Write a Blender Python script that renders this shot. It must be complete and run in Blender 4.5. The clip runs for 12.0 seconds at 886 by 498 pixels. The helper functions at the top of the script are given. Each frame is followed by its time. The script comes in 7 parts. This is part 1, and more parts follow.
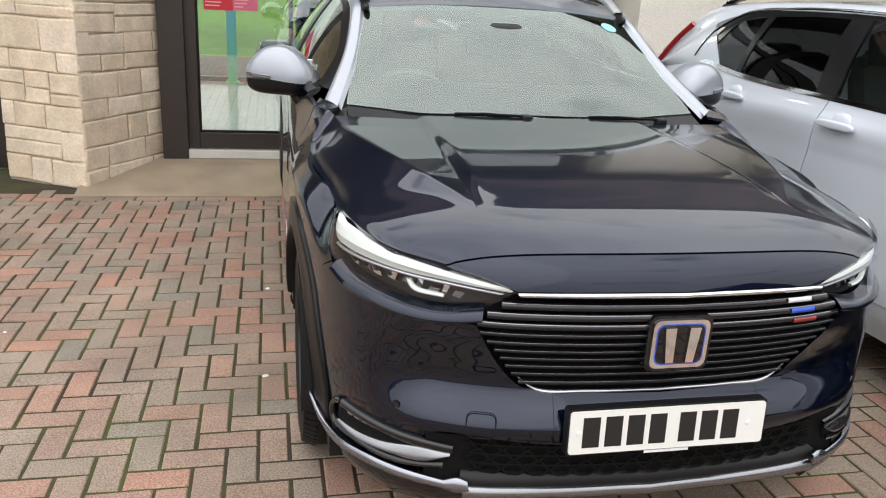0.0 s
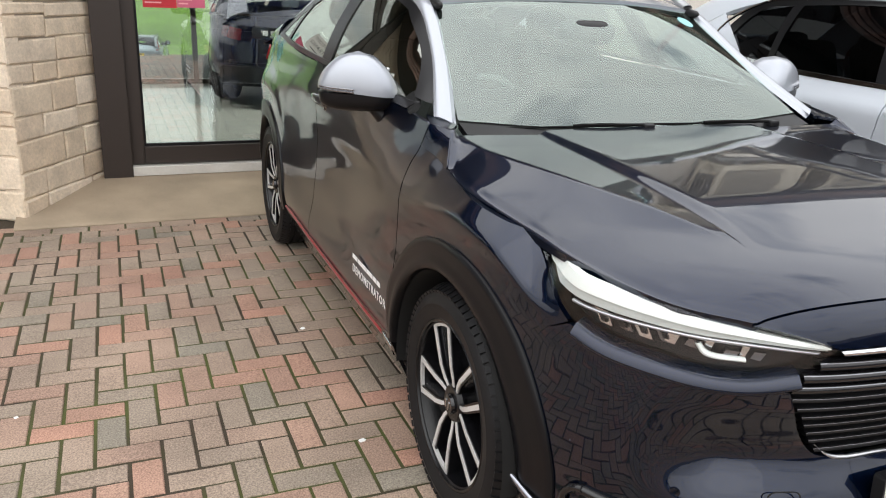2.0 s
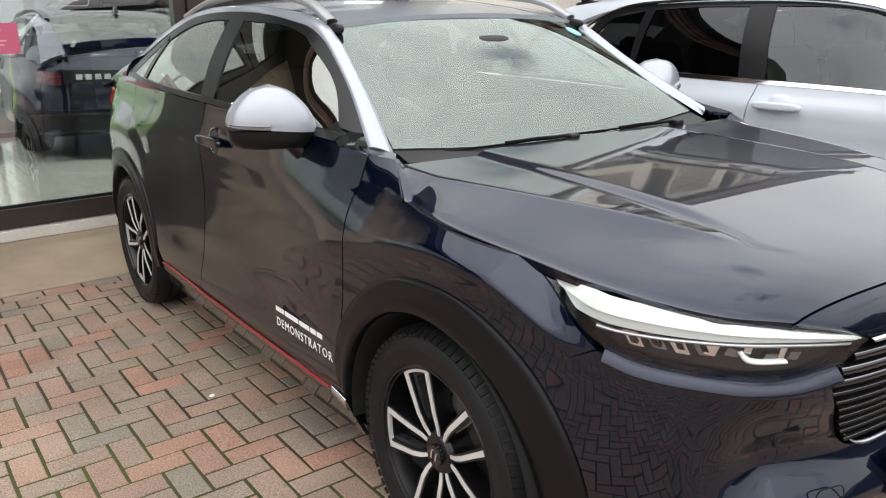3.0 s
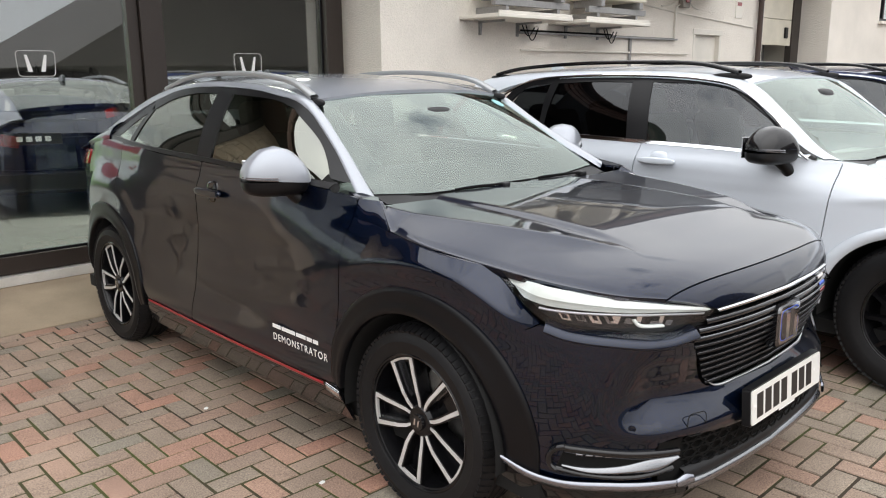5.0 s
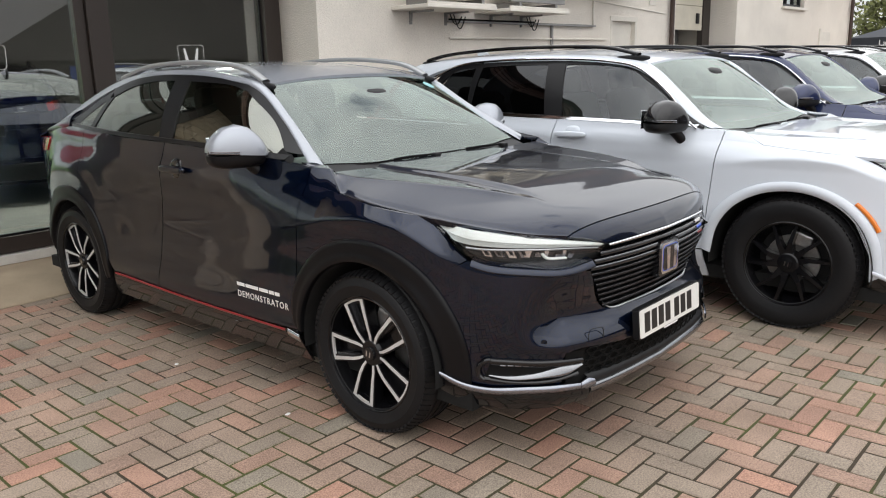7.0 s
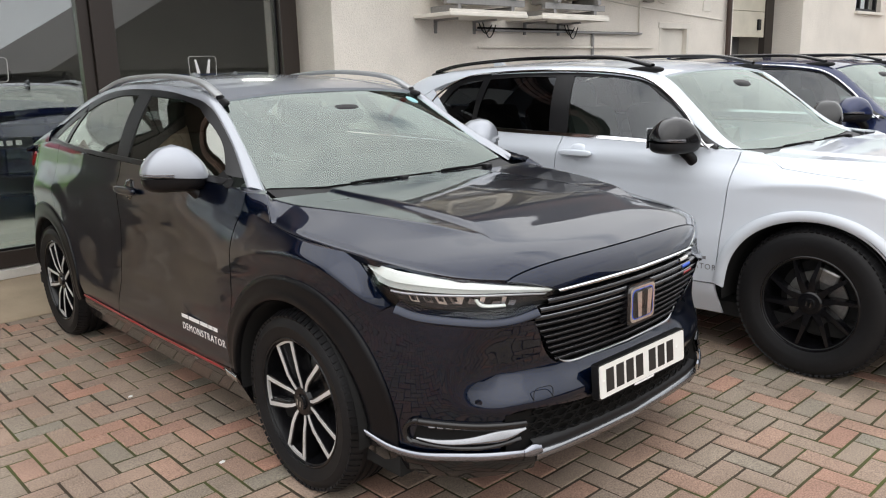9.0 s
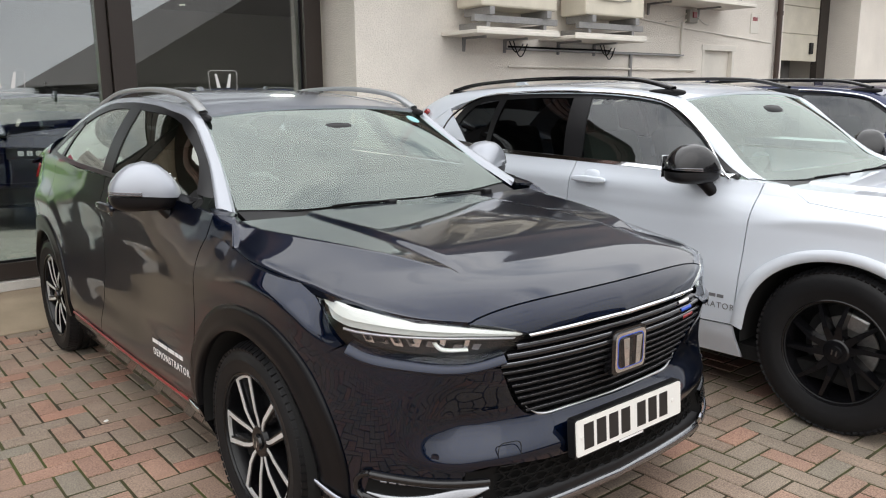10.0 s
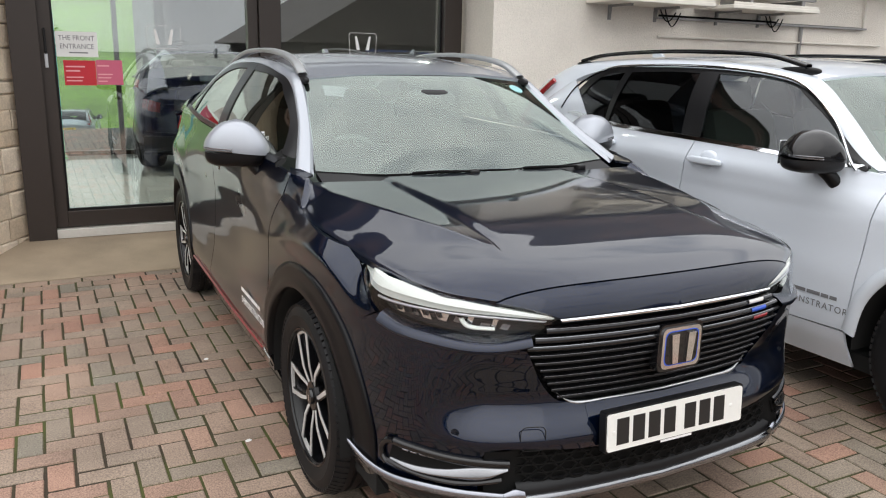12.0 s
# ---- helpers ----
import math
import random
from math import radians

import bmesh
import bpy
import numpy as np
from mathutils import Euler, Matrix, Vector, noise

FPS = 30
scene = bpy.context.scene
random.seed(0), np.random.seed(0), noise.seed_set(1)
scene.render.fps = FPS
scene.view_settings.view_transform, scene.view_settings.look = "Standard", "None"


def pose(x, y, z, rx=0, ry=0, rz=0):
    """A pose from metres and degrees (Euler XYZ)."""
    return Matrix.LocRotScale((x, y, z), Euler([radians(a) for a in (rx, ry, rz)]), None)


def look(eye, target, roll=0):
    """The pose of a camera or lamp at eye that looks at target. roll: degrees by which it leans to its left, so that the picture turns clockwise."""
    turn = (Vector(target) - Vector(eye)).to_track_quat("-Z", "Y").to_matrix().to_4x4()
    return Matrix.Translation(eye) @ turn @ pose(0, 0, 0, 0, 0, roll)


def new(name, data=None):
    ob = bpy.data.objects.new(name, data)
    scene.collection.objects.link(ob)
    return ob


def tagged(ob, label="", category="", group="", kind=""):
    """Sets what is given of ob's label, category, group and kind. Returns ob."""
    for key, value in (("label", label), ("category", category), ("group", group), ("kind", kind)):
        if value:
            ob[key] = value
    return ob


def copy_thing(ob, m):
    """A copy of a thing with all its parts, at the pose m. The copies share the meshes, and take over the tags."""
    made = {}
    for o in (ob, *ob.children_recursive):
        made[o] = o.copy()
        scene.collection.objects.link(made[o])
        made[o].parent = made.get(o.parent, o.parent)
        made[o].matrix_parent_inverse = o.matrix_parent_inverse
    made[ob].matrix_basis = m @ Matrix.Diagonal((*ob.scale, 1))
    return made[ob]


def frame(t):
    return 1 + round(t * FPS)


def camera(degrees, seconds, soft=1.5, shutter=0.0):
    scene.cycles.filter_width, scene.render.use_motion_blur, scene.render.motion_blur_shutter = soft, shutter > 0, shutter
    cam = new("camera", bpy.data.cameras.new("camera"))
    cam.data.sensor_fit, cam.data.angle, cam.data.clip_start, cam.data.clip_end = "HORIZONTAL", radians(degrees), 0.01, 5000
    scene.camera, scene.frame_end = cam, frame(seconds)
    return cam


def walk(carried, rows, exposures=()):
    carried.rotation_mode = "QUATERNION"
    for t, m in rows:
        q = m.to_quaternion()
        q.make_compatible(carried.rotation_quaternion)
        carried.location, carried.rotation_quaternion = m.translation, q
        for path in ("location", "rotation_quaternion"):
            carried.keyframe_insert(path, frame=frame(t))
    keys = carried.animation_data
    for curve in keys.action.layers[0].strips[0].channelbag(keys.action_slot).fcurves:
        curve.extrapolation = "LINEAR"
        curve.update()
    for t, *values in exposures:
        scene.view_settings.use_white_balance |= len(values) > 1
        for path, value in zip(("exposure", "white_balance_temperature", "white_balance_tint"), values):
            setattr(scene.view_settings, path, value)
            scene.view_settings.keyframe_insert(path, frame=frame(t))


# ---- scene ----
cam = camera(59.1, 12.0, 1.1)
PATH = [
    (0, (-0.948, -2.414, 1.466), (-0.52, -0.563, 0.841), 3.4),
    (0.5, (-1.098, -2.246, 1.485), (-0.597, -0.424, 0.831), 3.5),
    (1, (-1.224, -2.062, 1.473), (-0.624, -0.27, 0.816), 3.2),
    (1.5, (-1.46, -1.91, 1.495), (-0.758, -0.155, 0.842), 3.4),
    (2, (-1.646, -1.784, 1.451), (-0.904, -0.039, 0.815), 2.6),
    (2.5, (-1.798, -1.59, 1.446), (-0.941, 0.106, 0.822), 1.0),
    (3, (-1.884, -1.457, 1.427), (-0.749, 0.088, 0.854), -0.8),
    (3.2, (-1.93, -1.44, 1.424), (-0.741, 0.083, 0.888), -0.4),
    (4.8, (-2.412, -1.836, 1.502), (-1.083, -0.411, 1.05), -0.2),
    (5, (-2.491, -1.868, 1.495), (-1.148, -0.451, 1.062), -0.5),
    (5.5, (-2.709, -1.944, 1.485), (-1.3, -0.576, 1.109), -0.9),
    (6, (-2.8, -2.013, 1.5), (-1.308, -0.715, 1.197), 0.2),
    (6.5, (-2.825, -2.127, 1.481), (-1.325, -0.848, 1.143), 0.0),
    (7, (-2.863, -2.23, 1.473), (-1.416, -0.929, 1.012), -1.5),
    (8.8, (-2.328, -2.276, 1.476), (-0.963, -0.88, 1.042), -1.2),
    (9, (-2.259, -2.31, 1.488), (-0.933, -0.879, 1.05), -1.6),
    (9.5, (-2.092, -2.339, 1.481), (-0.828, -0.848, 1.058), -2.0),
    (10, (-1.911, -2.302, 1.484), (-0.67, -0.783, 1.093), -0.5),
    (10.5, (-1.815, -2.291, 1.487), (-0.601, -0.745, 1.122), 1.7),
    (11, (-1.691, -2.347, 1.499), (-0.544, -0.749, 1.135), 3.9),
    (11.5, (-1.581, -2.403, 1.5), (-0.562, -0.733, 1.084), 3.6),
    (12, (-1.597, -2.465, 1.499), (-0.712, -0.735, 1.023), 1.4),
]
walk(cam, [(t, look(eye, target, roll)) for t, eye, target, roll in PATH], [(0.0, -0.40), (2.0, -0.30), (3.0, -0.25), (5.5, -0.44), (7.0, -0.61), (9.5, -0.50), (12.0, -0.50)])

# ---- light ----
world = bpy.data.worlds.new("sky")
scene.world = world
world.use_nodes = True
wn, wl = world.node_tree.nodes, world.node_tree.links
wn.clear()
sky = wn.new("ShaderNodeTexSky")
sky.sky_type, sky.sun_disc = "NISHITA", False
sky.sun_elevation, sky.sun_rotation = radians(35), radians(225)
sky.air_density, sky.dust_density = 1.0, 1.5
wco = wn.new("ShaderNodeTexCoord")
wmap = wn.new("ShaderNodeMapping")
wmap.inputs["Scale"].default_value = (1.0, 1.0, 3.2)
cloud = wn.new("ShaderNodeTexNoise")
cloud.inputs["Scale"].default_value, cloud.inputs["Detail"].default_value, cloud.inputs["Roughness"].default_value = 2.6, 7.0, 0.55
cover = wn.new("ShaderNodeValToRGB")
cover.color_ramp.elements[0].position, cover.color_ramp.elements[1].position = 0.2, 0.42
shade = wn.new("ShaderNodeTexNoise")
shade.inputs["Scale"].default_value, shade.inputs["Detail"].default_value = 4.5, 5.0
tone = wn.new("ShaderNodeValToRGB")
tone.color_ramp.elements[0].position, tone.color_ramp.elements[1].position = 0.3, 0.72
tone.color_ramp.elements[0].color, tone.color_ramp.elements[1].color = (10.2, 10.3, 10.6, 1), (12.2, 12.2, 12.2, 1)
mixc = wn.new("ShaderNodeMix")
mixc.data_type = "RGBA"
back = wn.new("ShaderNodeBackground")
back.inputs["Strength"].default_value = 0.1
wout = wn.new("ShaderNodeOutputWorld")
wl.new(wco.outputs["Generated"], wmap.inputs["Vector"])
wl.new(wmap.outputs["Vector"], cloud.inputs["Vector"])
wl.new(wmap.outputs["Vector"], shade.inputs["Vector"])
wl.new(cloud.outputs["Fac"], cover.inputs["Fac"])
wl.new(shade.outputs["Fac"], tone.inputs["Fac"])
wl.new(cover.outputs["Color"], mixc.inputs[0])
wl.new(sky.outputs["Color"], mixc.inputs[6])
wl.new(tone.outputs["Color"], mixc.inputs[7])
# an overcast sky is brightest overhead
wsep, wgrad, wmul = wn.new("ShaderNodeSeparateXYZ"), wn.new("ShaderNodeMapRange"), wn.new("ShaderNodeMix")
wgrad.inputs["From Min"].default_value, wgrad.inputs["From Max"].default_value = 0.1, 0.95
wgrad.inputs["To Min"].default_value, wgrad.inputs["To Max"].default_value = 1.3, 3.2
wmul.data_type, wmul.blend_type = "RGBA", "MULTIPLY"
wmul.inputs[0].default_value = 1.0
wl.new(wco.outputs["Generated"], wsep.inputs["Vector"])
wl.new(wsep.outputs["Z"], wgrad.inputs["Value"])
wl.new(mixc.outputs[2], wmul.inputs[6])
wl.new(wgrad.outputs["Result"], wmul.inputs[7])
wl.new(wmul.outputs[2], back.inputs["Color"])
wl.new(back.outputs["Background"], wout.inputs["Surface"])
sun_data = bpy.data.lights.new("sun", "SUN")
sun_data.energy, sun_data.angle, sun_data.color = 1.0, radians(90), (1.0, 0.96, 0.9)
sun = new("sun", sun_data)
sun.rotation_euler = Vector((-0.55, -0.55, 0.55)).to_track_quat("Z", "Y").to_euler()

# ---- materials ----


def mat(name, color, rough=0.5, metal=0.0, grain=0.0, scale=40.0, stain=0.0, stain_scale=3.0, bump=0.0, bump_scale=None, coat=0.0, by_object=0.0, by_island=0.0, spec=0.5, emit=0.0, tint=None):
    """Principled surface: base colour broken up at two scales, with a fine relief."""
    m = bpy.data.materials.new(name)
    m.use_nodes = True
    nt = m.node_tree
    n, l = nt.nodes, nt.links
    p = n["Principled BSDF"]
    p.inputs["Base Color"].default_value = (*color, 1)
    p.inputs["Roughness"].default_value, p.inputs["Metallic"].default_value = rough, metal
    p.inputs["Coat Weight"].default_value, p.inputs["Coat Roughness"].default_value = coat, 0.03
    p.inputs["Specular IOR Level"].default_value = spec
    if emit:
        p.inputs["Emission Color"].default_value, p.inputs["Emission Strength"].default_value = (*color, 1), emit
    last = None

    def vary(socket, amount, at, to):
        ramp = n.new("ShaderNodeMapRange")
        ramp.inputs["From Min"].default_value, ramp.inputs["From Max"].default_value = 0.25, 0.75
        ramp.inputs["To Min"].default_value, ramp.inputs["To Max"].default_value = 1 - amount, 1 + amount * 0.7
        l.new(socket, ramp.inputs["Value"])
        mul = n.new("ShaderNodeMix")
        mul.data_type, mul.blend_type = "RGBA", "MULTIPLY"
        mul.inputs[0].default_value = 1.0
        if at is None:
            mul.inputs[6].default_value = (*color, 1)
        else:
            l.new(at, mul.inputs[6])
        l.new(ramp.outputs["Result"], mul.inputs[7])
        return mul.outputs[2]

    if tint is not None:
        seed = n.new("ShaderNodeObjectInfo").outputs["Random"] if by_object else n.new("ShaderNodeNewGeometry").outputs["Random Per Island"]
        cr = n.new("ShaderNodeValToRGB")
        cr.color_ramp.interpolation = "LINEAR"
        els = cr.color_ramp.elements
        for k, c in enumerate(tint):
            e = els[k] if k < 2 else els.new(1.0)
            e.color = (*c, 1)
        for k, e in enumerate(list(els)):
            e.position = k / (len(tint) - 1)
        l.new(seed, cr.inputs["Fac"])
        last = cr.outputs["Color"]
    elif by_object:
        last = vary(n.new("ShaderNodeObjectInfo").outputs["Random"], by_object, last, p)
    elif by_island:
        last = vary(n.new("ShaderNodeNewGeometry").outputs["Random Per Island"], by_island, last, p)
    if stain:
        t2 = n.new("ShaderNodeTexNoise")
        t2.inputs["Scale"].default_value, t2.inputs["Detail"].default_value = stain_scale, 6.0
        geo = n.new("ShaderNodeNewGeometry")
        l.new(geo.outputs["Position"], t2.inputs["Vector"])
        last = vary(t2.outputs["Fac"], stain, last, p)
    if grain or bump:
        t1 = n.new("ShaderNodeTexNoise")
        t1.inputs["Scale"].default_value, t1.inputs["Detail"].default_value, t1.inputs["Roughness"].default_value = scale, 6.0, 0.68
        geo2 = n.new("ShaderNodeNewGeometry")
        l.new(geo2.outputs["Position"], t1.inputs["Vector"])
        if grain:
            last = vary(t1.outputs["Fac"], grain, last, p)
        if bump:
            src = t1
            if bump_scale:
                src = n.new("ShaderNodeTexNoise")
                src.inputs["Scale"].default_value, src.inputs["Detail"].default_value = bump_scale, 5.0
                l.new(geo2.outputs["Position"], src.inputs["Vector"])
            b = n.new("ShaderNodeBump")
            b.inputs["Strength"].default_value, b.inputs["Distance"].default_value = 1.0, bump
            l.new(src.outputs["Fac"], b.inputs["Height"])
            l.new(b.outputs["Normal"], p.inputs["Normal"])
    if last is not None:
        l.new(last, p.inputs["Base Color"])
    return m


def glass(name, color=(0.9, 0.95, 0.93), mirror=0.08, rough=0.0, sheen=(0.95, 0.97, 1.0)):
    """A thin pane: clear with a tint, and a mirror share that grows at grazing angles."""
    m = bpy.data.materials.new(name)
    m.use_nodes = True
    n, l = m.node_tree.nodes, m.node_tree.links
    n.clear()
    out, mix = n.new("ShaderNodeOutputMaterial"), n.new("ShaderNodeMixShader")
    clear, shine, fr = n.new("ShaderNodeBsdfTransparent"), n.new("ShaderNodeBsdfGlossy"), n.new("ShaderNodeLayerWeight")
    steep = n.new("ShaderNodeMath")
    clear.inputs["Color"].default_value = (*color, 1)
    shine.inputs["Roughness"].default_value = rough
    shine.inputs["Color"].default_value = (*sheen, 1)
    fr.inputs["Blend"].default_value = 0.5
    steep.operation = "POWER"
    steep.inputs[1].default_value = 4.5
    l.new(fr.outputs["Facing"], steep.inputs[0])
    mr = n.new("ShaderNodeMapRange")
    mr.inputs["From Min"].default_value, mr.inputs["From Max"].default_value = 0.0, 1.0
    mr.inputs["To Min"].default_value, mr.inputs["To Max"].default_value = mirror, 1.0
    l.new(steep.outputs["Value"], mr.inputs["Value"])
    l.new(mr.outputs["Result"], mix.inputs["Fac"])
    l.new(clear.outputs["BSDF"], mix.inputs[1])
    l.new(shine.outputs["BSDF"], mix.inputs[2])
    l.new(mix.outputs["Shader"], out.inputs["Surface"])
    return m


def paint(name, color, metal=0.0, flake=0.0, rough=0.35, coat=1.0, spec=0.06, ior=1.5):
    """Car paint: a base with fine flakes under clear lacquer, with a trace of orange peel."""
    m = mat(name, color, rough=rough, metal=metal, grain=flake, scale=900.0, coat=coat)
    n, l = m.node_tree.nodes, m.node_tree.links
    p = n["Principled BSDF"]
    p.inputs["Coat Roughness"].default_value = 0.02
    p.inputs["Coat IOR"].default_value = ior
    p.inputs["Specular IOR Level"].default_value = spec
    t = n.new("ShaderNodeTexNoise")
    t.inputs["Scale"].default_value = 5.0
    g = n.new("ShaderNodeNewGeometry")
    b = n.new("ShaderNodeBump")
    b.inputs["Distance"].default_value, b.inputs["Strength"].default_value = 0.00025, 1.0
    l.new(g.outputs["Position"], t.inputs["Vector"])
    l.new(t.outputs["Fac"], b.inputs["Height"])
    l.new(b.outputs["Normal"], p.inputs["Coat Normal"])
    return m


NAVY = paint("navy_paint", (0.0016, 0.0060, 0.0215), metal=0.8, flake=0.35, rough=0.3, spec=0.03, ior=1.51, coat=1.0)
SILVER = paint("silver_paint", (0.33, 0.35, 0.39), metal=0.4, flake=0.12, rough=0.32)
WHITE = paint("pearl_white_paint", (0.60, 0.64, 0.70), flake=0.03, rough=0.3)
WHITE_B = paint("plain_white_paint", (0.62, 0.63, 0.65), flake=0.02)
BLUE = paint("blue_paint", (0.018, 0.026, 0.075), metal=0.3, flake=0.3)
SHOW_BLUE = paint("deep_blue_paint", (0.002, 0.004, 0.026), metal=0.4, flake=0.3)
GREY = paint("grey_paint", (0.36, 0.41, 0.45), metal=0.5, flake=0.2)
GLOSS_BLACK = paint("gloss_black", (0.006, 0.006, 0.007), rough=0.3)
TRIM = mat("satin_black_trim", (0.007, 0.007, 0.008), rough=0.42, grain=0.15, scale=300, spec=0.3)
CLAD = mat("gloss_black_cladding", (0.005, 0.005, 0.006), rough=0.3, grain=0.1, scale=300, spec=0.22, stain=0.1, stain_scale=9)
FRAME_B = mat("black_window_trim", (0.007, 0.007, 0.008), rough=0.3, grain=0.1, scale=200, spec=0.22)
MATTE = mat("matte_black", (0.005, 0.005, 0.005), rough=0.75, grain=0.2, scale=120, spec=0.15)
SEAM = mat("dark_underbody", (0.002, 0.002, 0.002), rough=0.9, grain=0.1)
RUBBER = mat("tyre_rubber", (0.008, 0.008, 0.009), rough=0.52, grain=0.22, scale=60, stain=0.2, stain_scale=9, spec=0.25)
CHROME = mat("chrome", (0.75, 0.76, 0.78), rough=0.08, metal=1.0, grain=0.03)
SATIN = mat("satin_silver_trim", (0.55, 0.56, 0.58), rough=0.28, metal=0.9, grain=0.05, scale=200)
ALLOY = mat("machined_alloy", (0.66, 0.65, 0.64), rough=0.32, metal=0.3, grain=0.08, scale=400)
RIM_BLACK = mat("black_wheel_paint", (0.005, 0.005, 0.006), rough=0.22, coat=0.0, grain=0.1, spec=0.35)
RAIL = mat("grey_rail_paint", (0.34, 0.35, 0.36), rough=0.42, metal=0.5, grain=0.06, scale=200)
DARK_CHROME = mat("dark_chrome", (0.22, 0.22, 0.235), rough=0.25, metal=0.9, grain=0.05)
STEEL = mat("brake_steel", (0.4, 0.39, 0.38), rough=0.4, metal=0.9, grain=0.2, scale=90, stain=0.2, stain_scale=30)
CLEAR = glass("clear_pane", (0.93, 0.96, 0.95), 0.05)
SCREEN = glass("windscreen_glass", (0.82, 0.94, 0.88), 0.16, 0.0, (0.88, 0.97, 0.92))
SIDE = glass("side_glass", (0.24, 0.28, 0.25), 0.24, 0.0, (0.95, 0.97, 0.88))
SIDE_W = glass("tinted_side_glass", (0.34, 0.40, 0.38), 0.075)
PRIVACY = glass("privacy_glass", (0.03, 0.035, 0.04), 0.045)
LENS = glass("clear_lens", (0.95, 0.96, 0.97), 0.05)
WINDOW = glass("showroom_glass", (0.87, 0.91, 0.89), 0.22)
DRL = mat("daytime_lamp", (0.84, 0.88, 0.84), rough=0.2, grain=0.02)
GUIDE = mat("frosted_light_guide", (0.5, 0.53, 0.51), rough=0.25, coat=0.5, grain=0.04)
REFLECTOR = mat("lamp_reflector", (0.7, 0.71, 0.73), rough=0.12, metal=1.0, grain=0.05)
RED_LENS = mat("red_lamp_lens", (0.28, 0.008, 0.01), rough=0.1, coat=0.8, grain=0.05)
AMBER = mat("amber_reflector", (0.75, 0.2, 0.02), rough=0.2, coat=0.5, grain=0.05)
RED = mat("red_strip", (0.24, 0.01, 0.014), rough=0.3, coat=0.4, grain=0.05)
BLUE_STRIP = mat("blue_strip", (0.03, 0.09, 0.5), rough=0.3, grain=0.05)
WHITE_STRIP = mat("white_lettering", (0.8, 0.8, 0.8), rough=0.45, grain=0.03)
PLATE = mat("plate_white", (0.78, 0.78, 0.75), rough=0.32, coat=0.3, grain=0.03, scale=90)
PLATE_Y = mat("plate_yellow", (0.75, 0.5, 0.03), rough=0.32, coat=0.3, grain=0.03, scale=90)
INK = mat("black_lettering", (0.012, 0.012, 0.012), rough=0.45, grain=0.05)
SEAT = mat("dark_seat_fabric", (0.11, 0.115, 0.11), rough=0.85, grain=0.3, scale=300, stain=0.1)
# black dash paled: the pale haze over the windscreen is put into its colour
DASH = mat("hazed_dashboard_plastic", (0.33, 0.36, 0.34), rough=0.6, grain=0.05, scale=30)
LINER = mat("headlining", (0.62, 0.63, 0.6), rough=0.9, grain=0.04, scale=40)
CONCRETE = mat("worn_concrete", (0.33, 0.26, 0.185), rough=0.85, grain=0.16, scale=120, stain=0.2, stain_scale=3.5, bump=0.002)
JOINT = mat("mossy_joint_sand", (0.032, 0.03, 0.017), rough=0.95, grain=0.5, scale=60, stain=0.5, stain_scale=4.0, bump=0.004)
jn, jl = JOINT.node_tree.nodes, JOINT.node_tree.links
jg, jt, jr = jn.new("ShaderNodeNewGeometry"), jn.new("ShaderNodeTexNoise"), jn.new("ShaderNodeValToRGB")
jt.inputs["Scale"].default_value, jt.inputs["Detail"].default_value = 1.7, 6.0
jr.color_ramp.elements[0].position, jr.color_ramp.elements[0].color = 0.42, (0.040, 0.029, 0.017, 1)
jr.color_ramp.elements[1].position, jr.color_ramp.elements[1].color = 0.62, (0.060, 0.070, 0.014, 1)
jl.new(jg.outputs["Position"], jt.inputs["Vector"])
jl.new(jt.outputs["Fac"], jr.inputs["Fac"])
jl.new(jr.outputs["Color"], jn["Principled BSDF"].inputs["Base Color"])
TARMAC = mat("tarmac", (0.06, 0.06, 0.062), rough=0.9, grain=0.3, scale=150, stain=0.2, stain_scale=0.8, bump=0.003)
BRICKS = ((0.41, 0.225, 0.165), (0.31, 0.255, 0.20), (0.365, 0.268, 0.205), (0.265, 0.238, 0.19), (0.45, 0.25, 0.18), (0.33, 0.264, 0.205), (0.395, 0.255, 0.19))
PAVER = mat("block_paver", (0.25, 0.17, 0.13), rough=0.85, grain=0.75, scale=170, stain=0.3, stain_scale=2.6, bump=0.004, by_object=1, tint=BRICKS)
PAVER_FAR = mat("block_paver_joined", (0.25, 0.17, 0.13), rough=0.85, grain=0.75, scale=170, stain=0.3, stain_scale=2.6, bump=0.004, tint=BRICKS)
STONES = ((0.66, 0.53, 0.39), (0.74, 0.62, 0.48), (0.69, 0.57, 0.43), (0.77, 0.66, 0.53), (0.62, 0.50, 0.37), (0.72, 0.595, 0.46))
STONE = mat("buff_sandstone", (0.5, 0.42, 0.32), rough=0.9, grain=0.2, scale=55, stain=0.2, stain_scale=7, bump=0.006, bump_scale=38, by_object=1, tint=STONES)
MORTAR = mat("pale_mortar", (0.46, 0.40, 0.32), rough=0.95, grain=0.25, scale=120, bump=0.003)
RENDER_W = mat("white_roughcast", (0.82, 0.765, 0.69), rough=0.92, grain=0.1, scale=60, stain=0.09, stain_scale=1.7, bump=0.013, bump_scale=75)
SMOOTH_W = mat("white_painted_board", (0.74, 0.70, 0.63), rough=0.6, grain=0.05, scale=80, stain=0.1, stain_scale=4)
FRAME = mat("bronze_aluminium", (0.042, 0.033, 0.029), rough=0.38, metal=0.3, grain=0.08, scale=150)
SILL = mat("pale_metal_sill", (0.62, 0.6, 0.56), rough=0.45, metal=0.2, grain=0.06, scale=60, stain=0.15)
CREAM = mat("cream_sheet_metal", (0.66, 0.61, 0.50), rough=0.45, grain=0.05, scale=60, stain=0.1, stain_scale=5)
CREAM_G = mat("aged_grey_grille", (0.30, 0.28, 0.245), rough=0.55, grain=0.08)
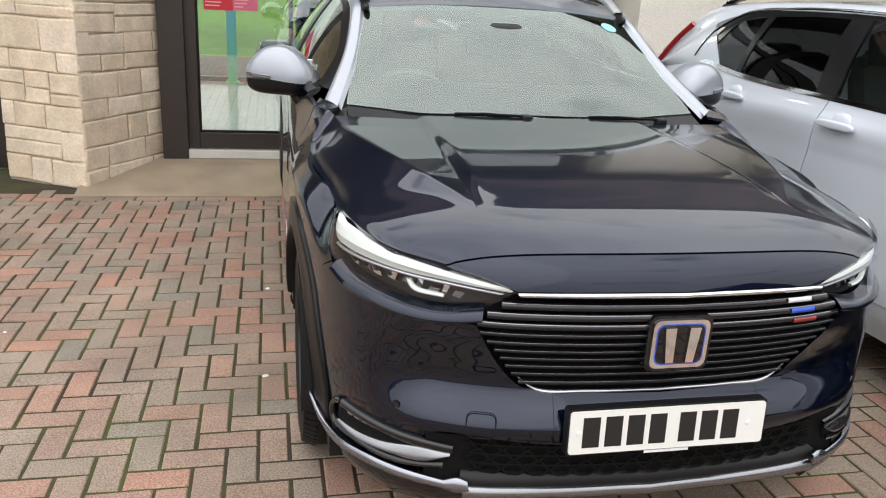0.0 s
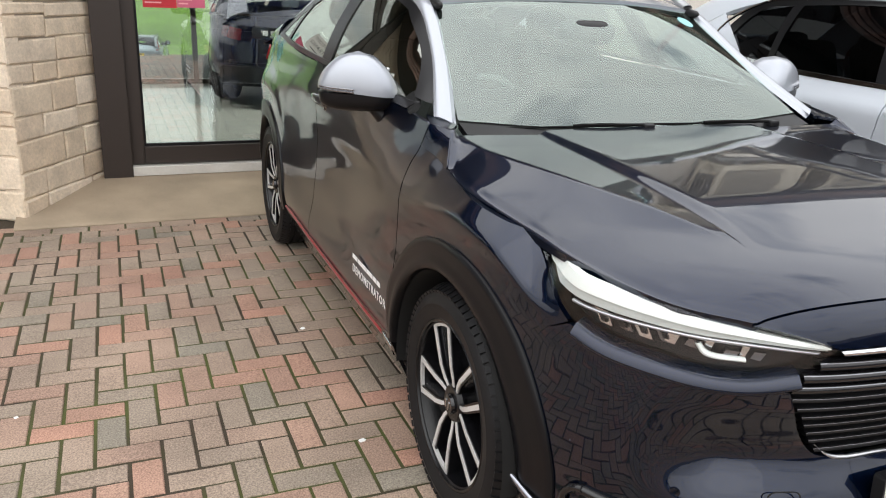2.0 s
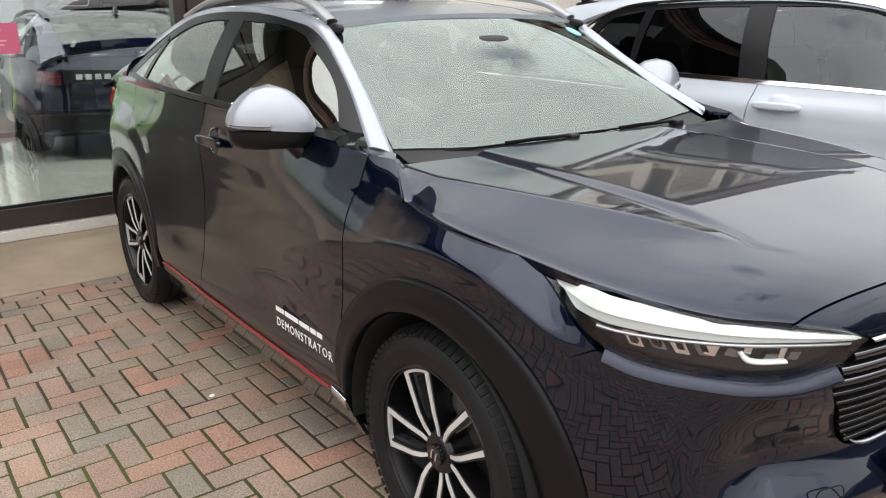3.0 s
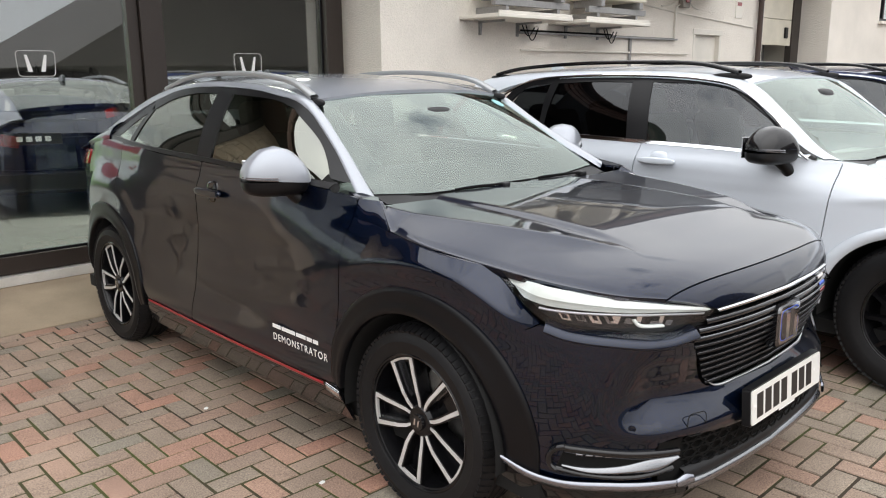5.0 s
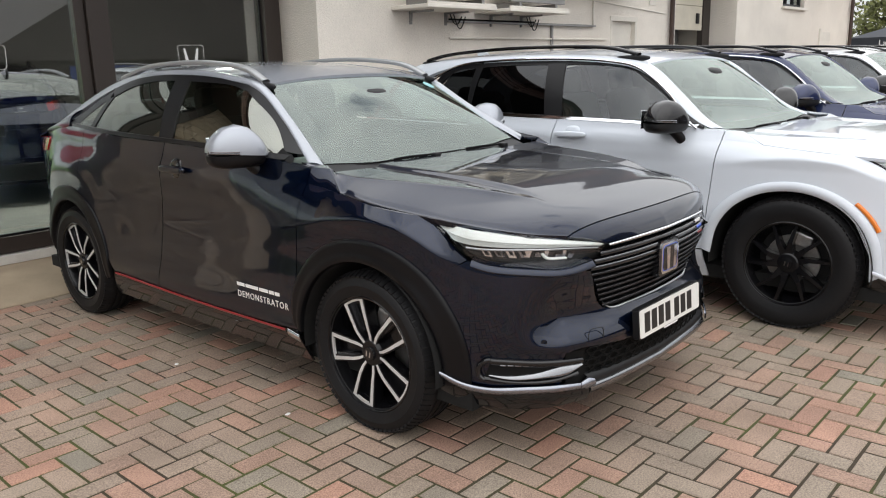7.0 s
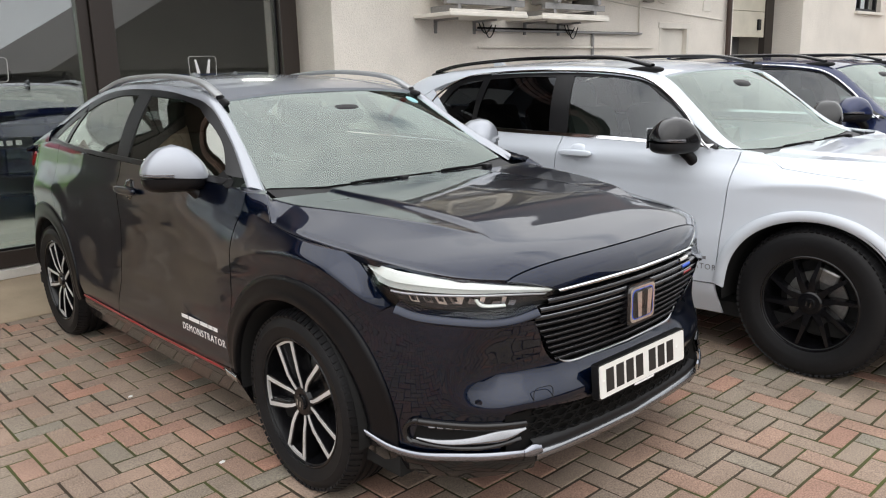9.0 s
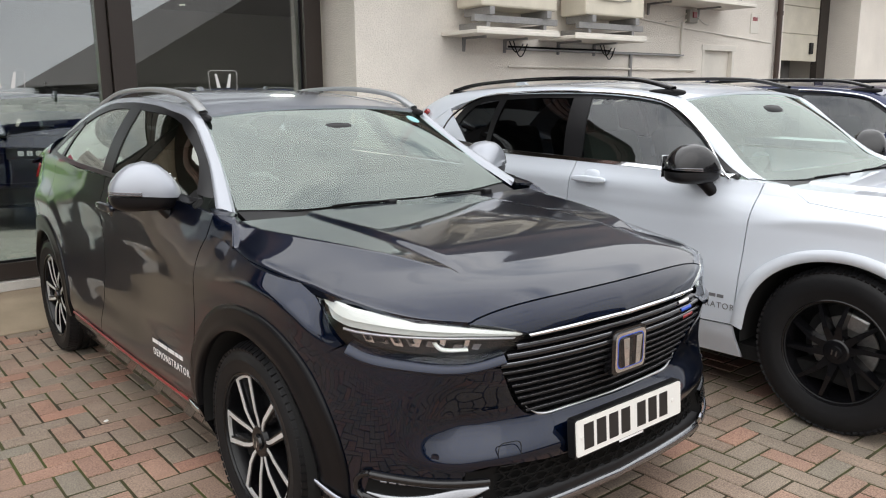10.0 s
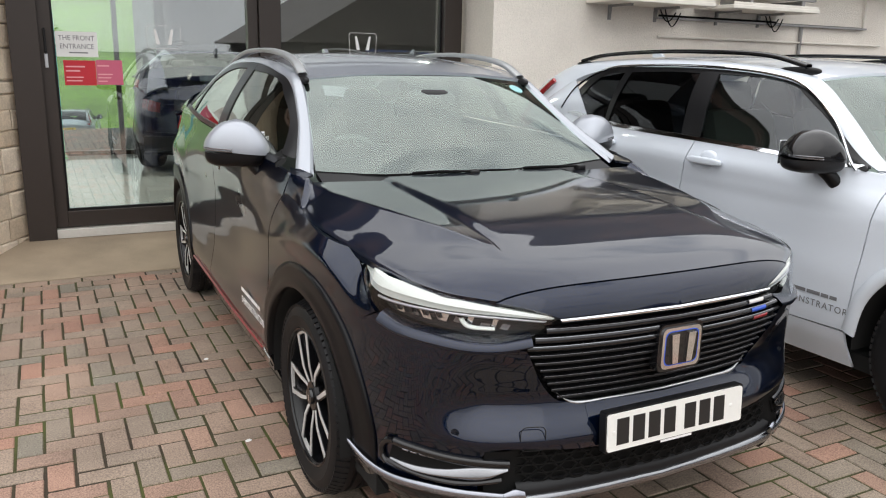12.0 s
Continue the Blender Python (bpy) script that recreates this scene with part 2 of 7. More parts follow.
ZINC = mat("galvanised_bracket", (0.31, 0.305, 0.30), rough=0.5, metal=0.5, grain=0.18, scale=40)
CEDAR = mat("cedar_shingle", (0.21, 0.125, 0.10), rough=0.85, grain=0.3, scale=60, stain=0.25, stain_scale=5, by_island=0.28, bump=0.003)
BROWN = mat("brown_pipe", (0.05, 0.028, 0.02), rough=0.45, grain=0.12)
SOFFIT = mat("soffit_board", (0.055, 0.038, 0.032), rough=0.75, grain=0.15, scale=40, stain=0.15)
SLATE = mat("roof_slate", (0.075, 0.065, 0.06), rough=0.8, grain=0.25, scale=20, stain=0.25, stain_scale=1.0, by_island=0.25)
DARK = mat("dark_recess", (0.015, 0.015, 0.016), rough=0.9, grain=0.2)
TILE = mat("polished_floor_tile", (0.8, 0.81, 0.78), rough=0.12, grain=0.05, scale=8, stain=0.06, stain_scale=1.0, coat=0.3)
PLASTER = mat("interior_plaster", (0.28, 0.27, 0.26), rough=0.85, grain=0.05, stain=0.06)
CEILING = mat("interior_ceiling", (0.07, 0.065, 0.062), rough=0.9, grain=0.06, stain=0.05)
SPOT = mat("downlight_lens", (1.0, 0.93, 0.8), rough=0.3, emit=6.0, grain=0.02)
GRASS = mat("grass_field", (0.17, 0.30, 0.035), rough=0.95, grain=0.35, scale=1.5, stain=0.35, stain_scale=0.12)
LEAF = mat("leaves", (0.12, 0.13, 0.035), rough=0.8, grain=0.3, scale=3, by_island=0.45)
LEAF_D = mat("dark_leaves", (0.035, 0.05, 0.02), rough=0.8, grain=0.3, scale=3, by_island=0.45)
BARK = mat("bark", (0.08, 0.06, 0.045), rough=0.95, grain=0.3, scale=20)
TEAL = mat("teal_banner", (0.02, 0.42, 0.40), rough=0.4)
tn, tl = TEAL.node_tree.nodes, TEAL.node_tree.links
tg, ts, tr = tn.new("ShaderNodeNewGeometry"), tn.new("ShaderNodeSeparateXYZ"), tn.new("ShaderNodeValToRGB")
tm = tn.new("ShaderNodeMapRange")
tm.inputs["From Min"].default_value, tm.inputs["From Max"].default_value = 0.1, 2.0
for k, (at, col) in enumerate(((0.0, (0.05, 0.55, 0.22)), (0.5, (0.03, 0.45, 0.6)), (1.0, (0.08, 0.55, 0.45)))):
    el = tr.color_ramp.elements[k] if k < 2 else tr.color_ramp.elements.new(at)
    el.position, el.color = at, (*col, 1)
tl.new(tg.outputs["Position"], ts.inputs["Vector"])
tl.new(ts.outputs["Z"], tm.inputs["Value"])
tl.new(tm.outputs["Result"], tr.inputs["Fac"])
tl.new(tr.outputs["Color"], tn["Principled BSDF"].inputs["Base Color"])
POSTER_R = mat("red_poster", (0.50, 0.015, 0.03), rough=0.5, grain=0.04)
POSTER_P = mat("pink_poster", (0.55, 0.11, 0.19), rough=0.5, grain=0.04)
GREY_INK = mat("grey_print", (0.16, 0.16, 0.17), rough=0.5, grain=0.03)
LIP = mat("satin_grey_lip", (0.30, 0.31, 0.35), rough=0.18, metal=0.9, grain=0.05)
BLADE = mat("satin_slot_blade", (0.27, 0.275, 0.29), rough=0.22, metal=0.95, grain=0.05, scale=200)
STICKER = mat("teal_sticker", (0.25, 0.5, 0.52), rough=0.4, grain=0.05)
PAPER = mat("white_paper", (0.75, 0.75, 0.74), rough=0.6, grain=0.03)

# ---- small tools ----


def ob_mesh(name, verts, faces, material, parent=None, label="", smooth=False):
    me = bpy.data.meshes.new(name)
    me.from_pydata([tuple(v) for v in verts], [], faces)
    me.materials.append(material)
    if smooth:
        me.polygons.foreach_set("use_smooth", [True] * len(me.polygons))
    me.update()
    ob = new(name, me)
    if parent is not None:
        ob.parent = parent
    if label:
        ob["label"] = label
    return ob


def part(name, bm, material, parent, label="", smooth=False):
    """Links a bmesh as one mesh object under a thing or under a part."""
    me = bpy.data.meshes.new(name)
    bmesh.ops.recalc_face_normals(bm, faces=bm.faces)
    bm.to_mesh(me)
    bm.free()
    me.materials.append(material)
    if smooth:
        me.polygons.foreach_set("use_smooth", [True] * len(me.polygons))
        me.set_sharp_from_angle(angle=radians(38))
    ob = new(name, me)
    if parent is not None:
        ob.parent = parent
    if label:
        ob["label"] = label
    return ob


def box(bm, x0, x1, y0, y1, z0, z1, bevel=0.0, m=None):
    """Adds a box, its edges rounded by bevel."""
    c = Matrix.Translation(((x0 + x1) / 2, (y0 + y1) / 2, (z0 + z1) / 2)) @ Matrix.Diagonal((abs(x1 - x0), abs(y1 - y0), abs(z1 - z0), 1))
    if m is not None:
        c = m @ c
    g = bmesh.ops.create_cube(bm, size=1, matrix=c)
    if bevel:
        es = list({e for v in g["verts"] for e in v.link_edges})
        bmesh.ops.bevel(bm, geom=es, offset=bevel, segments=2, affect="EDGES", profile=0.5)
    return bm


def boxes(*specs, bevel=0.0):
    bm = bmesh.new()
    for s in specs:
        box(bm, *s, bevel=bevel)
    return bm


def tube(bm, pts, r, sides=8, caps=True):
    """Adds a round bar along pts."""
    pts = [Vector(p) for p in pts]
    rings = []
    for i, p in enumerate(pts):
        d = (pts[min(i + 1, len(pts) - 1)] - pts[max(i - 1, 0)]).normalized()
        a = d.orthogonal().normalized() if i == 0 else (ax - d * ax.dot(d)).normalized()
        ax = a
        b = d.cross(a)
        rings.append([bm.verts.new(p + r * (math.cos(k * math.tau / sides) * a + math.sin(k * math.tau / sides) * b)) for k in range(sides)])
    for r0, r1 in zip(rings, rings[1:]):
        for k in range(sides):
            bm.faces.new((r0[k], r0[(k + 1) % sides], r1[(k + 1) % sides], r1[k]))
    if caps:
        bm.faces.new(rings[0][::-1])
        bm.faces.new(rings[-1])
    return bm


def lathe(bm, profile, m, n=48):
    """Turns (radius, along) pairs round the local z of m."""
    rings = []
    for r, h in profile:
        rings.append([bm.verts.new(m @ Vector((r * math.cos(k * math.tau / n), r * math.sin(k * math.tau / n), h))) for k in range(n)])
    for r0, r1 in zip(rings, rings[1:]):
        for k in range(n):
            bm.faces.new((r0[k], r0[(k + 1) % n], r1[(k + 1) % n], r1[k]))
    return bm


def prism(bm, outline, d0, d1, m=None):
    """A flat outline in local (x, y), given depth from d0 to d1 along local z."""
    m = m or Matrix()
    lo = [bm.verts.new(m @ Vector((x, y, d0))) for x, y in outline]
    hi = [bm.verts.new(m @ Vector((x, y, d1))) for x, y in outline]
    n = len(outline)
    bm.faces.new(lo[::-1])
    bm.faces.new(hi)
    for k in range(n):
        bm.faces.new((lo[k], lo[(k + 1) % n], hi[(k + 1) % n], hi[k]))
    return bm


def empty(name, label, category, group="", kind="", m=None):
    e = new(name)
    e.empty_display_size = 0.1
    if m is not None:
        e.matrix_world = m
    return tagged(e, label, category, group, kind)


def curve(pairs):
    """Monotone cubic through (x, y) pairs."""
    xs, ys = np.array([p[0] for p in pairs], float), np.array([p[1] for p in pairs], float)
    h = np.diff(xs)
    d = np.diff(ys) / h
    m = np.zeros(len(xs))
    m[0], m[-1] = d[0], d[-1]
    for i in range(1, len(xs) - 1):
        if d[i - 1] * d[i] > 0:
            w1, w2 = 2 * h[i] + h[i - 1], h[i] + 2 * h[i - 1]
            m[i] = (w1 + w2) / (w1 / d[i - 1] + w2 / d[i])

    xs, ys, h, m = xs.tolist(), ys.tolist(), h.tolist(), m.tolist()

    def f(x):
        x = min(max(x, xs[0]), xs[-1])
        i = 0
        while i < len(h) - 1 and xs[i + 1] < x:
            i += 1
        t = (x - xs[i]) / h[i]
        return (ys[i] * (2 * t**3 - 3 * t * t + 1) + h[i] * m[i] * (t**3 - 2 * t * t + t) + ys[i + 1] * (3 * t * t - 2 * t**3) + h[i] * m[i + 1] * (t**3 - t * t))

    return f


def path(pts, n):
    """n + 1 points evenly along a smooth line through pts (2D or 3D)."""
    pts = [np.array(p, float) for p in pts]
    if len(pts) == 2:
        return [pts[0] + (pts[1] - pts[0]) * k / n for k in range(n + 1)]
    ext = [2 * pts[0] - pts[1]] + pts + [2 * pts[-1] - pts[-2]]
    dense = []
    for i in range(1, len(ext) - 2):
        p0, p1, p2, p3 = ext[i - 1:i + 3]
        d = [max(np.linalg.norm(b - a), 1e-6) ** 0.5 for a, b in ((p0, p1), (p1, p2), (p2, p3))]
        m1 = (p1 - p0) / d[0] - (p2 - p0) / (d[0] + d[1]) + (p2 - p1) / d[1]
        m2 = (p2 - p1) / d[1] - (p3 - p1) / (d[1] + d[2]) + (p3 - p2) / d[2]
        m1, m2 = m1 * d[1], m2 * d[1]
        for k in range(16):
            t = k / 16
            dense.append((2 * t**3 - 3 * t * t + 1) * p1 + (t**3 - 2 * t * t + t) * m1 + (3 * t * t - 2 * t**3) * p2 + (t**3 - t * t) * m2)
    dense.append(pts[-1])
    dense = np.array(dense)
    run = np.concatenate([[0], np.cumsum(np.linalg.norm(np.diff(dense, axis=0), axis=1))])
    want = np.linspace(0, run[-1], n + 1)
    return [np.array([np.interp(w, run, dense[:, c]) for c in range(dense.shape[1])]) for w in want]


def smooth_step(a, b, x):
    t = min(max((x - a) / (b - a), 0.0), 1.0)
    return t * t * (3 - 2 * t)

# ---- the setting ----
WALL_Y, FAR_Y = 3.48, 3.25

# ground: one sheet that reaches the horizon, open joints' bed under the pavers
def level(yy):
    return -0.075 - 2.1 * smooth_step(14.5, 24.0, yy)


ys = [-600, -200, -60, -20, 0, 8, 14, *np.linspace(14.5, 24, 14), 28, 40, 90, 300, 600]
bm = bmesh.new()
gr_ = [[bm.verts.new((xx, yy, level(yy))) for xx in (-600, -100, -20, 0, 20, 100, 600)] for yy in ys]
for r0, r1 in zip(gr_, gr_[1:]):
    for k in range(6):
        bm.faces.new((r0[k], r0[k + 1], r1[k + 1], r1[k]))
tagged(part("ground", bm, TARMAC, None), "dark grey tarmac car park beyond the block paving", "ground", kind="structure")
bm = bmesh.new()
box(bm, -9.0, 24.0, -6.4, 3.5, -0.07, -0.0045)
box(bm, -9.0, -1.9, 3.5, 4.0, -0.07, -0.009)
paved = tagged(part("pavement", bm, JOINT, None), "block paved forecourt, brown and grey herringbone with mossy joints", "pavement", kind="structure")

# concrete apron rising to the door sill
bm = bmesh.new()
ax0, ax1 = -2.26, 1.87
prof = [(3.155, -0.05), (3.15, 0.004), (3.17, 0.014), (3.99, 0.108), (4.3, 0.108), (4.3, -0.05)]
lo, hi = [bm.verts.new((ax0, y, z)) for y, z in prof], [bm.verts.new((ax1, y, z)) for y, z in prof]
bm.faces.new(lo), bm.faces.new(hi[::-1])
for k in range(len(prof)):
    bm.faces.new((lo[k], hi[k], hi[(k + 1) % len(prof)], lo[(k + 1) % len(prof)]))
tagged(part("entrance_apron", bm, CONCRETE, None), "worn tan concrete apron sloping up to the showroom sill", "pavement", kind="structure")

# showroom interior
bm = boxes((-9.0, -0.03, 4.12, 9.15, -0.05, 0.11), (-0.03, 10.5, 4.12, 12.6, -0.05, 0.11))
tagged(part("showroom_floor", bm, TILE, None), "pale polished tile floor of the showroom", "floor", kind="structure")
bm = boxes((-0.03, 10.5, 12.6, 12.8, 0.0, 3.4), (-0.03, 0.05, 9.15, 12.6, 0.11, 3.05))
tagged(part("wall_back", bm, PLASTER, None), "plain grey back wall of the showroom", "wall", kind="structure")
rear = empty("window_4", "dark framed glazing on the far side of the showroom", "window", kind="structure")
for nm, sp, m in (("jamb", (-0.15, -0.03, 9.03, 9.15, 0.11, 3.05), FRAME), ("mullion", (-0.68, -0.62, 9.03, 9.15, 0.17, 3.05), FRAME), ("mullion", (-2.6, -2.54, 9.03, 9.15, 0.17, 3.05), FRAME), ("mullion", (-4.8, -4.74, 9.03, 9.15, 0.17, 3.05), FRAME), ("sill", (-9.0, -0.15, 9.03, 9.15, 0.11, 0.17), FRAME), ("head", (-9.0, -0.15, 9.03, 9.15, 2.95, 3.05), FRAME)):
    part(nm, boxes(sp), m, rear)
for a, b_ in ((-9.0, -4.8), (-4.74, -2.6), (-2.54, -0.68), (-0.62, -0.15)):
    part("pane", boxes((a, b_, 9.08, 9.086, 0.17, 2.95)), CLEAR, rear).visible_shadow = False
bm = boxes((-9.2, -9.0, 3.0, 9.15, 0.0, 3.4))
tagged(part("wall_side_west", bm, PLASTER, None), "plain side wall of the showroom", "wall", kind="structure")
bm = boxes((10.5, 10.7, 4.2, 12.8, 0.0, 3.4))
tagged(part("wall_side_east", bm, PLASTER, None), "plain end wall of the showroom", "wall", kind="structure")
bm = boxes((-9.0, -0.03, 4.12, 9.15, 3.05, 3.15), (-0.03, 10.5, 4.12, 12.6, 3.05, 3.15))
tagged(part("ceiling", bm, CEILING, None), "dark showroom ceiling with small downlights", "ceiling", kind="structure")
down = empty("downlight", "small round lit ceiling downlight", "lamp", "showroom downlights")
bm = bmesh.new()
lathe(bm, [(0.0, -0.008), (0.06, -0.008)], Matrix(), 20)
part("lens", bm, SPOT, down)
bm = bmesh.new()
lathe(bm, [(0.06, -0.004), (0.062, -0.014), (0.085, -0.01), (0.088, 0.0)], Matrix(), 20)
part("ring", bm, CHROME, down)
spots = [(-3.0, 6.0), (-0.6, 6.2), (1.2, 6.4), (3.4, 6.6), (-0.2, 8.3), (2.2, 8.6), (4.6, 9.2), (-3.2, 8.4), (1.4, 11.6), (3.6, 11.6)]
down.matrix_basis = pose(*spots[0], 3.049)
for sx, sy in spots[1:]:
    copy_thing(down, pose(sx, sy, 3.049))

# added fill discs, away from the fittings, to brighten the showroom floor
for k, (sx, sy) in enumerate(((-2.6, 6.6), (0.6, 6.2), (3.2, 7.0))):
    ld = bpy.data.lights.new("downlight_glow", "AREA")
    ld.shape, ld.size, ld.energy, ld.color = "DISK", 0.5, 85, (1.0, 0.95, 0.86)
    lamp_ob = new("downlight_glow", ld)
    lamp_ob.location = (sx, sy, 3.02)

# showroom front: posts, transom, rails, panes
front = empty("window_1", "dark bronze framed showroom glazing with a glass entrance door", "window", kind="structure")


def member(name, x0, x1, z0, z1, y0=3.96, y1=4.08, label="", mtl=FRAME, to=None, bevel=0.004):
    return part(name, boxes((x0, x1, y0, y1, z0, z1), bevel=bevel), mtl, to or front, label)


member("jamb", -1.765, -1.575, 0.10, 3.3, 3.93, 4.10)
member("mullion", 0.0, 0.172, 0.175, 3.3, 3.95, 4.10)
member("jamb", 1.65, 1.82, 0.175, 3.3, 3.95, 4.10)
member("transom", -1.585, 0.0, 2.43, 2.55, 3.96, 4.09)
member("transom", 0.172, 1.65, 2.43, 2.55, 3.96, 4.09)
member("bottom_rail", 0.172, 1.65, 0.175, 0.30, 3.965, 4.085)
member("sill", -1.6, 1.8, 0.105, 0.172, 3.94, 4.10, "pale metal threshold strip", SILL)
for x0, x1, z0, z1 in ((0.172, 1.65, 0.30, 2.43), (0.172, 1.65, 2.55, 3.28), (-1.585, 0.0, 2.55, 3.28)):
    member("pane", x0, x1, z0, z1, 4.03, 4.038, "", WINDOW, bevel=0)
    for k, (a, b, c, d) in enumerate(((x0, x0 + 0.02, z0, z1), (x1 - 0.02, x1, z0, z1), (x0 + 0.02, x1 - 0.02, z0, z0 + 0.02), (x0 + 0.02, x1 - 0.02, z1 - 0.02, z1))):
        member("glazing_bead", a, b, c, d, 4.012, 4.028, "", TRIM, bevel=0.002)
door = tagged(member("door_leaf", -1.582, -1.49, 0.178, 2.428, 3.985, 4.065), "", "")
for nm, a in (("stile", (-0.085, -0.003, 0.178, 2.428)), ("bottom_rail", (-1.49, -0.085, 0.178, 0.302)), ("top_rail", (-1.49, -0.085, 2.345, 2.428))):
    member(nm, *a, 3.985, 4.065, to=door)
member("pane", -1.49, -0.085, 0.302, 2.345, 4.03, 4.038, "", WINDOW, door, 0)
for a, b, c, d in ((-1.49, -1.475, 0.302, 2.345), (-1.475, -0.085, 0.302, 0.32)):
    member("glazing_bead", a, b, c, d, 4.008, 4.028, "", TRIM, door, 0.002)
member("lock", -1.552, -1.528, 1.36, 1.46, 3.968, 3.986, "pale lock plate and small pull", SATIN, door, 0.004)
bm = bmesh.new()
tube(bm, [(-1.54, 3.985, 1.46), (-1.54, 3.945, 1.47), (-1.54, 3.945, 1.62), (-1.54, 3.985, 1.63)], 0.009)
part("pull_handle", bm, TRIM, door, smooth=True)

# notices stuck inside the door glass
def notice(name, x0, x1, z0, z1, m, label, bars, ink):
    ob = tagged(part(name, boxes((x0, x1, 4.0265, 4.029, z0, z1)), m, None), label, "notice")
    for a, b, z, h in bars:
        bm = boxes((x0 + a * (x1 - x0), x0 + b * (x1 - x0), 4.0250, 4.0264, z0 + z * (z1 - z0), z0 + (z + h) * (z1 - z0)))
        part("text_line", bm, ink, ob)
    return ob


PALE_R = mat("pale_red_print", (0.75, 0.35, 0.38), rough=0.5, grain=0.03)
notice("poster", -1.43, -1.215, 1.235, 1.415, POSTER_R, "red notice stuck inside the glass door", [(0.06, 0.66, 0.72, 0.06), (0.06, 0.5, 0.55, 0.06), (0.06, 0.6, 0.3, 0.05), (0.06, 0.55, 0.16, 0.05)], PALE_R)
notice("poster", -1.213, -1.03, 1.24, 1.42, POSTER_P, "pink notice stuck inside the glass door", [(0.06, 0.5, 0.74, 0.06), (0.06, 0.62, 0.4, 0.05), (0.06, 0.55, 0.26, 0.05), (0.06, 0.4, 0.12, 0.05)], PALE_R)
entry = notice("paper_sign", -1.49 + 0.02, -1.19, 1.44, 1.62, PAPER, "white entrance sheet with grey lettering on the door glass", [(0.3, 0.75, 0.14, 0.05)], GREY_INK)


def letters(text, size, m, material, parent, squash=1.0):
    """Flat letters in the built-in font, as a mesh."""
    cu = bpy.data.curves.new("letters", "FONT")
    cu.body, cu.size, cu.extrude, cu.resolution_u = text, size, 0.0006, 3
    cu.align_x = "CENTER"
    tmp = new("letters", cu)
    bpy.context.view_layer.update()
    me = bpy.data.meshes.new_from_object(tmp.evaluated_get(bpy.context.evaluated_depsgraph_get()))
    bpy.data.objects.remove(tmp)
    me.transform(m @ Matrix.Diagonal((squash, 1, 1, 1)))
    me.materials.clear()
    me.materials.append(material)
    ob = new("lettering", me)
    ob.parent = parent
    return ob


letters("THE FRONT", 0.05, Matrix.Translation((-1.33, 4.0255, 1.558)) @ pose(0, 0, 0, 90), GREY_INK, entry, 0.9)
letters("ENTRANCE", 0.05, Matrix.Translation((-1.33, 4.0255, 1.498)) @ pose(0, 0, 0, 90), GREY_INK, entry, 0.9)
# plain outlined marks stuck on the glass
for sx in (-0.72, 0.905):
    dec = empty("window_sticker", "pale outlined rounded mark stuck on the showroom glass", "sticker", "window stickers")
    for nm, hw_, hh_, r_, line_ in (("outline", 0.125, 0.085, 0.025, 0.0045),):
        pts = [(sx + cx * (hw_ - r_) * (1 - 0.06 * (cz < 0)) + r_ * math.cos(t), 4.0275, 1.60 + cz * (hh_ - r_) + r_ * math.sin(t)) for cx, cz, t0 in ((1, 1, 0), (-1, 1, 90), (-1, -1, 180), (1, -1, 270)) for t in np.radians([t0, t0 + 30, t0 + 60, t0 + 90])]
        bm = bmesh.new()
        tube(bm, [*pts, pts[0]], line_ * 0.4, 4, False)
        part(nm, bm, PAPER, dec)
    for s2 in (-1, 1):
        bm = bmesh.new()
        prism(bm, [(s2 * 0.072, 0.058), (s2 * 0.055, 0.058), (s2 * 0.026, -0.055), (s2 * 0.056, -0.055)][::s2], -0.0006, 0.0006, Matrix.Translation((sx, 4.0275, 1.60)) @ pose(0, 0, 0, 90))
        part("bar", bm, PAPER, dec)

# tall thin teal standing banner inside
ban = empty("banner", "tall narrow teal banner standing on the showroom floor", "banner")
part("panel", boxes((-1.505, -1.378, 8.8, 8.83, 0.14, 1.95), bevel=0.004), TEAL, ban)
part("foot", boxes((-1.53, -1.353, 8.68, 8.95, 0.112, 0.14), bevel=0.006), TEAL, ban)

# stone pier, turned cornerwise: bed of mortar, each stone a piece
pc = Vector((-2.2, 3.31, 0))
e_r, e_l = Vector((0.43, 0.70, 0)).normalized(), Vector((-0.70, 0.43, 0)).normalized()
LR, LL, PH = 0.86, 0.72, 3.3
pier = empty("wall_stone_pier", "buff sandstone pier in rough coursed blocks", "pier", kind="structure")
bm = bmesh.new()
q = [pc + 0.014 * (e_r + e_l), pc + e_r * LR + 0.014 * e_l, pc + e_r * LR + e_l * LL, pc + e_l * LL + 0.014 * e_r]
prism(bm, [(v.x, v.y) for v in q], -0.02, PH)
part("core", bm, MORTAR, pier, "pale mortar bed")
rs = random.Random(4)


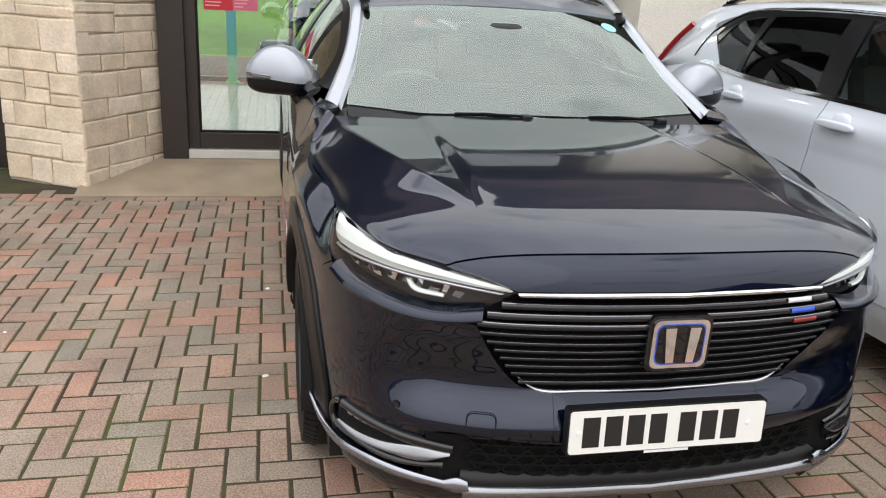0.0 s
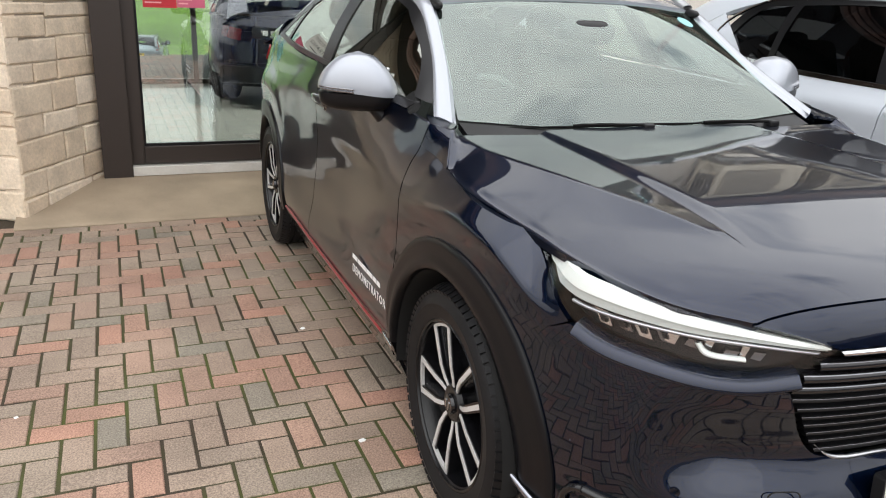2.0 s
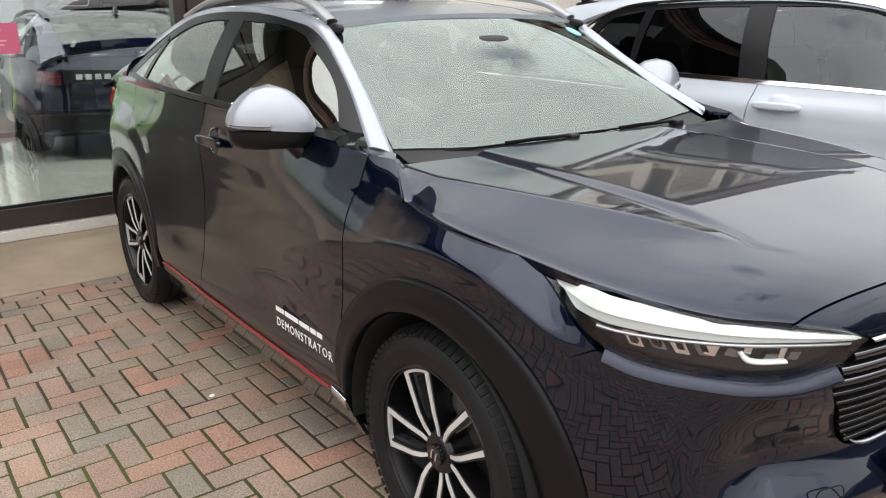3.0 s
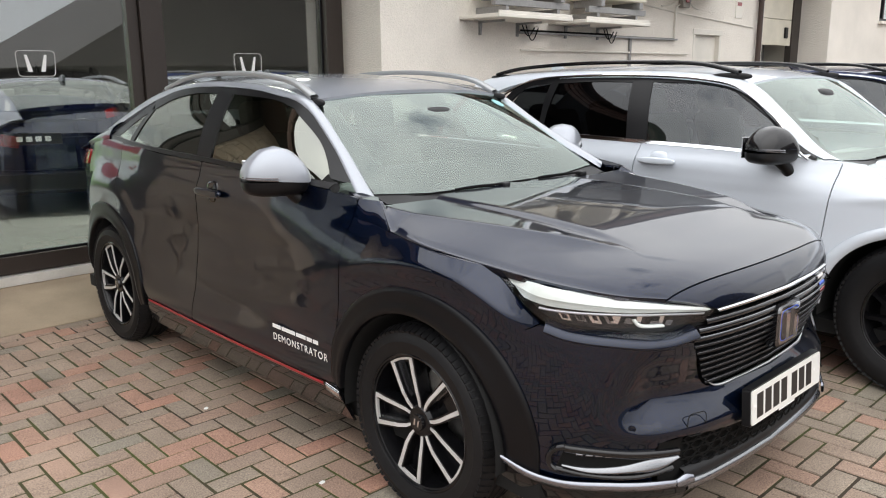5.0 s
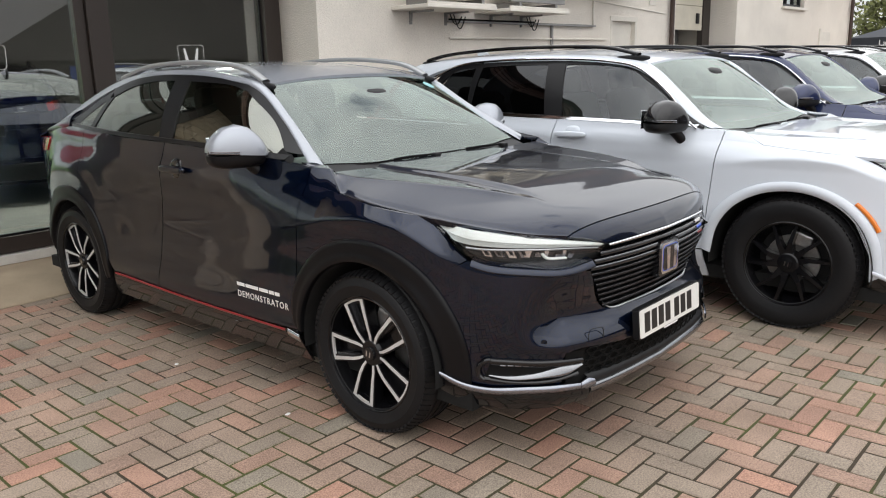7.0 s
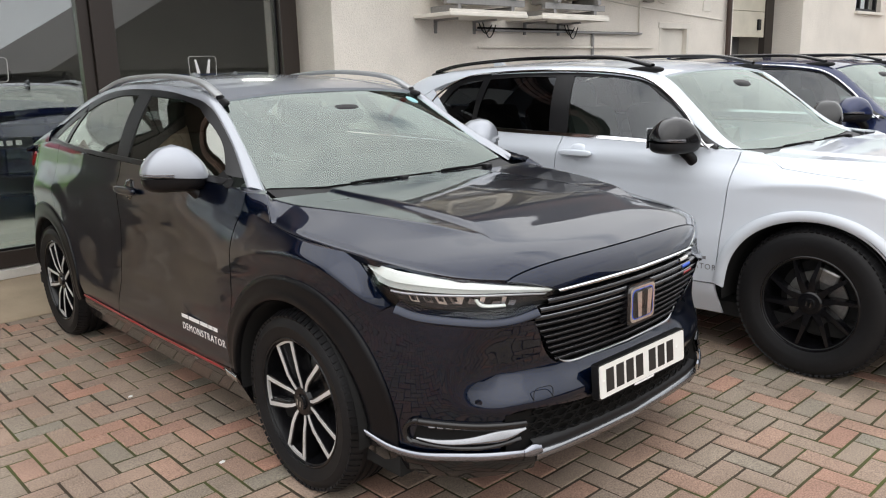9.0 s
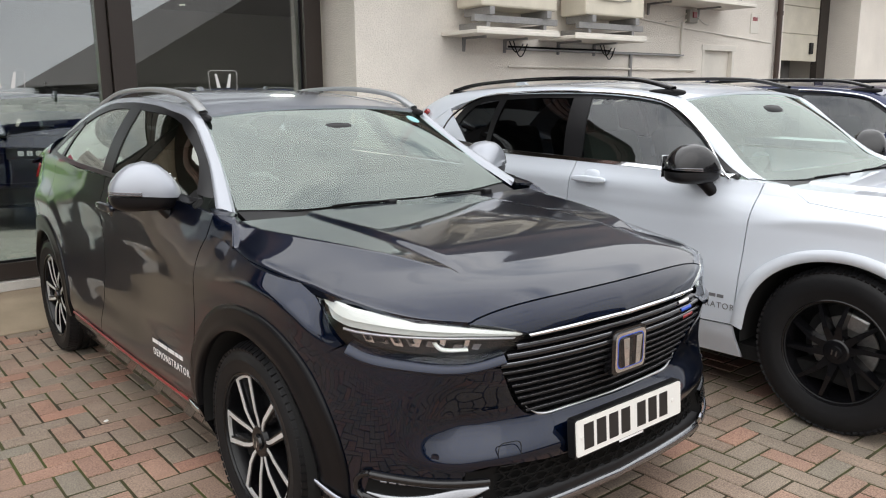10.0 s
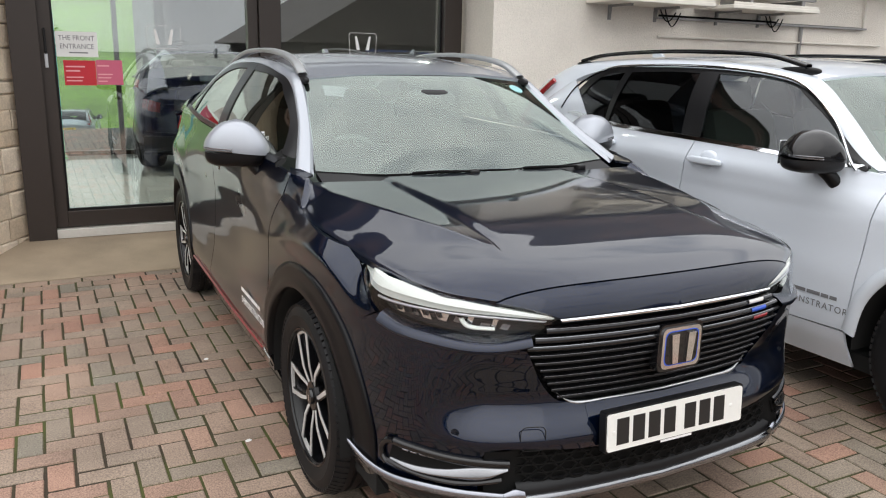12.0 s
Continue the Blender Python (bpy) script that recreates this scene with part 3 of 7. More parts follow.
def stone(face, a0, a1, z0, z1, deep=0.12):
    """One rough block: a bulged, chipped front on a face of the pier."""
    along, inward = (e_r, e_l) if face == "r" else (e_l, e_r)
    g = 0.0045
    a0, a1, z0, z1 = a0 + g, a1 - g, z0 + g, z1 - g
    jit = lambda s: rs.uniform(-1.25 * s, 1.25 * s)
    corners = [(a0 + jit(0.006), z0 + jit(0.005)), (a1 + jit(0.006), z0 + jit(0.005)), (a1 + jit(0.006), z1 + jit(0.005)), (a0 + jit(0.006), z1 + jit(0.005))]
    out = rs.uniform(0.0, 0.007)
    vs, fs = [], []
    for a, z in corners:
        vs.append(pc + along * a + inward * deep + Vector((0, 0, z)))
    for a, z in corners:
        vs.append(pc + along * a + inward * (0.006 - out) + Vector((0, 0, z)))
    ca, cz = (a0 + a1) / 2, (z0 + z1) / 2
    for a, z in corners:
        sa, sz = 1 - min(0.3, 0.02 / (a1 - a0)), 1 - min(0.3, 0.02 / (z1 - z0))
        vs.append(pc + along * (ca + (a - ca) * sa) + inward * (-0.001 - out + jit(0.003)) + Vector((0, 0, cz + (z - cz) * sz)))
    for k in range(4):
        n = (k + 1) % 4
        fs += [(k, n, 4 + n, 4 + k), (4 + k, 4 + n, 8 + n, 8 + k)]
    fs.append((8, 9, 10, 11))
    if face == "l":
        fs = [f[::-1] for f in fs]
    ob_mesh("stone", vs, fs, STONE, pier)


for face, length in (("r", LR), ("l", LL)):
    z = 0.0
    while z < PH - 0.1:
        band = rs.uniform(0.1, 0.24)
        a = 0.0
        while a < length - 0.03:
            w = rs.uniform(0.18, 0.5)
            if length - a - w < 0.1:
                w = length - a
            cuts = sorted([0.0, 1.0] + [rs.uniform(0.28, 0.72) for _ in range(rs.choice((0, 1, 1, 2)) if band > 0.19 else 0)])
            if len(cuts) == 4 and cuts[2] - cuts[1] < 0.25:
                cuts.pop(2)
            for f0, f1 in zip(cuts, cuts[1:]):
                stone(face, a, a + w, z + band * f0, z + band * f1)
            a += w
        z += band

# glazing beyond the pier
west = empty("window_2", "dark framed showroom window beyond the stone pier", "window", kind="structure")
for nm, spec, m in (("frame", (-2.98, -2.86, 4.0, 4.12, 0.0, 3.3), FRAME), ("sill", (-9.0, -2.98, 3.96, 4.12, 0.02, 0.14), FRAME), ("pane", (-9.0, -2.98, 4.05, 4.058, 0.14, 3.3), WINDOW)):
    part(nm, boxes(spec), m, west)
unit = empty("sideboard", "pale grey cupboard standing inside the window", "cabinet")
part("body", boxes((-5.0, -3.0, 5.4, 5.9, 0.2, 1.0), bevel=0.01), SMOOTH_W, unit)
part("plinth", boxes((-4.95, -3.05, 5.45, 5.88, 0.11, 0.2)), TRIM, unit)

# roughcast wall with its return beside the glazing
def wall(name, label, *specs, m=RENDER_W, bevel=0.0):
    return tagged(part(name, boxes(*specs, bevel=bevel), m, None), label, "wall", kind="structure")


wall("wall_roughcast", "white painted roughcast wall", (1.87, 7.07, WALL_Y, 4.12, -0.05, 3.36), (7.81, 9.05, WALL_Y, 4.12, -0.05, 3.36), (7.07, 7.81, WALL_Y, 4.12, 2.04, 3.36), (7.07, 7.81, WALL_Y, 4.12, -0.05, 0.9), (7.07, 7.81, WALL_Y + 0.1, 4.12, 0.9, 2.04))
wall("wall_lintel", "white rendered wall over the workshop door", (9.05, 10.9, 3.62, 4.12, 3.1, 3.36))
wall("wall_far", "white painted roughcast wall with a small window", (10.9, 13.1, FAR_Y, 4.4, -0.05, 3.36), (14.35, 17.6, FAR_Y, 4.4, -0.05, 3.36), (13.1, 14.35, FAR_Y, 4.4, -0.05, 2.38), (13.1, 14.35, FAR_Y, 4.4, 3.26, 3.36))
part_hatch = empty("hatch", "white painted timber hatch set in the wall", "hatch", kind="structure")
part("panel", boxes((7.07, 7.81, WALL_Y + 0.06, WALL_Y + 0.1, 0.9, 2.04)), SMOOTH_W, part_hatch)
for s in ((7.07, 7.12, WALL_Y - 0.006, WALL_Y + 0.06, 0.9, 1.99), (7.76, 7.81, WALL_Y - 0.006, WALL_Y + 0.06, 0.9, 1.99), (7.05, 7.83, WALL_Y - 0.012, WALL_Y + 0.06, 1.99, 2.06)):
    part("frame", boxes(s, bevel=0.004), SMOOTH_W, part_hatch)
w3 = empty("window_3", "small dark framed window in the far wall", "window", kind="structure")
for s in ((13.1, 13.16, 3.33, 3.39, 2.38, 3.26), (14.29, 14.35, 3.33, 3.39, 2.38, 3.26), (13.16, 14.29, 3.33, 3.39, 3.2, 3.26), (13.16, 14.29, 3.33, 3.39, 2.38, 2.44), (13.5, 13.55, 3.33, 3.39, 2.44, 3.2), (13.9, 13.95, 3.33, 3.39, 2.44, 3.2)):
    part("window_frame", boxes(s), TRIM, w3)
for a, b in ((13.16, 13.5), (13.55, 13.9), (13.95, 14.29)):
    part("pane", boxes((a, b, 3.358, 3.364, 2.44, 3.2)), WINDOW, w3)
part("window_sill", boxes((13.05, 14.4, 3.19, 3.33, 2.33, 2.38), bevel=0.006), SMOOTH_W, w3)
wall("wall_room_far", "plain dark room wall behind the far window", (11.4, 17.4, 6.0, 6.1, 0, 3.3), m=PLASTER)
alc = empty("vent_panel", "white blanked opening in the far wall", "panel", kind="structure")
part("panel", boxes((15.5, 16.15, FAR_Y - 0.02, FAR_Y + 0.02, 0.8, 1.93), bevel=0.005), SMOOTH_W, alc)
part("frame", boxes((15.42, 15.5, FAR_Y - 0.03, FAR_Y + 0.02, 0.8, 2.0), bevel=0.005), SMOOTH_W, alc)

# workshop door, rolled part way up
gar = empty("door_2", "cream sectional workshop door raised part way", "garage door", kind="structure")
for k in range(3):
    z0 = 1.92 + k * 0.4
    part("section", boxes((9.12, 10.62, 3.74, 3.79, z0, z0 + 0.394), bevel=0.006), CREAM, gar)
part("handle", boxes((10.36, 10.46, 3.71, 3.74, 2.03, 2.2), bevel=0.01), TRIM, gar, "black handle")
for s in ((9.05, 9.12, 3.7, 3.82, 0, 3.1), (10.62, 10.9, 3.72, 3.82, 0, 3.1)):
    part("door_frame", boxes(s), FRAME, gar)
wall("wall_workshop", "dark workshop interior wall", (8.9, 11.0, 9.0, 9.1, 0, 3.3), m=DARK)
tube_light = empty("strip_light", "bright strip light inside the workshop", "lamp")
part("diffuser", boxes((9.5, 10.3, 8.6, 8.7, 2.0, 2.16), bevel=0.01), mat("strip_lamp", (1.0, 0.98, 0.94), emit=2.0, grain=0.02), tube_light)
part("bracket", boxes((9.6, 10.2, 8.7, 9.0, 2.03, 2.1)), TRIM, tube_light)

# roof: soffit, shingled fascia, gutter, slope
EAVE_Y, E0, E1 = 2.9, 3.36, 3.70
bm = boxes((-9.2, 18.1, EAVE_Y + 0.03, 4.12, E0, E0 + 0.03))
tagged(part("soffit", bm, SOFFIT, None), "brown boarded soffit under the eaves", "soffit", kind="structure")
fascia = empty("trim_fascia", "weathered red-brown shingled fascia along the eaves", "fascia", kind="structure")
part("board", boxes((-9.2, 18.1, EAVE_Y + 0.012, EAVE_Y + 0.04, E0 - 0.01, E1)), BROWN, fascia)
part("drip_edge", boxes((-9.2, 18.12, EAVE_Y - 0.016, EAVE_Y + 0.03, E0 - 0.035, E0 - 0.012), bevel=0.004), BROWN, fascia)
vs, fs = [], []
rf = random.Random(7)
for row in range(4):
    x = -9.2 + rf.uniform(0, 0.1)
    z0 = E0 - 0.006 + row * 0.088
    while x < 18.05:
        w = rf.uniform(0.09, 0.2)
        t0 = rf.uniform(0.012, 0.02)
        b = len(vs)
        vs += [(x, EAVE_Y - t0, z0), (x + w - 0.005, EAVE_Y - t0, z0), (x + w - 0.005, EAVE_Y + 0.008, z0 + 0.11), (x, EAVE_Y + 0.008, z0 + 0.11), (x, EAVE_Y + 0.012, z0), (x + w - 0.005, EAVE_Y + 0.012, z0)]
        fs += [(b, b + 1, b + 2, b + 3), (b, b + 4, b + 5, b + 1), (b, b + 3, b + 4), (b + 1, b + 5, b + 2)]
        x += w
ob_mesh("shingles", vs, fs, CEDAR, fascia)["kind"] = "stuff"
bm = bmesh.new()
gp = [(EAVE_Y - 0.09 * math.sin(a) - 0.02 + 0.06 * 0, E1 + 0.02 - 0.07 * math.cos(a)) for a in np.linspace(-1.5, 1.5, 9)]
for x0, x1 in ((-9.2, 4.4), (4.404, 18.2)):
    ra, rb = [bm.verts.new((x0, y, z)) for y, z in gp], [bm.verts.new((x1, y, z)) for y, z in gp]
    for k in range(8):
        bm.faces.new((ra[k], rb[k], rb[k + 1], ra[k + 1]))
tagged(part("gutter", bm, BROWN, None, smooth=True), "brown half-round gutter along the eaves", "gutter", kind="structure")
vs, fs = [], []
for row in range(24):
    y0, z0 = EAVE_Y - 0.05 + row * 0.26, E1 + 0.03 + row * 0.15
    x = -9.3 + rf.uniform(0, 0.3)
    while x < 18.2:
        w = 0.33
        b = len(vs)
        lift = rf.uniform(0.02, 0.03)
        vs += [(x, y0, z0 + lift), (x + w - 0.006, y0, z0 + lift), (x + w - 0.006, y0 + 0.3, z0 + 0.17), (x, y0 + 0.3, z0 + 0.17), (x, y0, z0), (x + w - 0.006, y0, z0)]
        fs += [(b, b + 1, b + 2, b + 3), (b, b + 4, b + 5, b + 1)]
        x += w
roof = tagged(new("roof"), "dark tiled pitched roof of the showroom", "roof", kind="structure")
ob_mesh("tiles", vs, fs, SLATE, roof)["kind"] = "stuff"
part("deck", boxes((-9.2, 18.2, 2.95, 9.6, E1 - 0.02, E1)), SLATE, roof)

# downpipes
def downpipe(x, y, z1, label):
    p = empty("downpipe", label, "pipe", "downpipes")
    bm = bmesh.new()
    tube(bm, [(x, y, -0.02), (x, y, z1)], 0.038, 12)
    part("pipe", bm, BROWN, p, smooth=True)
    for zz in np.arange(0.5, z1, 1.0):
        bm = bmesh.new()
        tube(bm, [(x, y, zz), (x, y, zz + 0.05)], 0.046, 12)
        part("clip", bm, BROWN, p, smooth=True)


downpipe(8.82, WALL_Y - 0.06, 3.34, "brown downpipe fixed to the roughcast wall")
downpipe(17.52, FAR_Y - 0.06, 3.34, "brown downpipe at the far wall's corner")

# ---- air conditioners on their shelves ----
def shelf(x0, x1, z, label):
    s = empty("wall_shelf", label, "shelf", "air conditioner shelves")
    part("board", boxes((x0, x1, 2.98, WALL_Y, z, z + 0.035), bevel=0.006), SMOOTH_W, s)
    part("lip", boxes((x0 + 0.01, x1 - 0.01, 2.985, 3.0, z + 0.035, z + 0.06), bevel=0.003), SMOOTH_W, s)
    n = 2
    for k in range(n):
        bx = x0 + (x1 - x0) * (0.25 + 0.5 * k)
        bm = bmesh.new()
        prism(bm, [(WALL_Y, z), (WALL_Y, z - 0.13), (WALL_Y - 0.02, z - 0.13), (WALL_Y - 0.03, z - 0.02), (WALL_Y - 0.32, z - 0.02), (WALL_Y - 0.32, z)], bx - 0.012, bx + 0.012, Matrix(((0, 0, 1, 0), (1, 0, 0, 0), (0, 1, 0, 0), (0, 0, 0, 1))))
        part("bracket", bm, ZINC, s)
    return s


shelf(2.81, 3.88, 2.0, "white painted shelf under an air conditioner")
shelf(4.1, 5.25, 2.0, "white painted shelf under an air conditioner")
shelf(5.40, 7.42, 2.485, "white painted shelf under two small air conditioners")


def air_con(x0, x1, y0, y1, z0, z1, label, fan_r, grille_round):
    a = empty("air_conditioner", label, "air conditioner", "outdoor air conditioners")
    w, h = x1 - x0, z1 - z0
    part("casing", boxes((x0, x1, y0, y1, z0, z1), bevel=0.018), CREAM, a)
    part("top_cover", boxes((x0 - 0.006, x1 + 0.006, y0 - 0.006, y1 + 0.006, z1, z1 + 0.025), bevel=0.006), CREAM, a)
    fx, fz = x0 + 0.40 * w, z0 + 0.52 * h
    g = part("fan_grille", boxes((fx - fan_r, fx + fan_r, y0 - 0.006, y0 - 0.002, fz - fan_r, fz + fan_r), bevel=0.0) if not grille_round else lathe(bmesh.new(), [(0.001, 0.004), (fan_r, 0.004), (fan_r + 0.012, 0.012), (fan_r + 0.02, 0.0)], Matrix.Translation((fx, y0, fz)) @ pose(0, 0, 0, 90), 40), CREAM_G, a, "grey round fan opening" if grille_round else "aged grey fan grille")
    bm = bmesh.new()
    if grille_round:
        for k in range(7):
            th = k * math.tau / 7
            m = Matrix.Translation((fx, y0 - 0.012, fz)) @ pose(0, 0, 0, 90) @ pose(0, 0, 0, 0, 0, math.degrees(th))
            prism(bm, [(fan_r * 0.2, -0.03), (fan_r * 0.92, -fan_r * 0.2), (fan_r * 0.92, fan_r * 0.22), (fan_r * 0.2, 0.04)], 0, 0.004, m)
        part("fan", bm, RAIL, g, "pale grey fan blades")
        bm = bmesh.new()
        for k in range(5):
            r = fan_r * (0.25 + 0.18 * k)
            pts = [(fx + r * math.cos(t), y0 - 0.02, fz + r * math.sin(t)) for t in np.linspace(0, math.tau, 33)]
            tube(bm, pts, 0.0022, 4, False)
        part("wire_guard", bm, CREAM, g)
        bm = bmesh.new()
        lathe(bm, [(0.001, 0.03), (fan_r * 0.28, 0.026), (fan_r * 0.3, 0.016)], Matrix.Translation((fx, y0, fz)) @ pose(0, 0, 0, 90), 24)
        part("hub", bm, CREAM, g)
    else:
        # rounded square guard: fine upright wires behind broad level ones
        bm = bmesh.new()
        for k in range(9):
            u = -1 + 2 * (k + 0.5) / 9
            half = fan_r * (1 - abs(u) ** 4) ** 0.25
            zz = fz + u * fan_r
            box(bm, fx - half, fx + half, y0 - 0.022, y0 - 0.014, zz - 0.004, zz + 0.004)
        for k in range(34):
            u = -1 + 2 * (k + 0.5) / 34
            half = fan_r * (1 - abs(u) ** 4) ** 0.25
            xx = fx + u * fan_r
            box(bm, xx - 0.0012, xx + 0.0012, y0 - 0.014, y0 - 0.0115, fz - half, fz + half)
        part("wire_guard", bm, CREAM, g)
        bm = bmesh.new()
        pts = []
        for t in np.linspace(0, math.tau, 49):
            c, s = math.cos(t), math.sin(t)
            k = (abs(c) ** 4 + abs(s) ** 4) ** -0.25
            pts.append((fx + fan_r * k * c, y0 - 0.016, fz + fan_r * k * s))
        tube(bm, pts, 0.008, 6, False)
        part("guard_rim", bm, CREAM, g)
    # louvred side
    n = 5
    for k in range(n):
        yy = y0 + 0.05 + k * (y1 - y0 - 0.1) / n
        part("side_louvre", boxes((x0 - 0.004, x0 + 0.002, yy, yy + 0.025, z0 + 0.3 * h, z1 - 0.06)), DARK, a)
    part("name_bar", boxes((x1 - 0.2, x1 - 0.08, y0 - 0.003, y0 + 0.002, z1 - 0.12, z1 - 0.09)), CREAM_G, a)
    for bx in (x0 + 0.12, x1 - 0.12):
        part("foot_rail", boxes((bx - 0.03, bx + 0.03, y0 - 0.01, y1, z0 - 0.07, z0), bevel=0.003), ZINC, a)
    part("cross_rail", boxes((x0 - 0.05, x1 + 0.05, y0 + 0.04, y0 + 0.09, z0 - 0.13, z0 - 0.07), bevel=0.003), ZINC, a, "galvanised steel rail")
    for bx in (x0 + 0.12, x1 - 0.12):
        part("prop", boxes((bx - 0.02, bx + 0.02, y0 + 0.045, WALL_Y, z0 - 0.2, z0 - 0.13), bevel=0.003), ZINC, a)
    return a


air_con(2.93, 3.91, 3.05, 3.40, 2.245, 3.18, "large cream air conditioner with a square guard", 0.33, False)
air_con(4.33, 5.27, 3.05, 3.40, 2.245, 3.18, "large cream air conditioner with a square guard", 0.33, False)
air_con(5.60, 6.36, 3.08, 3.38, 2.70, 3.26, "small white air conditioner with a round fan", 0.2, True)
air_con(6.50, 7.26, 3.08, 3.38, 2.70, 3.26, "small white air conditioner with a round fan", 0.2, True)

# cable tray, conduits, switches
tray = empty("cable_tray", "grey cable tray and conduits on the wall", "conduit")
bm = boxes((3.6, 6.6, WALL_Y - 0.05, WALL_Y, 1.9, 1.908), (3.6, 6.6, WALL_Y - 0.053, WALL_Y - 0.048, 1.9, 1.92))
part("tray", bm, ZINC, tray)
for z0, x1 in ((1.915, 6.55), (1.93, 5.2), (1.74, 6.9)):
    bm = bmesh.new()
    tube(bm, [(3.65, WALL_Y - 0.025, z0), (x1, WALL_Y - 0.025, z0)], 0.011, 8)
    part("cable", bm, MATTE if z0 > 1.9 else SMOOTH_W, tray)
bm = bmesh.new()
tube(bm, [(6.58, WALL_Y - 0.02, 1.9), (6.58, WALL_Y - 0.02, 2.3), (6.72, WALL_Y - 0.02, 2.36)], 0.012, 8)
part("conduit", bm, SMOOTH_W, tray)
bm = bmesh.new()
tube(bm, [(5.6, WALL_Y - 0.02, 1.9), (5.6, WALL_Y - 0.02, 1.2)], 0.02, 8)
part("conduit", bm, ZINC, tray)
for x0 in (3.62, 5.0):
    for k in range(2):
        pts = [(x0 + 0.06 * k + 0.2 * t, WALL_Y - 0.06, 2.0 - 0.17 * math.sin(math.pi * t) * (0.6 + 0.25 * k) - 0.04 * t) for t in np.linspace(0, 1, 9)]
        bm = bmesh.new()
        tube(bm, pts, 0.006, 6)
        part("loop", bm, MATTE, tray, smooth=True)
line = empty("cable", "thin white cable clipped across the wall", "cable")
bm = bmesh.new()
tube(bm, [(5.4, WALL_Y - 0.01, 2.33), (6.6, WALL_Y - 0.01, 2.24), (8.7, WALL_Y - 0.01, 2.13)], 0.01, 6)
part("run", bm, SMOOTH_W, line)
for k in range(2):
    bm = bmesh.new()
    tube(bm, [(6.7 + 0.08 * t - 0.5 * (1 - t) * (1 - 2 * k) * 0.9, WALL_Y - 0.015, 2.3 + 0.18 * t * t) for t in np.linspace(1, 0, 8)], 0.008, 6)
    part("tail", bm, SMOOTH_W, line, smooth=True)
sw = empty("isolator_switch", "grey isolator box with a red switch", "switch")
part("box", boxes((6.66, 6.83, WALL_Y - 0.07, WALL_Y, 2.3, 2.46), bevel=0.008), CREAM_G, sw)
part("switch", boxes((6.71, 6.79, WALL_Y - 0.085, WALL_Y - 0.07, 2.36, 2.43), bevel=0.006), RED, sw)
sg = empty("wall_sign", "small white notice plate with red print on the wall", "sign")
part("plate", boxes((8.16, 8.36, WALL_Y - 0.012, WALL_Y, 2.24, 2.49), bevel=0.003), SMOOTH_W, sg)
part("print", boxes((8.2, 8.32, WALL_Y - 0.015, WALL_Y - 0.012, 2.4, 2.45)), RED, sg)
fl = empty("floodlight", "small black floodlight under the eaves", "lamp")
bm = bmesh.new()
lathe(bm, [(0.001, 0.1), (0.06, 0.1), (0.075, 0.0), (0.03, -0.09), (0.0, -0.1)], Matrix.Translation((8.36, WALL_Y - 0.13, 3.2)) @ pose(0, 0, 0, 90, 0, 20), 20)
part("head", bm, TRIM, fl, smooth=True)
part("arm", boxes((8.34, 8.38, WALL_Y - 0.12, WALL_Y, 3.16, 3.2)), TRIM, fl)

# ---- beyond the forecourt ----
bm = bmesh.new()
NX, NY = 60, 30
grid = [[bm.verts.new((-120 + 300 * i / NX, 37 + 130 * j / NY, -2.2 + 10.5 * smooth_step(0, 0.7, j / NY) + 1.6 * noise.noise(Vector((i * 0.16, j * 0.2, 3))) * smooth_step(0.05, 0.4, j / NY))) for i in range(NX + 1)] for j in range(NY + 1)]
for j in range(NY):
    for i in range(NX):
        bm.faces.new((grid[j][i], grid[j][i + 1], grid[j + 1][i + 1], grid[j + 1][i]))
tagged(part("grass_field", bm, GRASS, None, smooth=True), "green grass field rising beyond the car park", "grass", kind="stuff")


def tree(x, y, h, seed, material, label):
    r = random.Random(seed)
    t = empty("tree", label, "tree", "trees round the car park")
    bm = bmesh.new()
    trunk = [(x, y, -0.08), (x + r.uniform(-.1, .1), y, h * 0.25), (x + r.uniform(-.2, .2), y + r.uniform(-.2, .2), h * 0.5), (x, y, h * 0.8)]
    pts = path(trunk, 8)
    rings = []
    for k, p in enumerate(pts):
        rad = h * 0.03 * (1 - k / 10)
        rings.append([bm.verts.new((p[0] + rad * math.cos(a * math.tau / 8), p[1] + rad * math.sin(a * math.tau / 8), p[2])) for a in range(8)])
    for a, b in zip(rings, rings[1:]):
        for k in range(8):
            bm.faces.new((a[k], a[(k + 1) % 8], b[(k + 1) % 8], b[k]))
    tips = []
    for k in range(12):
        s = pts[r.randint(2, 6)]
        an, ln = r.uniform(0, math.tau), h * r.uniform(0.18, 0.36)
        tip = (s[0] + ln * math.cos(an), s[1] + ln * math.sin(an), min(s[2] + ln * r.uniform(0.3, 1.0), h * 0.93))
        tube(bm, [tuple(s), tuple((np.array(s) + np.array(tip)) / 2 + np.array((0, 0, 0.1))), tip], h * 0.007, 5)
        tips.append(tip)
    part("trunk", bm, BARK, t, smooth=True)
    vs, fs = [], []
    tips += [(x, y, h * 0.9), (x, y, h * 0.75)]
    for tip in tips:
        for k in range(90):
            v = Vector((r.gauss(0, 1), r.gauss(0, 1), r.gauss(0, 0.8)))
            v = v.normalized() * (r.random() ** 0.45) * h * 0.14
            c = Vector(tip) + v
            s = h * r.uniform(0.014, 0.03)
            a = Vector((r.uniform(-1, 1), r.uniform(-1, 1), r.uniform(-1, 1))).normalized()
            b = a.orthogonal().normalized()
            o = len(vs)
            vs += [c - a * s, c + b * s * 0.6, c + a * s, c - b * s * 0.6]
            fs.append((o, o + 1, o + 2, o + 3))
    ob_mesh("crown", vs, fs, material, t)
    return t


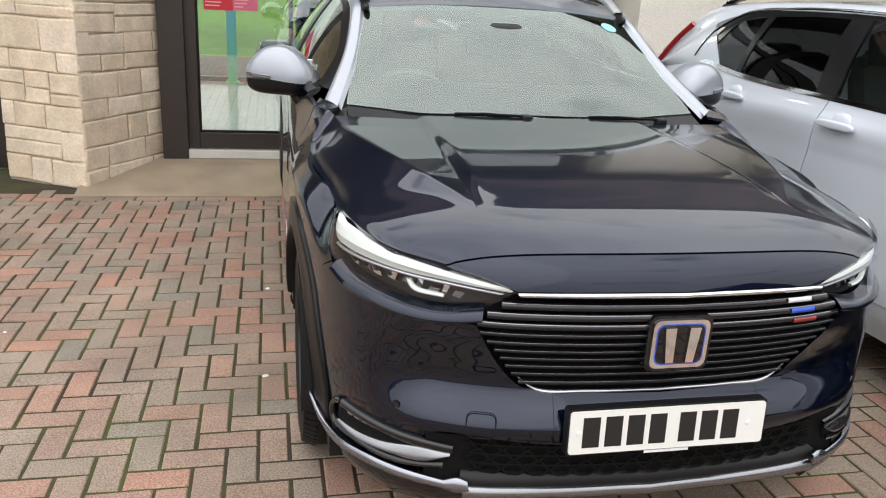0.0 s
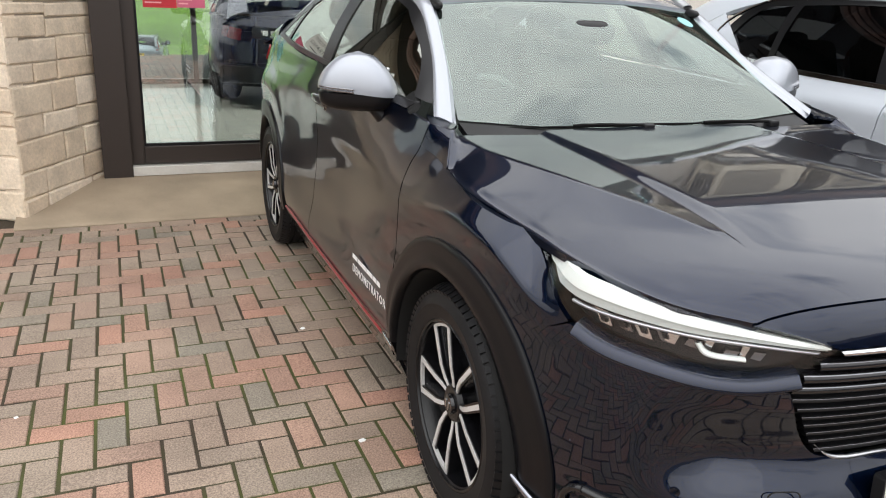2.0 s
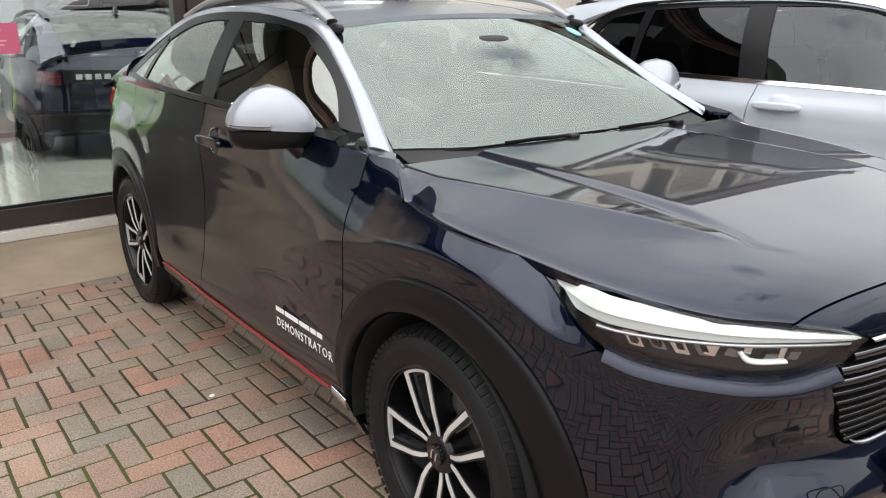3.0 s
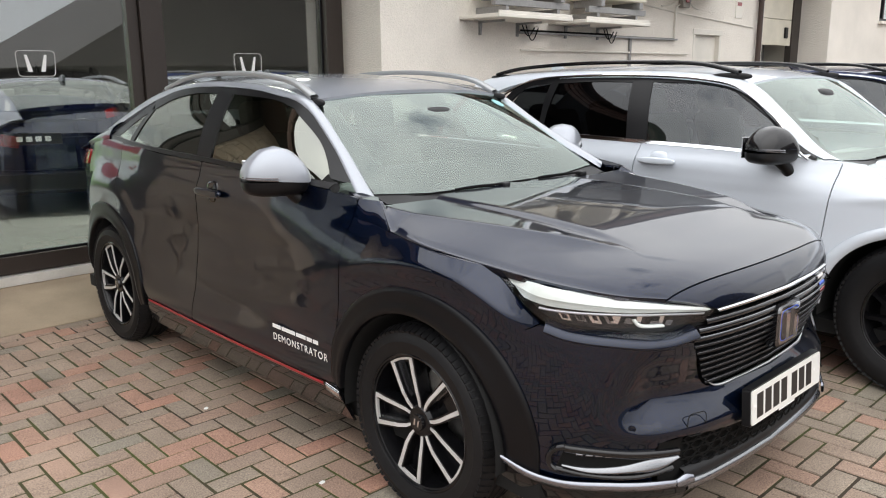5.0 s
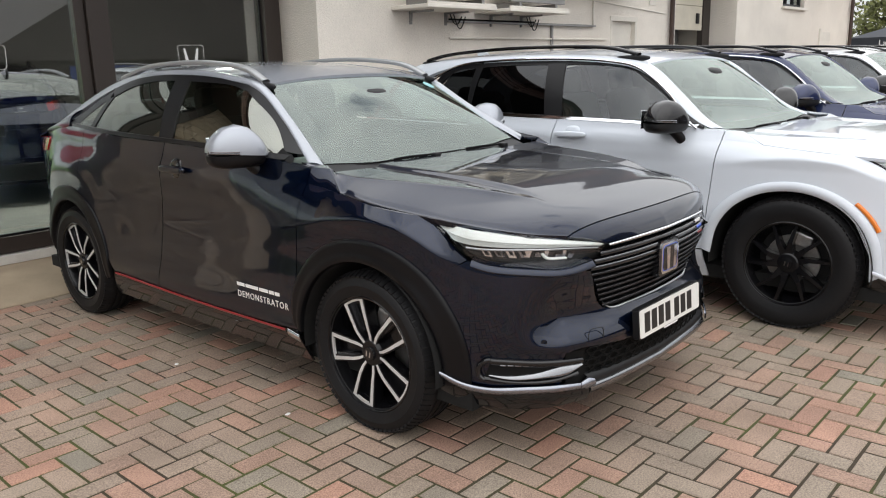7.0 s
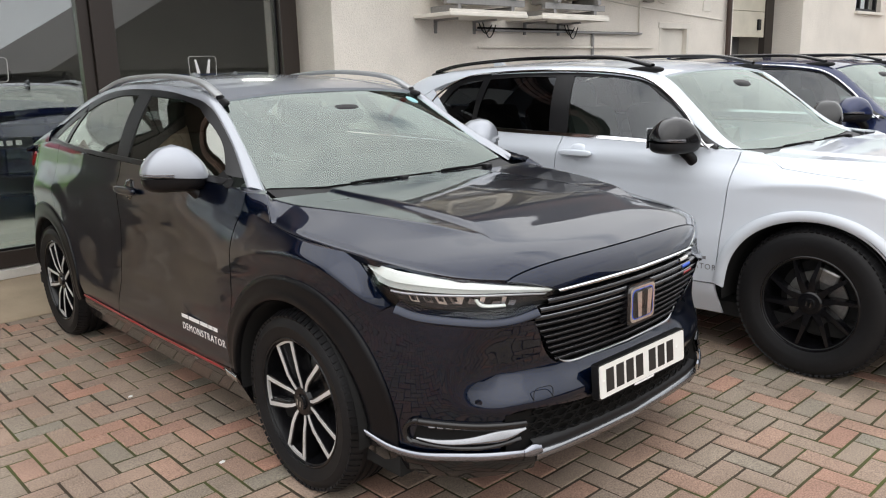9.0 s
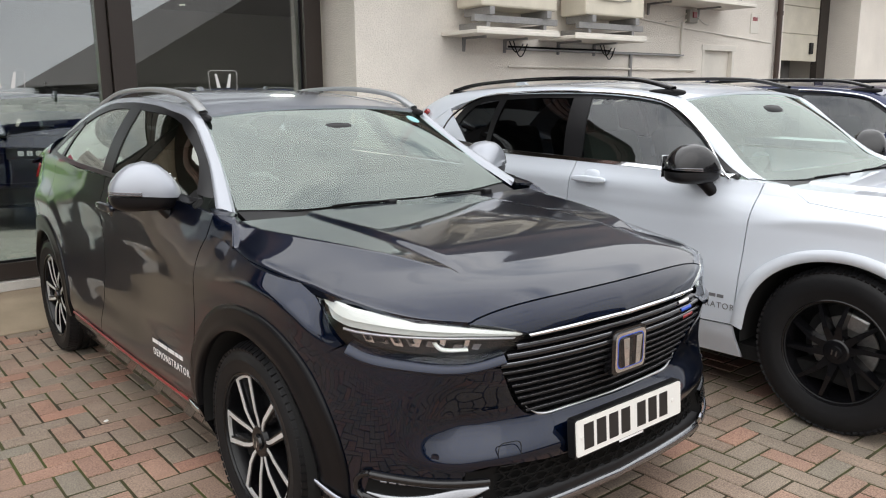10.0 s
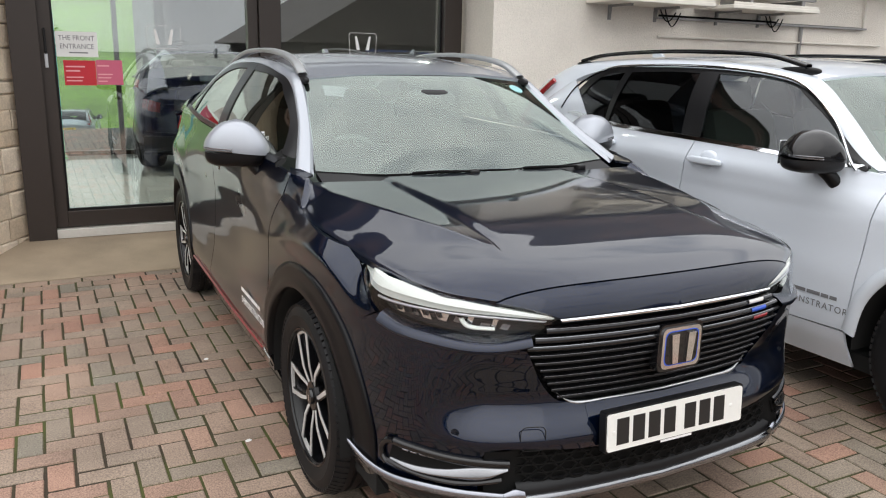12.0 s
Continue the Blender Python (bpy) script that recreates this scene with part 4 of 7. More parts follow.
tree(29.0, 4.5, 4.4, 3, LEAF, "rounded green tree beyond the building's end")
tree(33.5, 5.5, 4.6, 5, LEAF, "rounded green tree beyond the building's end")
tree(38.0, 3.6, 3.6, 6, LEAF, "low green tree beyond the building's end")
for k in range(16):
    rk = random.Random(40 + k)
    tree(-60 + 8.5 * k + rk.uniform(-2, 2), (-62 if k % 4 else 40) + rk.uniform(-6, 6), rk.uniform(2.6, 4.2), 60 + k, LEAF_D, "dark green tree along the field's edge")
# dark marquee roof past the row of cars
mq = empty("marquee", "dark marquee roof with white lettering, past the cars", "marquee")
bm = bmesh.new()
for a, b in (((20.5, -1.0), (25.5, 4.0)),):
    (x0, y0), (x1, y1) = a, b
    base = [bm.verts.new(v) for v in ((x0, y0, 1.86), (x1, y0, 1.86), (x1, y1, 1.86), (x0, y1, 1.86))]
    top = bm.verts.new(((x0 + x1) / 2, (y0 + y1) / 2, 2.75))
    low = [bm.verts.new((v.co.x, v.co.y, 1.58)) for v in base]
    for k in range(4):
        bm.faces.new((base[k], base[(k + 1) % 4], top))
        bm.faces.new((low[k], low[(k + 1) % 4], base[(k + 1) % 4], base[k]))
part("canopy", bm, mat("dark_canvas", (0.03, 0.035, 0.045), rough=0.7, grain=0.1), mq)
for lx, ly in ((20.55, -0.95), (25.45, -0.95), (25.45, 3.95), (20.55, 3.95)):
    part("leg", boxes((lx - 0.03, lx + 0.03, ly - 0.03, ly + 0.03, -0.08, 1.6)), SATIN, mq)
letters("Lake Di", 0.21, Matrix.Translation((20.49, 2.95, 1.645)) @ Matrix(((0, 0, -1, 0), (-1, 0, 0, 0), (0, 1, 0, 0), (0, 0, 0, 1))), WHITE_STRIP, mq)
# neighbouring building behind, dark gabled roof
nb = empty("neighbour_building", "low dark building across the car park with a wide gable", "building")
DARK_BOARD = mat("dark_brown_cladding", (0.05, 0.04, 0.035), rough=0.7, grain=0.15, scale=15, stain=0.2, stain_scale=0.5)
part("wall", boxes((7.9, 29.1, -34.0, -20.6, -0.1, 2.05)), DARK_BOARD, nb)
bm = bmesh.new()
gab = [(7.1, 1.95), (18.5, 8.6), (29.9, 1.95)]
ra, rb_ = [bm.verts.new((x, -20.3, z)) for x, z in gab], [bm.verts.new((x, -35.0, z)) for x, z in gab]
bm.faces.new((ra[0], ra[1], rb_[1], rb_[0])), bm.faces.new((ra[1], ra[2], rb_[2], rb_[1])), bm.faces.new(ra[::-1]), bm.faces.new(rb_)
part("roof", bm, DARK_BOARD, nb)
sgn = part("sign_board", boxes((10.5, 26.5, -20.6, -20.5, 1.0, 1.75)), mat("blue_sign", (0.02, 0.06, 0.26), rough=0.5, grain=0.06), nb, "blue sign board with pale bars")
for k in range(9):
    part("sign_bar", boxes((11.5 + 1.6 * k, 12.7 + 1.6 * k, -20.5, -20.48, 1.25, 1.5)), PAPER, sgn)

# ---- vehicles ----
def lines(pts, n):
    """Points along one smooth line, or along several joined at corners."""
    if not isinstance(pts[0][0], (tuple, list)):
        return path(pts, n)
    ln = [sum(math.dist(a, b) for a, b in zip(p, p[1:])) for p in pts]
    out = []
    left = n
    for k, p in enumerate(pts):
        m = max(1, round(n * ln[k] / sum(ln))) if k < len(pts) - 1 else max(1, left)
        left -= m
        q = path(p, m)
        out += q if not out else q[1:]
    while len(out) > n + 1:
        out.pop(len(out) // 2)
    while len(out) < n + 1:
        out.insert(1, (out[0] + out[1]) / 2)
    return out


def skin(name, rows, material, parent, inward=None, label="", smooth=True, closed=False):
    """A smooth sheet through rows of points; inward: the same rows set back, to give the sheet turned edges."""
    vs, fs = [], []
    nb, na = len(rows), len(rows[0])
    for r in rows:
        vs += [tuple(p) for p in r]
    for j in range(nb - 1):
        for i in range(na - 1):
            a = j * na + i
            fs.append((a, a + 1, a + na + 1, a + na))
    if inward is not None:
        ring = [(0, i) for i in range(na)] + [(j, na - 1) for j in range(1, nb)] + [(nb - 1, i) for i in range(na - 2, -1, -1)] + [(j, 0) for j in range(nb - 2, 0, -1)]
        o, m = len(vs), len(ring)
        vs += [tuple(rows[j][i]) for j, i in ring] + [tuple(inward[j][i]) for j, i in ring]
        for k in range(m):
            n = (k + 1) % m
            fs.append((o + k, o + m + k, o + m + n, o + n))
    ob = ob_mesh(name, vs, fs, material, parent, label, smooth)
    return ob


class Shape:
    """The outer form of a car: a plan line round the body, sections set in from it, and a warp to its true size.
    Local x to the car's left, y to the rear from the front axle, z up."""

    def __init__(self, plan, side, nose, tail, warp):
        dense = np.array(path(plan, 400))
        self.h, self.y = dense[:, 0], dense[:, 1]
        self.s = np.concatenate([[0], np.cumsum(np.hypot(np.diff(self.h), np.diff(self.y)))])
        # evenly stepped table of place and outward normal
        self.n, self.end = 800, float(self.s[-1])
        u = np.linspace(0, self.end, self.n + 1)
        h, y = np.interp(u, self.s, self.h), np.interp(u, self.s, self.y)
        d = 9
        hp, yp = np.concatenate([-h[d:0:-1], h, -h[-2:-d - 2:-1]]), np.concatenate([y[d:0:-1], y, y[-2:-d - 2:-1]])
        tx, ty = hp[2 * d:] - hp[:-2 * d], yp[2 * d:] - yp[:-2 * d]
        ln = np.hypot(tx, ty)
        self.table = list(zip(h.tolist(), y.tolist(), (ty / ln).tolist(), (-tx / ln).tolist()))
        self.side, self.nose, self.tail, self.warp = curve(side), curve(nose), curve(tail), warp
        self.brow = curve([(0.3, 0), (0.82, 0), (0.84, 0.006), (0.86, 0.018), (0.88, 0.031), (0.905, 0.044), (0.95, 0.06)])
        self.scoop = curve([(0.2, 0), (0.452, 0), (0.468, 0.003), (0.485, 0.013), (0.54, 0.053), (0.556, 0.06), (0.575, 0.061), (0.62, 0.048), (0.70, 0.014), (0.76, 0), (1.3, 0)])
        self.crest, self.lean = curve([(-0.5, 0.772), (-0.39, 0.80), (-0.30, 0.842), (-0.195, 0.882), (-0.035, 0.902), (0.16, 0.882), (0.303, 0.85), (0.45, 0.828), (0.6, 0.815), (0.9, 0.80)]), curve([(-0.55, 0.7), (-0.42, 1.0), (-0.3, 1.15), (-0.1, 0.92), (0.1, 0.74), (0.2, 0.58), (0.36, 0.34), (0.6, 0.14), (0.9, 0.0), (1.2, 0.0)])

    def Y(self, y):
        return float(np.interp(y, self.y, self.s))

    def X(self, x):
        i = int(np.argmax(self.h > 0.86))
        return float(np.interp(x, self.h[:i], self.s[:i]))

    def at(self, s, z, off=0.0, sg=-1, raw=False):
        a = min(abs(s), self.end - 1e-6)
        f = a / self.end * self.n
        i = int(f)
        f -= i
        t = self.table
        h, y, nx, ny = (p + (q - p) * f for p, q in zip(t[i], t[i + 1]))
        wf, wr = 1 - smooth_step(-0.75, -0.25, y), smooth_step(2.75, 3.25, y)
        d = wf * self.nose(z) + wr * self.tail(z) + (1 - wf - wr) * self.side(z) - off
        d += wf * self.brow(z) * (1 - smooth_step(0.42, 0.66, h))
        d += wf * self.scoop(z) * (1 - smooth_step(0.58, 0.74, h))
        # the front shoulder leans in over the arch, fading out along the door
        over = min(max(z - self.crest(y), -0.008), 0.15) + 0.008
        d += self.lean(y) * (over * over / 0.032 if over < 0.016 else over - 0.008) * smooth_step(-0.52, -0.3, y)
        # the doors are set in between sill, shoulder and wheel arches
        d += 0.026 * smooth_step(0.45, 1.1, y) * (1 - smooth_step(1.75, 2.4, y)) * smooth_step(0.36, 0.56, z) * (1 - smooth_step(0.90, 1.03, z))
        # the rear haunch: the side leans in above a round line over the wheel
        if y > 1.9:
            ridge = 0.335 + math.sqrt(max(0.59**2 - (y - 2.61) ** 2, 0.2))
            over = min(max(z - ridge, -0.008), 0.10) + 0.008
            d += 0.24 * (over * over / 0.032 if over < 0.016 else over - 0.008) * smooth_step(1.9, 2.7, y) * (1 - smooth_step(3.0, 3.25, y))
        p = (sg * math.copysign(1, s) * (h - nx * d), y - ny * d, z)
        return p if raw else self.warp(*p)

    def panel(self, name, low, top, material, parent, sg=-1, na=24, nb=12, off=0.0, edge=0.014, label=""):
        lo, hi = lines(low, na), lines(top, na)
        rows, back = [], []
        for j in range(nb + 1):
            ps = [l + (h - l) * j / nb for l, h in zip(lo, hi)]
            rows.append([self.at(p[0], p[1], off, sg) for p in ps])
            back.append([self.at(p[0], p[1], off - edge, sg) for p in ps])
        return skin(name, rows, material, parent, back if edge else None, label)

    def ribbon(self, name, low, top, material, parent, sg=-1, na=24, proud=0.006, off=0.0, label=""):
        """A raised strip that follows the body."""
        lo, hi = lines(low, na), lines(top, na)
        rows = []
        for f, d in ((0, off), (0.0, off + proud), (0.5, off + proud * 1.25), (1, off + proud), (1, off)):
            rows.append([self.at(*(l + (h - l) * f), d, sg) for l, h in zip(lo, hi)])
        return skin(name, rows, material, parent, None, label, smooth=True)


def sweep3(name, pts, material, parent, r, n=24, flat=1.0, label="", warp=None):
    bm = bmesh.new()
    ps = [Vector(p) for p in path(pts, n)]
    if warp:
        ps = [Vector(warp(*p)) for p in ps]
    tube(bm, ps, r, 8)
    return part(name, bm, material, parent, label, smooth=True)


def arc(shape, cy, cz, r, a0, a1, n=9):
    """Points (s, z) of a wheel arch, angles from the front horizontal over the top."""
    return [(shape.Y(cy - r * math.cos(a)), cz + r * math.sin(a)) for a in np.linspace(math.radians(a0), math.radians(a1), n)]


def wheel(parent, x, y, sg, radius, rim, width, style):
    """Tyre with lugs, rim, spokes, brake and hub cap; its axle along x, outer face towards sg."""
    w = new("wheel")
    w.parent = parent
    m = Matrix.Translation((x, y, radius - 0.006)) @ (pose(0, 0, 0, 0, 90, 0) if sg > 0 else pose(0, 0, 0, 0, -90, 0))
    hw = width / 2
    bm = bmesh.new()
    prof = [(rim - 0.012, -hw * 0.86), (rim + 0.01, -hw * 0.98), (radius - 0.05, -hw * 1.02), (radius - 0.018, -hw * 0.9), (radius - 0.004, -hw * 0.72)]
    for g in (-0.36, 0.0, 0.36):
        prof += [(radius, hw * (g - 0.07)), (radius - 0.008, hw * (g - 0.05)), (radius - 0.008, hw * (g + 0.05)), (radius, hw * (g + 0.07))]
    prof += [(radius - 0.004, hw * 0.72), (radius - 0.018, hw * 0.9), (radius - 0.036, hw * 0.985), (radius - 0.05, hw * 1.02), (rim + 0.045, hw * 1.03), (rim + 0.04, hw * 1.01), (rim + 0.012, hw * 0.98), (rim + 0.004, hw * 0.94), (rim - 0.012, hw * 0.86)]
    lathe(bm, prof, m, 72)
    part("tyre", bm, RUBBER, w, "black rubber tyre", smooth=True)
    bm = bmesh.new()
    for k in range(76):
        for s2 in (-1, 1):
            mm = m @ pose(0, 0, 0, 0, 0, 360 * (k + 0.25 * s2) / 76)
            g = bmesh.ops.create_cube(bm, size=1, matrix=mm @ Matrix.Translation((radius - 0.0125 - 0.003, 0, s2 * hw * 0.75)) @ pose(0, 0, 0, 0, -s2 * 24, 0) @ Matrix.Diagonal((0.02, 0.0195, 0.046, 1)))
    part("tread_pattern", bm, RUBBER, w)["kind"] = "stuff"
    bm = bmesh.new()
    lathe(bm, [(rim + 0.004, hw * 0.93), (rim - 0.001, hw * 0.96), (rim - 0.006, hw * 0.94), (rim - 0.009, hw * 0.83), (rim - 0.03, hw * 0.2), (rim - 0.05, -hw * 0.8)], m, 60)
    part("rim", bm, RIM_BLACK, w, "gloss black wheel rim", smooth=True)
    bm = bmesh.new()
    lathe(bm, [(0.06, hw * 0.06), (rim * 0.62, hw * 0.06), (rim * 0.63, hw * 0.0), (0.06, -0.02)], m, 48)
    part("brake_disc", bm, STEEL, w, "worn steel brake disc")
    bm = bmesh.new()
    box(bm, rim * 0.40, rim * 0.74, -0.06, 0.06, -0.03, hw * 0.3, 0.012, m @ pose(0, 0, 0, 0, 0, -18 if sg < 0 else 198))
    part("brake_caliper", bm, STEEL, w, "grey brake caliper")
    # added dark disc: the shade inside the wheel, painted behind the spoke gaps
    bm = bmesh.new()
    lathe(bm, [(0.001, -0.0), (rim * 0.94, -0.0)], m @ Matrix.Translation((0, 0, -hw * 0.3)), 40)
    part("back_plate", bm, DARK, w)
    zo = hw * 0.86

    def bar(pts, wd, d0, d1, material, nm, lab=""):
        bm = bmesh.new()
        ps = [Vector((r * math.cos(a), r * math.sin(a))) for r, a in pts]
        lft, rgt = [], []
        for i, p in enumerate(ps):
            d = (ps[min(i + 1, len(ps) - 1)] - ps[max(i - 1, 0)]).normalized()
            q = Vector((-d.y, d.x)) * (wd[i] if isinstance(wd, (list, tuple)) else wd)
            lft.append(p + q), rgt.append(p - q)
        dz = lambda p: -0.012 * smooth_step(0.12, 0.02, p.length / rim * 0.22) + 0
        lo = [[bm.verts.new(m @ Vector((p.x, p.y, d0 + dz(p)))) for p in sd] for sd in (lft, rgt)]
        hi = [[bm.verts.new(m @ Vector((p.x, p.y, d1 + dz(p)))) for p in sd] for sd in (lft, rgt)]
        for i in range(len(ps) - 1):
            bm.faces.new((hi[0][i], hi[0][i + 1], hi[1][i + 1], hi[1][i]))
            bm.faces.new((lo[0][i], lo[0][i + 1], hi[0][i + 1], hi[0][i]))
            bm.faces.new((lo[1][i], lo[1][i + 1], hi[1][i + 1], hi[1][i]))
        bm.faces.new((lo[0][-1], hi[0][-1], hi[1][-1], lo[1][-1]))
        return part(nm, bm, material, w, lab)

    for k in range(5):
        a0 = math.radians(72 * k + (22 if style == "twin" else 12))
        for s2 in (-1, 1):
            A = lambda d: a0 + s2 * math.radians(d)
            if style == "twin":
                pts = [(rim * math.hypot(d, w_), a0 + s2 * math.atan2(w_, d)) for d, w_ in ((0.2, 0.085), (0.3, 0.125), (0.45, 0.155), (0.7, 0.185), (0.925, 0.215))]
                bar(pts, (0.010, 0.011, 0.012, 0.0135, 0.015), zo - 0.055, zo - 0.004, RIM_BLACK, "spoke")
                bar(pts, (0.0045, 0.006, 0.0065, 0.007, 0.008), zo - 0.004, zo - 0.001, ALLOY, "spoke_face", "machined silver spoke face")
                lean = [(r_, an - s2 * math.radians(3.2)) for r_, an in pts[1:]]
                if s2 > 0:
                    bar(lean, (0.005, 0.008, 0.010, 0.008), zo - 0.04, zo - 0.016, DARK_CHROME, "spoke_flank", "grey inner flank")
            else:
                pts = [(0.05, A(16)), (rim * 0.5, A(15)), (rim * 0.97, A(11 if s2 > 0 else 22))]
                bar(pts, (0.019, 0.012, 0.007), zo - 0.06, zo - 0.006, RIM_BLACK, "spoke")
        if style == "twin":
            bar([(rim * 0.938, a0 + math.radians(d)) for d in (-13.2, -7, 0, 7, 13.2)], 0.0052, zo - 0.012, zo - 0.0015, ALLOY, "spoke_tip", "machined silver spoke tip")
            bar([(rim * 0.93, a0 - math.radians(12)), (rim * 0.93, a0 + math.radians(12))], 0.012, zo - 0.06, zo - 0.026, RIM_BLACK, "spoke_bridge")
            bar([(0.05, a0), (rim * 0.5, a0), (rim * 0.93, a0)], (0.012, 0.03, 0.048), zo - 0.075, zo - 0.045, RIM_BLACK, "spoke_web")
    bm = bmesh.new()
    lathe(bm, [(0.001, zo - 0.006), (0.05, zo - 0.008), (0.062, zo - 0.02), (0.066, zo - 0.06)], m, 30)
    hub = part("hub", bm, RIM_BLACK, w, smooth=True)
    bm = bmesh.new()
    lathe(bm, [(0.001, zo + 0.004), (0.027, zo + 0.003), (0.0295, zo - 0.006)], m, 30)
    part("hub_cap", bm, GLOSS_BLACK, hub, smooth=True)
    bm = bmesh.new()
    box(bm, -0.013, -0.006, -0.012, 0.012, zo + 0.003, zo + 0.006, 0, m @ pose(0, 0, 0, 0, 0, 80)), box(bm, 0.006, 0.013, -0.012, 0.012, zo + 0.003, zo + 0.006, 0, m @ pose(0, 0, 0, 0, 0, 80))
    part("cap_mark", bm, CHROME, hub, "plain bright mark")
    bm = bmesh.new()
    for k in range(5):
        c = m @ Matrix.Translation((0.046 * math.cos(math.radians(72 * k + 54)), 0.046 * math.sin(math.radians(72 * k + 54)), zo - 0.03))
        lathe(bm, [(0.0, 0.016), (0.008, 0.016), (0.009, 0.0)], c, 6)
    part("nut_ring", bm, STEEL, hub)
    return w


def lettering(text, size, m, material, parent, name="lettering", squash=1.0):
    """Raised letters in the built-in font, as a mesh."""
    cu = bpy.data.curves.new("letters", "FONT")
    cu.body, cu.size, cu.extrude, cu.space_character = text, size, 0.0006, 1.22
    cu.resolution_u = 3
    tmp = new("letters", cu)
    bpy.context.view_layer.update()
    me = bpy.data.meshes.new_from_object(tmp.evaluated_get(bpy.context.evaluated_depsgraph_get()))
    bpy.data.objects.remove(tmp)
    me.transform(m @ Matrix.Diagonal((squash, 1, 1, 1)))
    me.materials.clear()
    me.materials.append(material)
    ob = new(name, me)
    ob.parent = parent
    return ob


def blob(bm, c, r, e=(2.6, 2.6), zr=(-1, 1), n=28, warp=None):
    """A superellipsoid, or a slab of it between two heights."""
    cx, cy, cz = c
    rows = []
    m = 14
    f = lambda v, p: math.copysign(abs(v) ** (2 / p), v)
    for j in range(m + 1):
        t = zr[0] + (zr[1] - zr[0]) * j / m
        ph = math.asin(max(-1, min(1, t)))
        row = []
        for i in range(n):
            th = i * math.tau / n
            x, y, z = f(math.cos(ph), e[1]) * f(math.cos(th), e[0]), f(math.cos(ph), e[1]) * f(math.sin(th), e[0]), f(math.sin(ph), e[1])
            p = (cx + r[0] * x, cy + r[1] * y, cz + r[2] * z)
            row.append(bm.verts.new(warp(*p) if warp else p))
        rows.append(row)
    for a, b in zip(rows, rows[1:]):
        for i in range(n):
            bm.faces.new((a[i], a[(i + 1) % n], b[(i + 1) % n], b[i]))
    bm.faces.new(rows[0][::-1]), bm.faces.new(rows[-1])
    return bm


PLAN = [(0, -0.875), (0.25, -0.86), (0.47, -0.818), (0.64, -0.735), (0.745, -0.62), (0.812, -0.48), (0.852, -0.33), (0.878, -0.14), (0.889, 0.1), (0.892, 0.6), (0.892, 1.2), (0.892, 1.9), (0.89, 2.5), (0.872, 2.85), (0.822, 3.1), (0.725, 3.28), (0.5, 3.40), (0.25, 3.44), (0, 3.45)]
SIDE_SEC = [(0.15, 0.09), (0.24, 0.05), (0.32, 0.018), (0.42, 0.006), (0.55, 0.004), (0.70, 0.012), (0.82, 0.012), (0.90, 0.004), (0.94, 0.006), (1.0, 0.022), (1.06, 0.042), (1.13, 0.056), (1.2, 0.09)]
NOSE_SEC = [(0.15, 0.07), (0.22, 0.03), (0.28, 0.0), (0.34, 0.004), (0.40, 0.008), (0.455, 0.0), (0.485, -0.003), (0.53, -0.004), (0.565, -0.004), (0.60, -0.004), (0.66, -0.002), (0.74, 0.005), (0.80, 0.015), (0.84, 0.016), (0.87, 0.022), (0.905, 0.036), (0.95, 0.08)]
TAIL_SEC = [(0.15, 0.12), (0.3, 0.05), (0.45, 0.0), (0.7, 0.03), (0.9, 0.02), (1.0, 0.03), (1.1, 0.06), (1.2, 0.12)]


